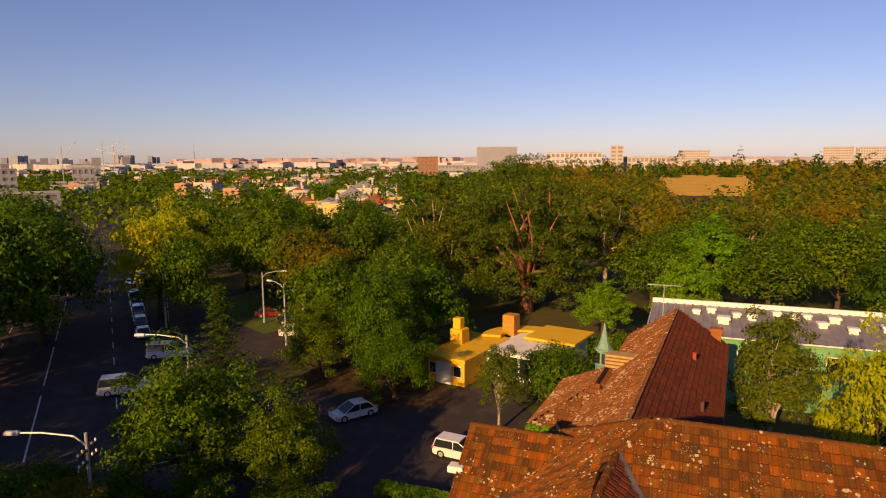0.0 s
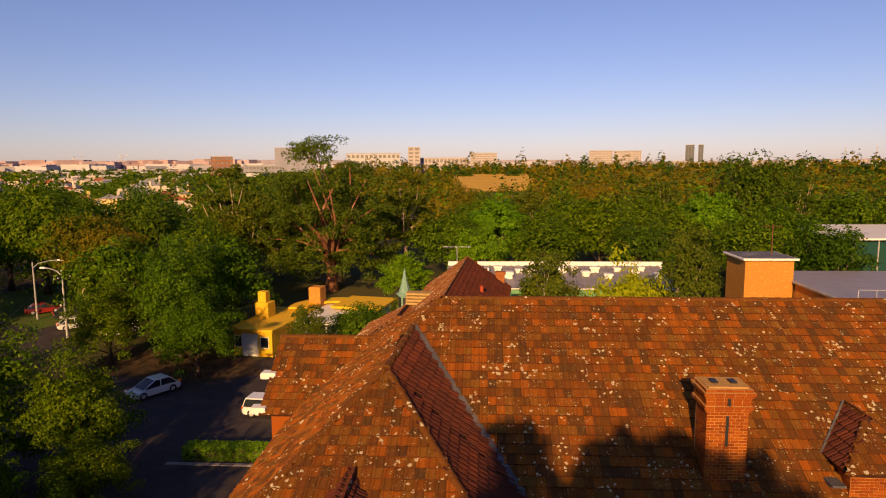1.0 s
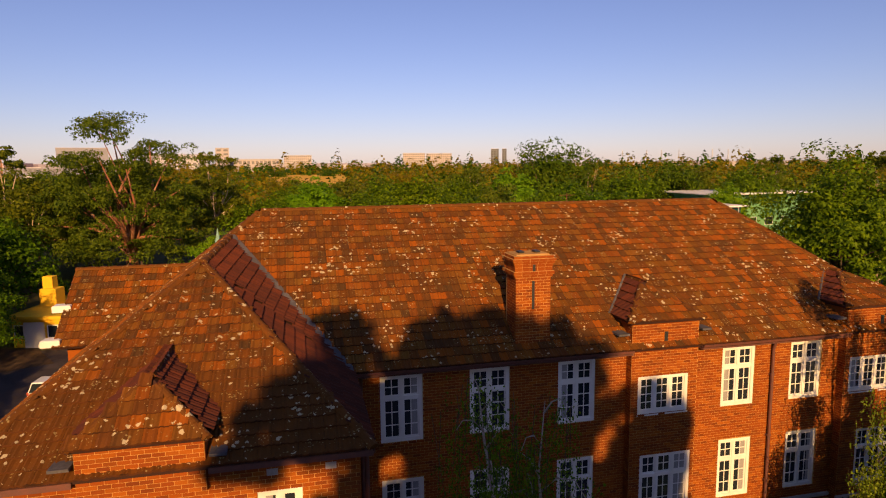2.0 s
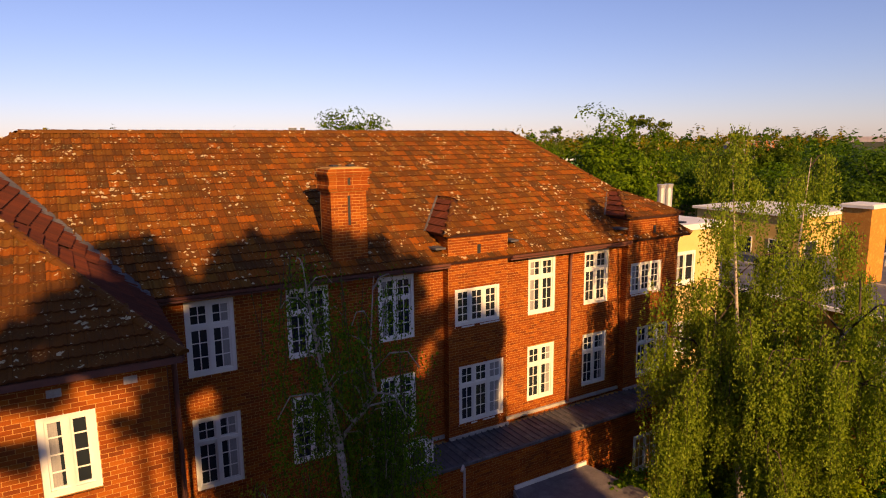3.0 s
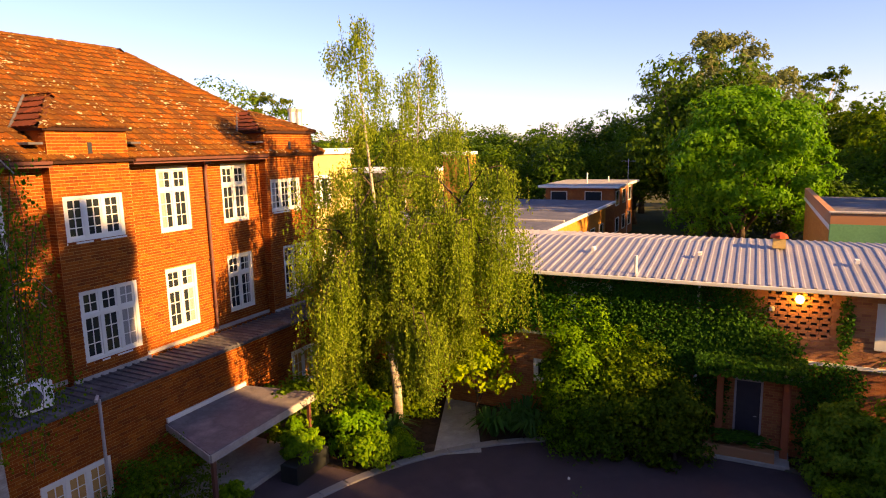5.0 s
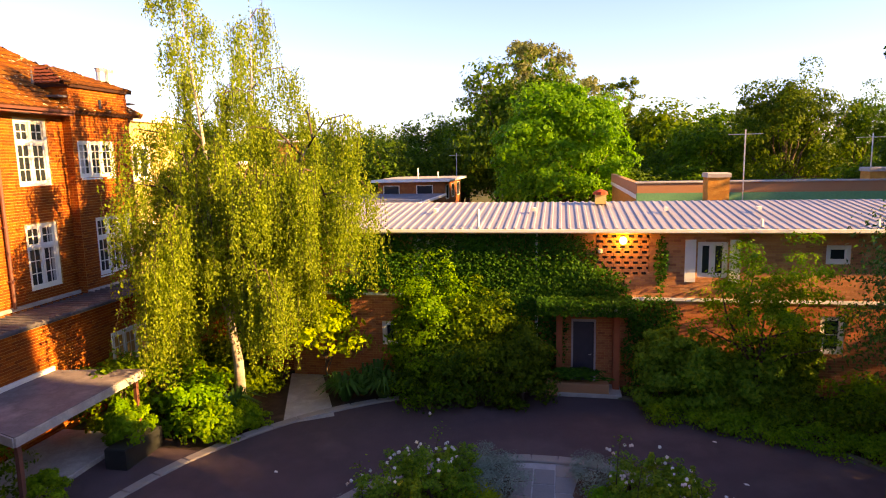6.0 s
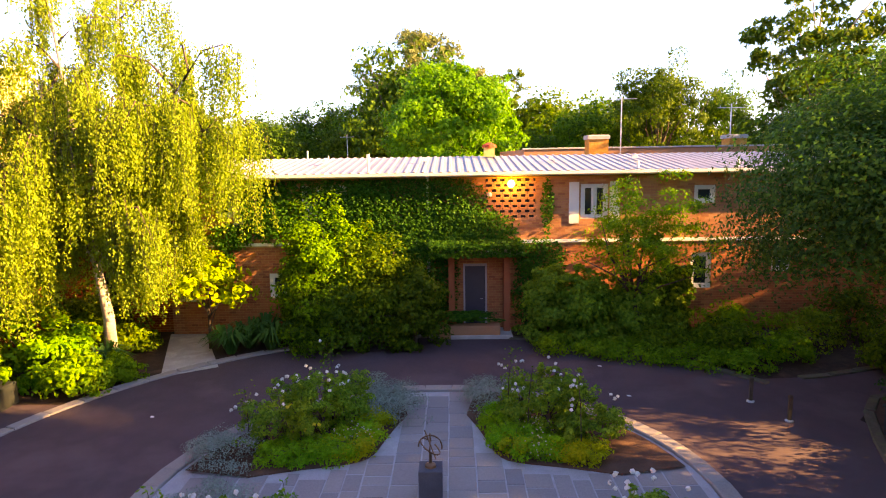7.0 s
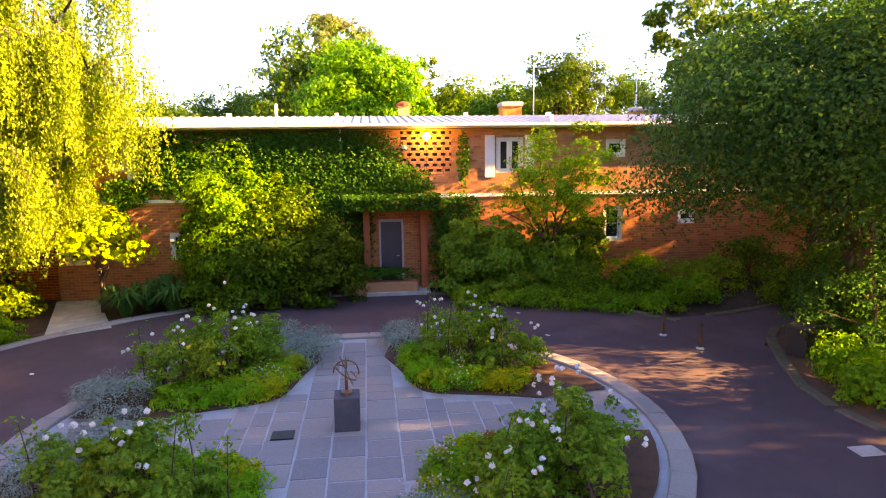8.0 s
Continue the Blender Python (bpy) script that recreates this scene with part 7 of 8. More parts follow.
def paint(name, c):
    m = material(name, [c, tuple(v * 0.92 for v in c)], 0.25, scale=2, bump=0, grit=0.05)
    m.node_tree.nodes["Principled BSDF"].inputs["Coat Weight"].default_value = 0.6
    return m


white_car, silver_car, dark_car, red_car = paint("white_car_paint", (0.78, 0.77, 0.74)), paint("silver_car_paint", (0.42, 0.42, 0.43)), paint("dark_car_paint", (0.03, 0.035, 0.04)), paint("red_car_paint", (0.28, 0.02, 0.02))
car(-26.4, 31.0, 236, white_car, "car", "white sedan parked on the dark forecourt")
car(-15.4, 27.2, -6, white_car, "estate", "white estate car parked beside the college")
car(-54.0, 38.5, 30, white_car, "van", "white van driving along the wide road")
car(-49.5, 28.5, 40, white_car, "van", "pale utility van at the junction")
car(-60.0, 12.5, 140, white_car, "car", "white car parked on the far side of the road")
for k in range(8):
    p = RO + RD * (22 + k * 6.3) + RN * 7.6
    car(p.x, p.y, 139.5, (white_car, silver_car, dark_car)[(k * 2) % 3], ("car", "estate", "van")[k % 3], "car parked in a row at the kerb")
for x, y, t, c, l in ((-46, 51, 40, white_car, "white car parked under trees by the side street"), (-42, 53, 35, silver_car, "silver car parked under trees by the side street"), (-50, 56, 40, dark_car, "dark car parked in tree shade"), (-55, 58, 40, red_car, "dark red car parked on the verge"), (-38, 112, 20, white_car, "white car in the far car park"), (-35, 115, 20, white_car, "white car in the far car park"), (-32, 118, 20, silver_car, "silver car in the far car park"), (-39.5, 48.5, 60, white_car, "white car nosed in under the trees"), (-40, 119, 20, dark_car, "dark car in the far car park")):
    car(x, y, t, c, "car", l)
bus = thing("bus", "dark bus on the far stretch of road", "bus", at=(-116, 76, 0), turn=45)
part("body", Shape().bevelled(-5.5, -1.25, 0.4, 5.5, 1.25, 3.1, 0.15), dark_car, bus)
part("window_band", Shape().box(-5.2, -1.27, 1.5, 5.2, 1.27, 2.5), glass_mat, bus)
for wx in (-3.4, 3.4):
    for w in (-1, 1):
        part("wheel", Shape().tube([(wx, w * 1.0, 0.5), (wx, w * 1.28, 0.5)], 0.5, 14), rubber_mat, bus)


def street_lamp(x, y, h, turn, arms=1, cross=0, reach=2.6, label="tall grey street lamp on a curved arm"):
    root = thing("street_lamp", label, "street lamp", "street lamps", at=(x, y, 0), turn=turn)
    part("pole", Shape().tube([(0, 0, 0), (0, 0, h * 0.5), (0, 0, h)], [0.13, 0.1, 0.08], 8), steel_mat, root)
    for s in (1, -1)[:arms]:
        part("arm", Shape().tube([(0, 0, h - 0.7), (s * 0.6, 0, h - 0.15), (s * reach * 0.6, 0, h + 0.1), (s * reach, 0, h + 0.15)], 0.05, 6), steel_mat, root)
        part("lantern", Shape().bevelled(s * reach - 0.35, -0.13, h + 0.06, s * reach + 0.35, 0.13, h + 0.24, 0.05), white_mat, root)
    for k in range(cross):
        part("crossarm", Shape().box(-0.06, -1.1, h - 1.0 - k * 0.6, 0.06, 1.1, h - 0.86 - k * 0.6), bark_mat, root)
        for q in (-0.95, -0.5, 0.5, 0.95):
            part("insulator", Shape().lathe([(0.04, h - 0.86 - k * 0.6), (0.06, h - 0.8 - k * 0.6), (0.03, h - 0.7 - k * 0.6)], 0.0, q, 8), white_mat, root)
    return root


street_lamp(-29.0, 8.1, 7.8, 206, 1, 2, 3.6, label="street lamp with cross-armed power pole beside the road")
street_lamp(-44.4, 46.9, 7.4, 165, 1, 1, label="street lamp with cross-armed power pole beside the road")
street_lamp(-64.2, 48.3, 7.4, 40, 2, 0, label="double-armed street lamp at the junction")
street_lamp(-35.6, 22.2, 8.6, 206, 1, 0, 3.4)
street_lamp(-53.4, 54.7, 7.0, 20, 1, 0, 3.0)
street_lamp(-39, 104, 9.5, 30, 1, 0)
sign = thing("road_sign", "white road sign board on a post at the junction", "sign", at=(-66.5, 51, 0), turn=-50)
part("post", Shape().tube([(0, 0, 0), (0, 0, 3.2)], 0.05, 6), steel_mat, sign)
part("board", Shape().box(-0.5, -0.03, 2.0, 0.5, 0.03, 3.3), white_mat, sign)
part("marking", Shape().box(-0.35, -0.045, 2.5, 0.35, -0.032, 2.62).box(-0.35, -0.045, 2.8, 0.35, -0.032, 2.92), red_mat, sign)
cable = Shape()
for off in (-0.9, 0.9):
    p, q = Vector((-29.0, 8.1, 6.8)), Vector((-44.4, 46.9, 6.6))
    cable.tube([p.lerp(q, k / 12) + Vector((off, off * 0.2, -1.2 * math.sin(math.pi * k / 12))) for k in range(13)], 0.015, 4)
solo("power_cable", cable, dark_mat, "thin dark power cables between the poles", "cable")

# ---- rear parts of the college ----
rear = thing("rear_wing", "long rear wing with lichened tile roof and brick chimney", "building", at=(-2.2, 12.0, 0), turn=-4)
part("wall", Shape().box(-3.3, 0.4, 0, 2.8, 21.5, 8.5), brick_mat, rear)
E1, E2, RX, RZ, Y0, Y1 = 3.1, -3.6, -0.3, 11.0, -3.0, 21.9
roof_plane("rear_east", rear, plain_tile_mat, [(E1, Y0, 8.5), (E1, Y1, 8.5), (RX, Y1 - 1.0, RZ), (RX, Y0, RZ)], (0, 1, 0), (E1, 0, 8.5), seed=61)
roof_plane("rear_west", rear, lichen_tile_mat, [(E2, Y1, 8.5), (E2, Y0, 8.5), (RX, Y0, RZ), (RX, Y1 - 1.0, RZ)], (0, -1, 0), (E2, 0, 8.5), seed=62)
roof_plane("rear_end", rear, lichen_tile_mat, [(E1, Y1, 8.5), (E2, Y1, 8.5), (RX, Y1 - 1.0, RZ)], (-1, 0, 0), (0, Y1, 8.5), seed=63)
ridge_caps(rear, (RX, Y0, RZ), (RX, Y1 - 1.0, RZ), lichen_tile_mat)
part("gutter", Shape().box(E1, Y0, 8.38, E1 + 0.1, Y1, 8.48), lead_mat, rear)
part("roof_vent_pipe", Shape().tube([(1.4, 13.2, 9.4), (1.4, 13.2, 10.2)], 0.12, 8), red_mat, rear)
part("roof_vent_pipe", Shape().tube([(2.2, 6.5, 9.0), (2.2, 6.5, 9.7)], 0.1, 8), pipe_mat, rear)
ch = thing("rear_chimney", "square orange brick chimney at the rear wing's eaves", "chimney", at=(1.6, 33.0, 0), turn=-4)
part("shaft", Shape().box(-0.34, -0.34, 6, 0.34, 0.34, 9.6), flat_brick_mat, ch)
part("cap", Shape().bevelled(-0.42, -0.42, 9.6, 0.42, 0.42, 9.82, 0.06), flat_brick_mat, ch)
low = thing("low_rear_block", "low hipped rear block with heavily lichened tiles", "building", at=(-5.2, 21.8, 0), turn=-4)
part("wall", Shape().box(-2.4, -3.6, 0, 2.4, 3.6, 7.3), orange_wall_mat, low)
q = [Vector(p) for p in ((-2.8, -4, 7.3), (2.8, -4, 7.3), (2.8, 4, 7.3), (-2.8, 4, 7.3), (0.4, -1.2, 9.3), (0.4, 1.6, 9.3))]
roof_plane("a", low, lichen_tile_mat, [q[0], q[1], q[4]], (1, 0, 0), q[0], seed=64)
roof_plane("b", low, lichen_tile_mat, [q[1], q[2], q[5], q[4]], (0, 1, 0), q[1], seed=65)
roof_plane("c", low, lichen_tile_mat, [q[2], q[3], q[5]], (-1, 0, 0), q[2], seed=66)
roof_plane("d", low, lichen_tile_mat, [q[3], q[0], q[4], q[5]], (0, -1, 0), q[3], seed=67)
for k in range(7):
    part("timber_batten", Shape().box(0.2, 1.7 + k * 0.05, 8.6 + k * 0.2, 4.0, 1.86 + k * 0.17, 8.74 + k * 0.2), material("weathered_batten", [(0.5, 0.33, 0.12), (0.38, 0.24, 0.09)], 0.85, scale=4) if k == 0 else bpy.data.materials["weathered_batten"], low)
part("window_panel", Shape().box(0.9, -3.66, 5.7, 1.5, -3.6, 6.6), white_mat, low)
rng = np.random.default_rng(44)
n = 1500
p = np.stack([rng.uniform(-8.3, -6.6, n), np.full(n, 18.0) - rng.random(n) * 0.3, rng.uniform(2.5, 7.4, n)], 1)
tagged(part("wall_creeper", leaf_mesh("wall_creeper", p, rng.normal(size=(n, 3)) * 0.5 + np.array([0, -1, 0.4]), np.full(n, 0.26), leaf_bright, 45, 0.8), leaf_bright), "green creeper on the low block's wall", "creeper", kind="stuff")
cup = thing("roof_cupola", "verdigris copper cupola with a pointed spire", "cupola", at=(-5.4, 27.6, 0))
part("drum", Shape().lathe([(0.55, 6.0), (0.55, 8.0), (0.62, 8.05), (0.45, 8.1), (0.45, 9.0)], sides=8), verdigris_mat, cup)
part("cornice", Shape().lathe([(0.46, 9.0), (0.62, 9.06), (0.6, 9.16), (0.48, 9.2)], sides=8), verdigris_mat, cup)
part("spire", Shape().lathe([(0.46, 9.2), (0.26, 9.8), (0.1, 10.5), (0.02, 10.95)], sides=8), verdigris_mat, cup)
for k in range(8):
    t = math.pi / 4 * k
    part("louvre", Shape().box(-0.1, -0.02, 8.2, 0.1, 0.02, 8.9), dark_mat, cup).matrix_basis = pose(0.44 * math.cos(t), 0.44 * math.sin(t), 0, 0, 0, math.degrees(t) + 90)
west = thing("west_block", "west block of the college with red tile roof", "building")
part("wall", Shape().box(-7.9, 5.9, 0, -3.0, 11.3, 9.15), brick_mat, west)
q = [Vector(p) for p in ((-8.2, 5.4, 9.15), (-3.0, 5.4, 9.15), (-3.0, 8.4, 11.3), (-8.2, 8.4, 11.3), (-8.2, 11.6, 9.15), (-3.0, 11.6, 9.15))]
roof_plane("s", west, tile_mat, [q[0], q[1], q[2], q[3]], (1, 0, 0), q[0], seed=71)
roof_plane("n", west, plain_tile_mat, [q[5], q[4], q[3], q[2]], (-1, 0, 0), q[5], seed=72)
ridge_caps(west, q[3], q[2], tile_mat)
part("gable", Shape().extrude([(-7.9, 5.9, 9.1), (-7.9, 11.0, 9.1), (-7.9, 8.4, 11.1)], (0.3, 0, 0)), brick_mat, west)
for y, z in ((5.6, 9.25), (6.9, 10.15)):
    part("lead_corner", Shape().bevelled(-8.55, y - 0.2, z - 0.1, -7.95, y + 0.25, z + 0.14, 0.03), white_mat, west, "white painted verge end")
# rendered stair block beside the facade
stair = thing("rendered_stair_block", "cream rendered stair block with white windows", "building")
part("wall", Shape().box(20.72, 0.6, 0, 24.6, 9.0, 9.3), cream_mat, stair)
part("parapet", Shape().bevelled(20.6, 0.45, 9.3, 24.75, 9.1, 9.55, 0.04), white_mat, stair)
for x in (21.3, 21.75):
    part("flue", Shape().tube([(x, 1.25, 9.5), (x, 1.25, 11.1), (x, 1.25, 11.25)], [0.16, 0.16, 0.2], 10), steel_mat, stair, "white metal flue pipe")
for z in (3.9, 7.0):
    casement(facing_south(21.5, 0.55, z), 1.3, 1.4, 2, 0.0, bars=(1, 2), label="white casement window in the cream stair block")
part("fire_stair", Shape().tube([(21.0, 0.3, 4.6), (22.6, -0.4, 3.6)], 0.03, 5).tube([(21.0, 0.3, 5.4), (22.6, -0.4, 4.4)], 0.03, 5), steel_mat, stair, "grey steel stair rail")
# air conditioner on the terrace
ac = thing("air_conditioner", "white air-conditioner unit on the terrace", "air conditioner", at=(8.1, -1.2, 3.45))
part("case", Shape().bevelled(-0.42, -0.18, 0.06, 0.42, 0.18, 0.72, 0.03), white_mat, ac)
part("fan_grille", Shape().tube([(-0.1, -0.185, 0.38), (-0.1, -0.2, 0.38)], 0.25, 18), lead_mat, ac)
part("foot", Shape().box(-0.35, -0.16, 0, -0.25, 0.16, 0.06).box(0.25, -0.16, 0, 0.35, 0.16, 0.06), dark_mat, ac)
vent = Shape().tube([(9.0, -2.35, 0), (9.0, -2.35, 3.6), (8.9, -2.45, 3.75), (8.75, -2.6, 3.7)], 0.04, 8)
solo("vent_pipe", vent, steel_mat, "thin pale vent pipe rising past the terrace edge", "pipe")
box_planter = thing("dark_planter_box", "dark planter box with a leafy shrub under the canopy", "planter", at=(13.5, -4.85, 0))
part("trough", Shape().bevelled(-0.75, -0.3, 0, 0.75, 0.3, 0.55, 0.03), dark_mat, box_planter)
me, _ = clump_crown(78, 0.7, 1.3, 0.4, 40, 45, 0.14, leaf_bright, "foliage")
part("foliage", me, leaf_bright, box_planter)

# ---- neighbouring buildings ----


def windows_on(root, place, rows, mat=glass_mat, depth=0.05, frame=None):
    """Simple framed windows (u0, w0, u1, w1) on a far wall."""
    for u0, w0, u1, w1 in rows:
        f = Shape()
        for a0, b0, a1, b1 in ((u0 - 0.07, w0 - 0.07, u1 + 0.07, w0), (u0 - 0.07, w1, u1 + 0.07, w1 + 0.07), (u0 - 0.07, w0, u0, w1), (u1, w0, u1 + 0.07, w1)):
            pts = [place(u, d, w) for w in (b0, b1) for u, d in ((a0, -depth), (a1, -depth), (a1, 0.02), (a0, 0.02))]
            f.add(pts, ((3, 2, 1, 0), (4, 5, 6, 7), (0, 1, 5, 4), (1, 2, 6, 5), (2, 3, 7, 6), (3, 0, 4, 7)))
        w = part("window", f, frame or white_mat, root)
        g = Shape().poly(place(u0, -0.01, w0), place(u1, -0.01, w0), place(u1, -0.01, w1), place(u0, -0.01, w1))
        part("pane", g, mat, w)


hall = thing("green_walled_hall", "long green-walled hall with pale metal roof and vents", "building")
part("wall", Shape().box(-3.2, 45.2, 0, 19.6, 53, 6.0), green_paint_mat, hall)
hr = Shape()
y = -3.6
pr = []
while y < 19.6:
    pr += [(y, 0.0), (y + 0.5, 0.0), (y + 0.58, 0.06), (y + 0.72, 0.06)]
    y += 0.8
for (x0, h0), (x1, h1) in zip(pr, pr[1:]):
    hr.poly((x0, 44.9, 6.1 + h0), (x1, 44.9, 6.1 + h1), (x1, 53.2, 7.0 + h1), (x0, 53.2, 7.0 + h0))
part("ribbed_roof", hr, material("grey_hall_sheet", [(0.25, 0.225, 0.22), (0.20, 0.18, 0.178), (0.29, 0.26, 0.255)], 0.6, scale=0.5, grain=6, bump=0.1), hall)
part("fascia", Shape().box(-3.6, 44.85, 5.98, 20.0, 44.9, 6.1).box(-3.6, 53.2, 6.6, 20.0, 53.5, 7.45).box(-3.66, 44.9, 5.65, -3.6, 53.2, 6.6), white_mat, hall)
windows_on(hall, facing_south(0, 45.2, 0), [(4 + k * 3.4, 3.6, 6.2 + k * 3.4, 5.0) for k in range(4)])
rnd = random.Random(15)
for x, y, k in ((-1.2, 48, 0.8), (0.6, 50.6, 0.6), (1.9, 51.2, 0.7), (2.9, 48.5, 0.9), (4.1, 50.4, 0.6), (5.4, 50, 0.7), (7.6, 51.6, 0.6), (8.8, 50.6, 0.8), (10.1, 51.4, 0.6), (11, 49.3, 0.7), (12.2, 50.8, 0.8), (13.2, 48.4, 0.7), (14.6, 51, 0.6), (16, 49.4, 0.8), (17.2, 51.3, 0.6), (18.3, 48.6, 0.7)):
    z = 6.1 + (y - 44.9) * 0.108
    v = thing("roof_ventilator", "white box ventilator on the metal roof", "ventilator", "ventilators on the hall", at=(x, y, z), turn=rnd.uniform(-5, 5))
    part("curb", Shape().box(-0.5 * k, -0.45 * k, -0.05, 0.5 * k, 0.45 * k, 0.45 * k), white_mat, v)
    part("hood", Shape().bevelled(-0.65 * k, -0.6 * k, 0.45 * k, 0.65 * k, 0.6 * k, 0.75 * k, 0.1 * k), white_mat, v)
mast = thing("roof_aerial", "thin metal television aerial on the hall roof", "aerial", at=(-2.4, 48, 6.3))
part("mast", Shape().tube([(0, 0, 0), (0, 0, 3.6)], 0.04, 5), steel_mat, mast)
for k in range(5):
    part("crossbar", Shape().tube([(-1.2 + k * 0.6, -0.5, 3.5), (-1.2 + k * 0.6, 0.5, 3.5)], 0.025, 4), steel_mat, mast)
part("boom", Shape().tube([(-1.5, 0, 3.5), (1.5, 0, 3.5)], 0.03, 4), steel_mat, mast)


def block(name, label, x0, y0, x1, y1, h, wall, roofm, rim=None, wins=True, z0=0.0, storey=3.2, edge=0.35, south=True):
    """A plain flat-roofed building with roof slab, rim and rows of windows."""
    root = thing(name, label, "building")
    part("wall", Shape().box(x0, y0, z0, x1, y1, h), wall, root)
    part("roof", Shape().bevelled(x0 - edge, y0 - edge, h, x1 + edge, y1 + edge, h + 0.22, 0.04), rim or white_mat, root)
    part("roof_cover", Shape().box(x0 - edge + 0.15, y0 - edge + 0.15, h + 0.2, x1 + edge - 0.15, y1 + edge - 0.15, h + 0.235), roofm, root)
    if wins:
        n, m = max(1, int((x1 - x0) / 3.0)), max(1, int((h - z0) / storey))
        if south:
            windows_on(root, facing_south(x0, y0, z0), [(k * (x1 - x0) / n + 0.6, r * storey + 1.0, k * (x1 - x0) / n + 2.1, r * storey + 2.3) for k in range(n) for r in range(m)])
        n = max(1, int((y1 - y0) / 3.0))
        windows_on(root, facing_west(x0, y1, z0), [(k * (y1 - y0) / n + 0.6, r * storey + 1.0, k * (y1 - y0) / n + 2.1, r * storey + 2.3) for k in range(n) for r in range(m)])
    return root


block("orange_stair_tower", "orange brick stair tower with a pale cap", 28.0, 51, 33, 56, 8.0, orange_wall_mat, greyroof_mat, wins=False)
block("low_brick_block", "low orange brick block with grey flat roof", 33.2, 41, 47, 57, 5.6, orange_wall_mat, sheet_mat, rim=concrete_mat)
tower_mast = thing("roof_mast", "thin aerial mast on the stair tower", "mast", at=(31.5, 53, 8.2))
part("mast", Shape().tube([(0, 0, 0), (0, 0, 3.4)], 0.06, 5), rust_mat, tower_mast)
part("crossarm", Shape().tube([(-1.0, 0, 3.2), (1.0, 0, 3.2)], 0.04, 5), rust_mat, tower_mast)
glassy = block("glass_fronted_building", "teal glass building with a white flat roof", 47.5, 66, 66, 83, 8.4, teal_glass_mat, white_mat, wins=False, edge=0.8)
for k in range(7):
    part("mullion", Shape().box(47.5 + k * 3.0, 65.9, 0, 47.65 + k * 3.0, 65.99, 8.4), steel_mat, glassy)
    part("mullion", Shape().box(47.4, 66 + k * 2.8, 0, 47.49, 66.12 + k * 2.8, 8.4), steel_mat, glassy)
block("white_roofed_building", "white-roofed low building among trees", 70, 78, 90, 92, 9.6, green_paint_mat, white_mat, edge=1.2)
rail = thing("roof_railing", "thin steel railing on the low block's roof", "railing")
for k in range(8):
    part("post", Shape().tube([(34 + k * 1.6, 41.2, 5.8), (34 + k * 1.6, 41.2, 6.8)], 0.03, 5), steel_mat, rail)
part("top_rail", Shape().tube([(34, 41.2, 6.8), (45.2, 41.2, 6.8)], 0.035, 5), steel_mat, rail)
block("orange_brick_tower", "orange brick block with a pale flat cap", 41.2, 2.2, 43.2, 3.9, 8.9, orange_wall_mat, white_mat, wins=False, edge=0.14)
grey_top = block("grey_roofed_building", "brick building with a broad grey flat roof", 35.0, -4.4, 58, 15, 4.0, orange_wall_mat, greyroof_mat, edge=0.8)
for x in (41.5, 48.5):
    part("roof_batten", Shape().bevelled(x, -5.0, 4.236, x + 0.28, 15.6, 4.36, 0.03), concrete_mat, grey_top, "pale batten across the grey roof")
part("roof_batten", Shape().bevelled(34.4, 2.6, 4.236, 41.4, 2.9, 4.36, 0.03), concrete_mat, grey_top)
block("flat_brick_house", "red-brown brick house with flat white-edged roof", 60, -4.8, 70, 1.9, 5.3, flat_brick_mat, concrete_mat, edge=0.6, storey=2.6)
for x, y, h in ((63, -1.5, 1.1), (66, -3.0, 0.6)):
    v = thing("roof_flue", "thin pale flue pipe on the flat brick house", "flue", at=(x, y, 5.5))
    part("pipe", Shape().tube([(0, 0, 0), (0, 0, h)], 0.07, 6), white_mat, v)
for x, y in ((49, 4), (53.5, 8.5)):
    v = thing("roof_cowl", "white roof cowl on legs on the flat grey roof", "vent", "cowls on the grey roof", at=(x, y, 4.23))
    for dx, dy in ((-0.5, -0.4), (0.5, -0.4), (-0.5, 0.4), (0.5, 0.4)):
        part("leg", Shape().tube([(dx, dy, 0), (dx, dy, 0.8)], 0.04, 5), steel_mat, v)
    part("hood", Shape().bevelled(-0.75, -0.6, 0.8, 0.75, 0.6, 0.95, 0.04), white_mat, v)
block("cream_blocks", "pale cream building behind trees", 46, 9, 54, 18, 7.4, warm_render_mat, white_mat, edge=0.3)
rear_brick = block("parapeted_brick_building", "orange brick building with a green and white parapet", 33.5, -38, 50, -19.8, 5.3, orange_wall_mat, greyroof_mat, edge=0.1)
part("green_band", Shape().box(33.1, -38.1, 4.7, 33.36, -19.7, 5.62), green_paint_mat, rear_brick)
part("parapet", Shape().box(33.1, -38.1, 5.624, 33.4, -19.7, 6.12).box(33.4, -20.0, 5.54, 49.9, -19.7, 6.12), orange_brick_mat, rear_brick, "orange brick parapet")
part("coping", Shape().bevelled(33.05, -38.15, 6.124, 33.45, -19.65, 6.2, 0.02), concrete_mat, rear_brick)
for x, y, z in ((29.8, -22.75, 6.72), (33.9, -31.0, 6.75)):
    c = thing("brick_chimney", "square orange brick chimney behind the metal roof", "chimney", "chimneys behind the wing", at=(x, y, 0))
    part("shaft", Shape().box(-0.5, -0.45, 0, 0.5, 0.45, z - 0.2), orange_wall_mat, c)
    part("cap", Shape().bevelled(-0.56, -0.5, z - 0.2, 0.56, 0.5, z, 0.04), concrete_mat, c)
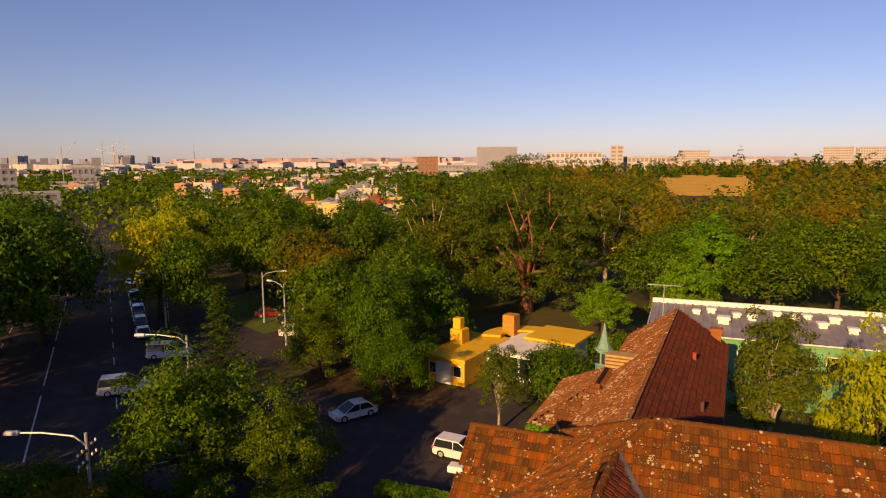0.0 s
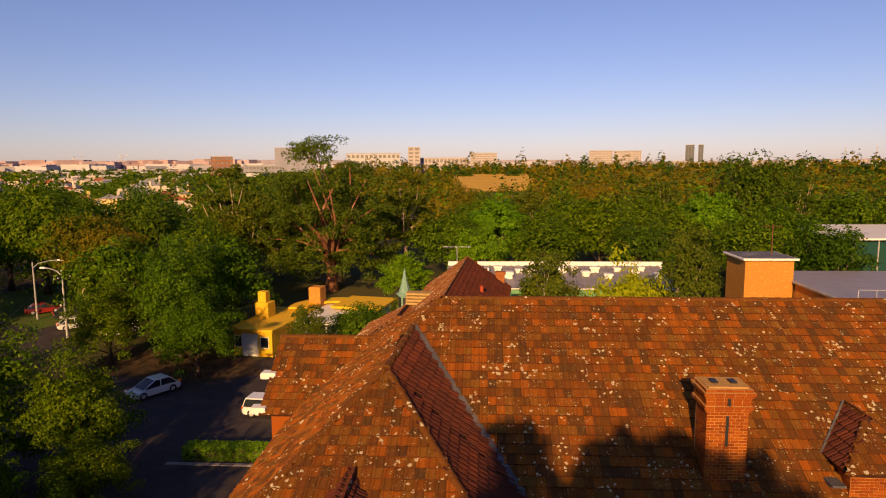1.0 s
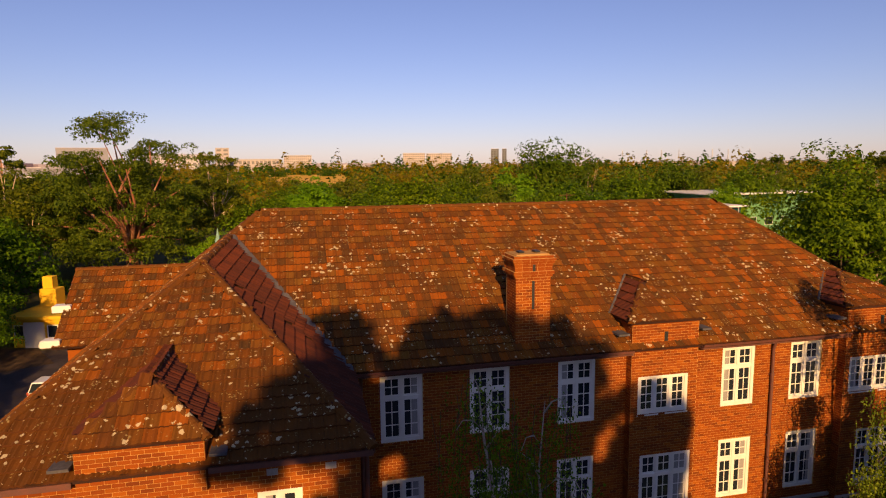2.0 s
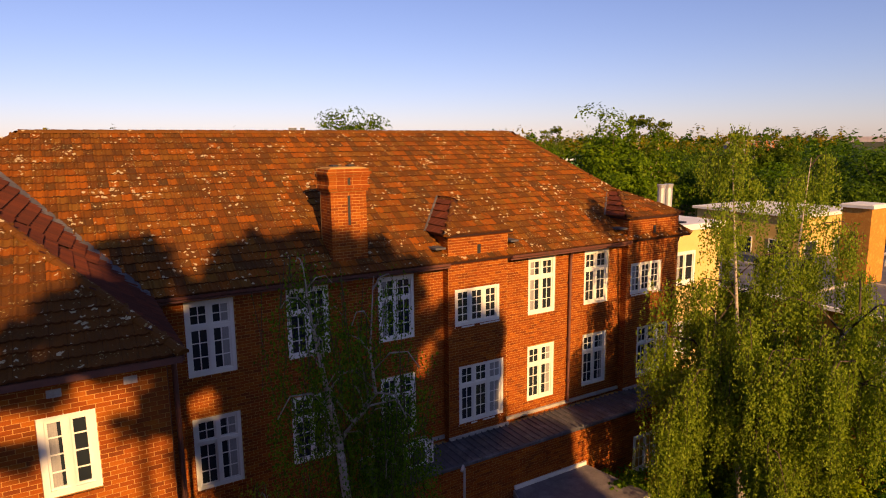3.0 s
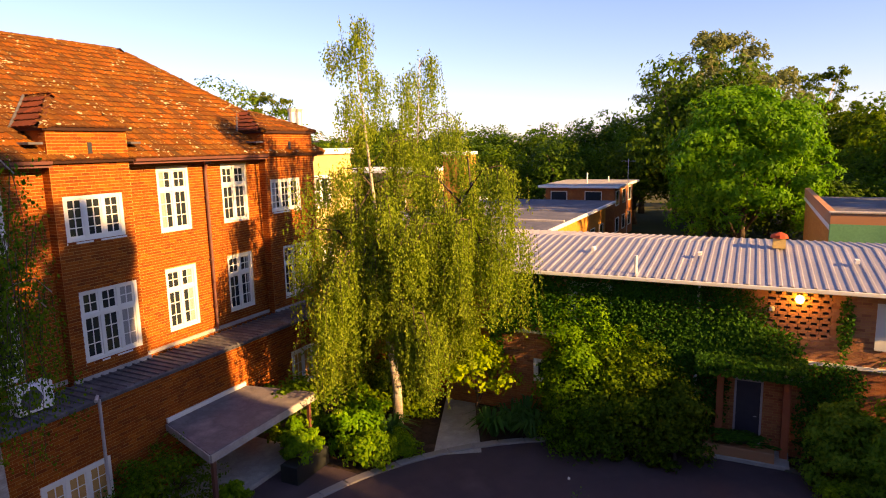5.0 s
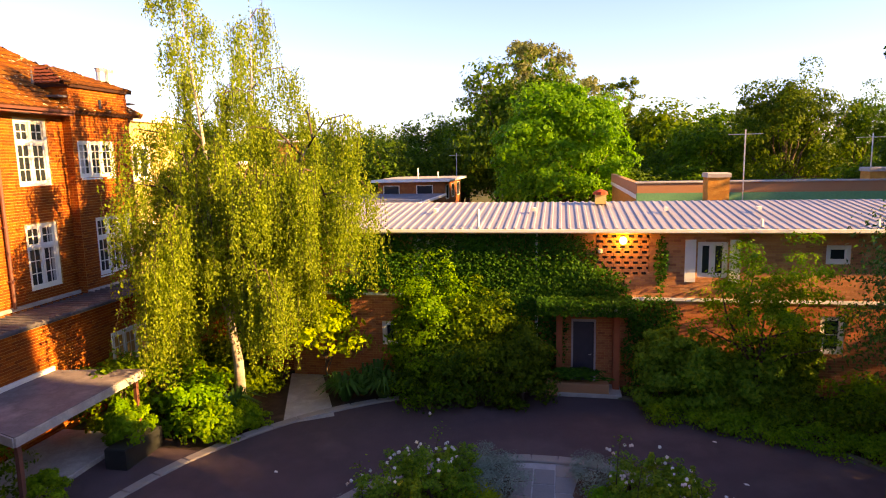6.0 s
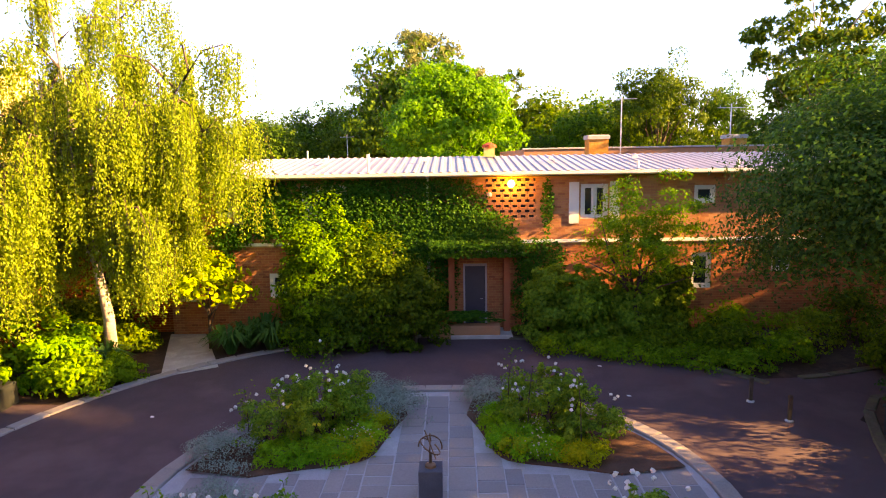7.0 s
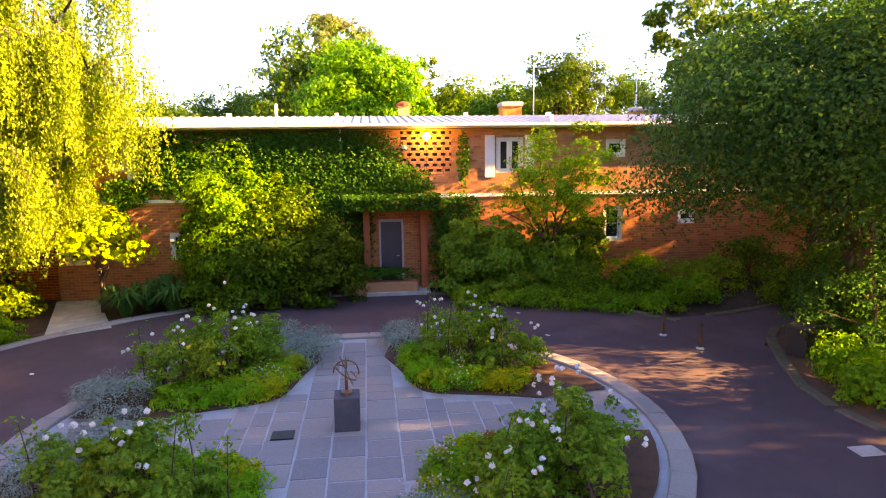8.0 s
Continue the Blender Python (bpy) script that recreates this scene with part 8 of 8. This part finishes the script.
for x, y, h in ((30.2, -24.0, 8.6), (34.4, -31.0, 8.4), (60, -6, 8.0)):
    m = thing("aerial_mast", "thin rooftop aerial mast", "aerial", "rooftop aerials", at=(x, y, 0))
    part("mast", Shape().tube([(0, 0, 0), (0, 0, h)], 0.03, 5), steel_mat, m)
    part("crossarm", Shape().tube([(-0.1, -0.7, h - 0.2), (0.1, 0.7, h - 0.2)], 0.02, 4), steel_mat, m)
umb = thing("cafe_umbrella", "small white umbrella on a far terrace", "umbrella", at=(62, 4, 0))
part("canopy", Shape().lathe([(1.4, 2.3), (0.8, 2.6), (0.05, 2.85)], sides=8), white_mat, umb)
part("pole", Shape().tube([(0, 0, 0), (0, 0, 2.6)], 0.03, 6), steel_mat, umb)

# the ochre house
house = thing("ochre_house", "low ochre-painted house with flat curved roofs and chimneys", "house", at=(-19.3, 46.5, 0), turn=-12)
part("wall", Shape().box(-3.6, -5.6, 0, 0.6, 3.0, 2.5), ochre_mat, house)
part("wing_wall", Shape().box(0.6, -1.5, 0, 7.6, 8.4, 2.7), white_mat, house)
part("flat_roof", Shape().bevelled(-4.0, -6.0, 2.5, 0.9, 3.4, 2.78, 0.04), ochre_mat, house, "ochre flat roof")
part("flat_roof", Shape().bevelled(2.6, 3.2, 2.95, 8.2, 8.9, 3.2, 0.04), ochre_mat, house)
cr = Shape()
for k in range(10):
    t0, t1 = radians(200 - k * 11), radians(200 - (k + 1) * 11)
    pts = [(2.6 + r * math.cos(t), 3.4 + r * math.sin(t), z) for z in (2.9, 3.15) for r, t in ((2.6, t0), (4.6, t0), (4.6, t1), (2.6, t1))]
    cr.add(pts, ((3, 2, 1, 0), (4, 5, 6, 7), (0, 1, 5, 4), (1, 2, 6, 5), (2, 3, 7, 6), (3, 0, 4, 7)))
part("curved_roof", cr, ochre_mat, house, "curving ochre roof edge")
part("chimney", Shape().bevelled(-3.6, -1.6, 2.7, -2.1, -0.2, 4.3, 0.05).bevelled(-3.4, -1.3, 4.3, -2.5, -0.5, 5.4, 0.05), ochre_mat, house, "stepped ochre chimney")
part("chimney", Shape().bevelled(-0.6, 4.4, 2.7, 0.8, 5.8, 4.9, 0.08), orange_wall_mat, house)
part("porch", Shape().box(-2.6, -5.7, 0, -0.9, -5.6, 2.2), white_mat, house)
windows_on(house, facing_south(-3.6, -5.6, 0), [(0.2, 0.9, 0.9, 1.9), (3.0, 0.9, 3.8, 1.9)])
windows_on(house, facing_south(0.6, -1.5, 0), [(0.5 + k * 1.1, 0.5, 1.4 + k * 1.1, 2.4) for k in range(6)], frame=white_mat)
# more of the terrace houses and the city beyond


def far_at(az, d):
    """A spot seen from the start of the walk, az degrees to the right of +y."""
    return -0.8 + d * math.sin(radians(az)), -13.7 + d * math.cos(radians(az))


def far_block(name, label, az0, az1, d, top, wall, rows=4, cols=8, deep=0.35, glass=None, base=0.0):
    """A distant building between two bearings, with its storeys of windows as real recesses."""
    (ax, ay), (bx, by) = far_at(az0, d), far_at(az1, d)
    w = math.hypot(bx - ax, by - ay)
    root = thing(name, label, "building", at=(ax, ay, 0), turn=math.degrees(math.atan2(by - ay, bx - ax)))
    s = Shape()
    ph, pw = (top - base) / rows, w / cols
    wall_cells(s, w, top, [(c * pw + pw * 0.18, base + r * ph + ph * 0.3, (c + 1) * pw - pw * 0.18, base + (r + 1) * ph - ph * 0.2) for c in range(cols) for r in range(rows)], lambda u, dd, v: (u, dd, v), min(1.0, w * 0.05))
    part("wall", s, wall, root)
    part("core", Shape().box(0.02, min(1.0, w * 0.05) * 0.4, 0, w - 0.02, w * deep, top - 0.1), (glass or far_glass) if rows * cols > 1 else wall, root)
    part("roof", Shape().bevelled(-w * 0.005, -0.2, top, w * 1.005, w * deep, top + max(0.3, top * 0.02), 0.05), concrete_mat, root)
    return root


# Far glass is pale because the distance haze is mixed into its colour.
far_glass = material("haze_tinted_window_glass", [(0.20, 0.185, 0.18), (0.16, 0.15, 0.15)], 0.5, scale=0.2, grain=1, bump=0)
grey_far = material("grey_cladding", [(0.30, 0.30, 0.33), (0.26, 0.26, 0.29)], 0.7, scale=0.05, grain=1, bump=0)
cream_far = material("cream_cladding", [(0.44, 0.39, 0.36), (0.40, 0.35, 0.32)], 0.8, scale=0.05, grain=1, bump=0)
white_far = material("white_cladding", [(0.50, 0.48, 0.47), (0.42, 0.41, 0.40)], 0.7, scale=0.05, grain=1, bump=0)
brown_far = material("brown_brick_tower", [(0.36, 0.17, 0.09), (0.28, 0.13, 0.07)], 0.8, scale=0.05, grain=1, bump=0)
dark_far = material("dark_tower_cladding", [(0.10, 0.11, 0.13), (0.07, 0.08, 0.09)], 0.4, scale=0.05, grain=1, bump=0)
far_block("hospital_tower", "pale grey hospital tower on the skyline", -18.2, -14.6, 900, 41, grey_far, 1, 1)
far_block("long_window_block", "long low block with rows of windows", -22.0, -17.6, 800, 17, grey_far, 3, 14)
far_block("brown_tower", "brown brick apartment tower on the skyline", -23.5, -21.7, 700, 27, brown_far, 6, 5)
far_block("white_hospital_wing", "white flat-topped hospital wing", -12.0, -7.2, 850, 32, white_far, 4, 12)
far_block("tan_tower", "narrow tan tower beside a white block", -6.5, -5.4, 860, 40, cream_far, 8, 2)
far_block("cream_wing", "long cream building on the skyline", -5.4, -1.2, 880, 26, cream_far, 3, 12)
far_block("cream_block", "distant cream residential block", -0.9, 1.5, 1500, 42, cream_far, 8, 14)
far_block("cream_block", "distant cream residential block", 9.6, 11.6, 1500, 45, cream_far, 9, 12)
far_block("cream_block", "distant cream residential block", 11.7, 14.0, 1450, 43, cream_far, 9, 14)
far_block("dark_tower", "dark glass office tower on the horizon", 17.5, 18.2, 3000, 92, dark_far, 12, 3, glass=dark_mat)
far_block("dark_tower", "dark glass office tower on the horizon", 18.5, 18.9, 3000, 92, dark_far, 12, 2, glass=dark_mat)
far_block("white_slab_tower", "lone white apartment slab on the plain", -39.2, -38.3, 2500, 18, white_far, 8, 2)
site = far_block("construction_block", "white banded building under construction", -53.2, -49.8, 480, 10, white_far, 4, 2)
far_block("construction_block", "grey upper storeys of a building site", -51.6, -49.6, 520, 19, grey_far, 3, 5)
far_block("grey_office_block", "grey office block with ribbon windows", -60, -55.2, 420, 19, grey_far, 5, 10)
far_block("dark_roofed_hall", "low dark-roofed hall behind street trees", -62, -52.5, 330, 9, grey_far, 2, 8)
for az, d, h, reach in ((-52.2, 470, 34, 14), (-49.4, 800, 46, 30), (-48.6, 900, 44, 28), (-30.2, 3300, 70, 50), (-33.5, 3200, 60, 60)):
    x, y = far_at(az, d)
    k = d / 470
    c = thing("tower_crane", "thin lattice tower crane on the skyline", "crane", "cranes on the skyline", at=(x, y, 0), turn=200)
    part("mast", Shape().tube([(0, 0, 0), (0, 0, h)], 0.28 * k, 4), white_far, c)
    part("jib", Shape().tube([(0, 0, h - 10), (-reach * 0.7, 0, h + 2 if d < 600 else h)], 0.2 * k, 4), white_far, c)
    part("counter_jib", Shape().tube([(0, 0, h - 10), (reach * 0.25, 0, h - 8)], 0.3 * k, 4), white_far, c)
wheel = thing("observation_wheel", "pale observation wheel far on the skyline", "wheel", at=(*far_at(-48.0, 2600), 0), turn=48)
part("rim", Shape().tube([(24 * math.cos(t), 0, 34 + 24 * math.sin(t)) for t in (2 * math.pi * k / 40 for k in range(41))], 0.9, 5), white_far, wheel)
for k in range(6):
    t = math.pi * k / 6
    part("spoke", Shape().tube([(24 * math.cos(t), 0, 34 + 24 * math.sin(t)), (-24 * math.cos(t), 0, 34 - 24 * math.sin(t))], 0.4, 4), white_far, wheel)
part("stand", Shape().tube([(-10, 0, 0), (0, 0, 34), (10, 0, 0)], 1.0, 5), white_far, wheel)
pyl = thing("lattice_mast", "tall lattice mast on the horizon", "mast", at=(*far_at(-42.6, 3000), 0))
part("mast", Shape().tube([(0, 0, 0), (0, 0, 105)], [5, 0.8], 4), grey_far, pyl)
for az in (29, 31, 32.2, 33.6, 36.2, 37.4, 39):
    t = thing("light_tower", "white lighting tower on the far edge of the park", "light tower", "lighting towers", at=(*far_at(az, 1500), 0))
    part("mast", Shape().tube([(0, 0, 0), (0, 0, 46)], [1.3, 0.9], 5), white_far, t)


def gabled(x, y, w, d, h, turn, wall, roofm, label):
    """A small house: walls, hipped roof, chimney, windows, verandah."""
    root = thing("terrace_house", label, "house", "terrace houses", at=(x, y, 0), turn=turn)
    part("wall", Shape().box(-w / 2, -d / 2, 0, w / 2, d / 2, h), wall, root)
    r = Shape()
    e = 0.3
    q = [(-w / 2 - e, -d / 2 - e, h), (w / 2 + e, -d / 2 - e, h), (w / 2 + e, d / 2 + e, h), (-w / 2 - e, d / 2 + e, h), (0, -d * 0.15, h + w * 0.3), (0, d * 0.2, h + w * 0.3)]
    r.poly(q[0], q[1], q[4]).poly(q[1], q[2], q[5], q[4]).poly(q[2], q[3], q[5]).poly(q[3], q[0], q[4], q[5]).poly(q[3], q[2], q[1], q[0])
    part("roof", r, roofm, root)
    part("parapet", Shape().bevelled(-w / 2, -d / 2 - 0.35, h - 0.4, w / 2, -d / 2 - 0.05, h + 1.1, 0.1), wall, root)
    part("chimney", Shape().bevelled(w * 0.25, -0.4, h, w * 0.25 + 0.7, 0.4, h + w * 0.3 + 1.0, 0.1), wall, root)
    windows_on(root, facing_south(-w / 2, -d / 2, 0), [(w * f - 0.5, z, w * f + 0.5, z + 1.7) for f in (0.28, 0.72) for z in ((0.8, 4.0) if h > 5 else (0.8,))])
    return root


rnd = random.Random(21)
red_roof, slate = material("far_red_roof", [(0.34, 0.11, 0.05), (0.26, 0.08, 0.04)], 0.85, scale=0.2, grain=2), material("far_slate_roof", [(0.20, 0.19, 0.20), (0.30, 0.28, 0.27)], 0.7, scale=0.2, grain=2)
pale, pink = material("pale_house_render", [(0.70, 0.60, 0.44), (0.62, 0.52, 0.38)], 0.85, scale=0.2, grain=2), material("pink_house_brick", [(0.54, 0.30, 0.19), (0.46, 0.25, 0.16)], 0.85, scale=0.2, grain=2)
for az, d, w, h in ((-30.8, 190, 7, 8.5), (-29.4, 250, 16, 7.0), (-27.2, 235, 14, 5.5), (-31.4, 225, 8, 7), (-33.5, 230, 8, 7), (-35.2, 245, 8, 7), (-26.2, 270, 12, 6), (-28.4, 290, 14, 9)):
    x, y = far_at(az, d)
    gabled(x, y, w, w * 1.1, h, -az + rnd.uniform(-20, 20), rnd.choice((pale, pale, pink, cream_mat)), rnd.choice((red_roof, slate)), "pale rendered terrace house with a parapet among trees")
for k in range(40):
    az, d = rnd.uniform(-52, -25), rnd.uniform(300, 680)
    x, y = far_at(az, d)
    gabled(x, y, rnd.uniform(6, 9), rnd.uniform(9, 13), rnd.choice((6.5, 7.5, 8.5)), -az + rnd.uniform(-40, 40), rnd.choice((pale, pale, pink, white_far)), rnd.choice((red_roof, slate, slate)), "small pale terrace house with dark roof among street trees")


def town(name, label, seed, count, r0, r1, a0, a1, wall, tall=7.0, wide=(8, 24)):
    """The far city: many small blocks over a sector."""
    r = random.Random(seed)
    s = Shape()
    for _ in range(count):
        x, y = far_at(r.uniform(a0, a1), math.sqrt(r.uniform(r0 ** 2, r1 ** 2)))
        w, d, h = r.uniform(*wide), r.uniform(*wide), tall * r.uniform(0.6, 1.6)
        n = len(s.v)
        s.box(-w / 2, -d / 2, 0, w / 2, d / 2, h)
        c, t = math.cos(a := r.uniform(0, 3)), math.sin(a)
        s.v[n:] = [(x + px * c - py * t, y + px * t + py * c, pz) for px, py, pz in s.v[n:]]
    tagged(part(name, s, wall), label, "buildings", kind="stuff")


town("far_suburb", "distant pale houses and warehouses", 31, 420, 700, 2600, -60, -18, white_far, 6.0)
town("far_suburb_roofs", "distant red and brown roofs", 32, 420, 650, 2800, -60, -14, material("far_brown_roof", [(0.28, 0.19, 0.15), (0.34, 0.24, 0.20)], 0.85, scale=0.01, grain=0.3, bump=0), 5.5)
town("port_district", "distant reddish port with stacked containers and sheds", 33, 700, 2400, 4300, -44, -20, material("port_red", [(0.38, 0.25, 0.24), (0.46, 0.38, 0.37)], 0.8, scale=0.01, grain=0.3, bump=0), 26, (20, 90))
town("port_sheds", "distant pale port sheds", 34, 600, 2000, 4300, -55, 5, white_far, 15, (20, 110))
town("western_suburb", "hazy far suburb beyond the park", 35, 700, 1800, 4300, -8, 62, cream_far, 14, (15, 70))
town("towers_far", "cluster of far city towers", 36, 40, 2300, 3200, -58, -44, grey_far, 34, (14, 30))
# Horizon hills, their lilac tint painted in for haze.
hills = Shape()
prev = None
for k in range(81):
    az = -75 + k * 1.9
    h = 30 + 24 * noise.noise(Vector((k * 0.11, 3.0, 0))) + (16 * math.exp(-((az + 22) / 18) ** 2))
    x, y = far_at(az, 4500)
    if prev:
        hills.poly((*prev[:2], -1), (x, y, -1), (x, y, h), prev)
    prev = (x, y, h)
solo("far_hills", hills, material("haze_tinted_hills", [(0.34, 0.30, 0.34), (0.30, 0.27, 0.31)], 1.0, scale=0.003, grain=0.02, bump=0), "low hills along the horizon with haze in their colour", "hills", kind="structure")

# ---- single tiles and bricks of the front wing, nearest the walk ----
for me, at in kept_tiles:
    part("tile", me, tile_mat, college).location = at
loose_brick_mat = material("red_brick_piece", [(0.27, 0.062, 0.011), (0.22, 0.047, 0.010)], 0.85, scale=0.8, grain=60, per="object", spread=BRICKS)
one_brick = mesh_of("brick", Shape().bevelled(-0.114, -0.010, -0.037, 0.114, 0.004, 0.037, 0.003), loose_brick_mat)
for at in kept_bricks:
    part("brick", one_brick, loose_brick_mat, college).location = at
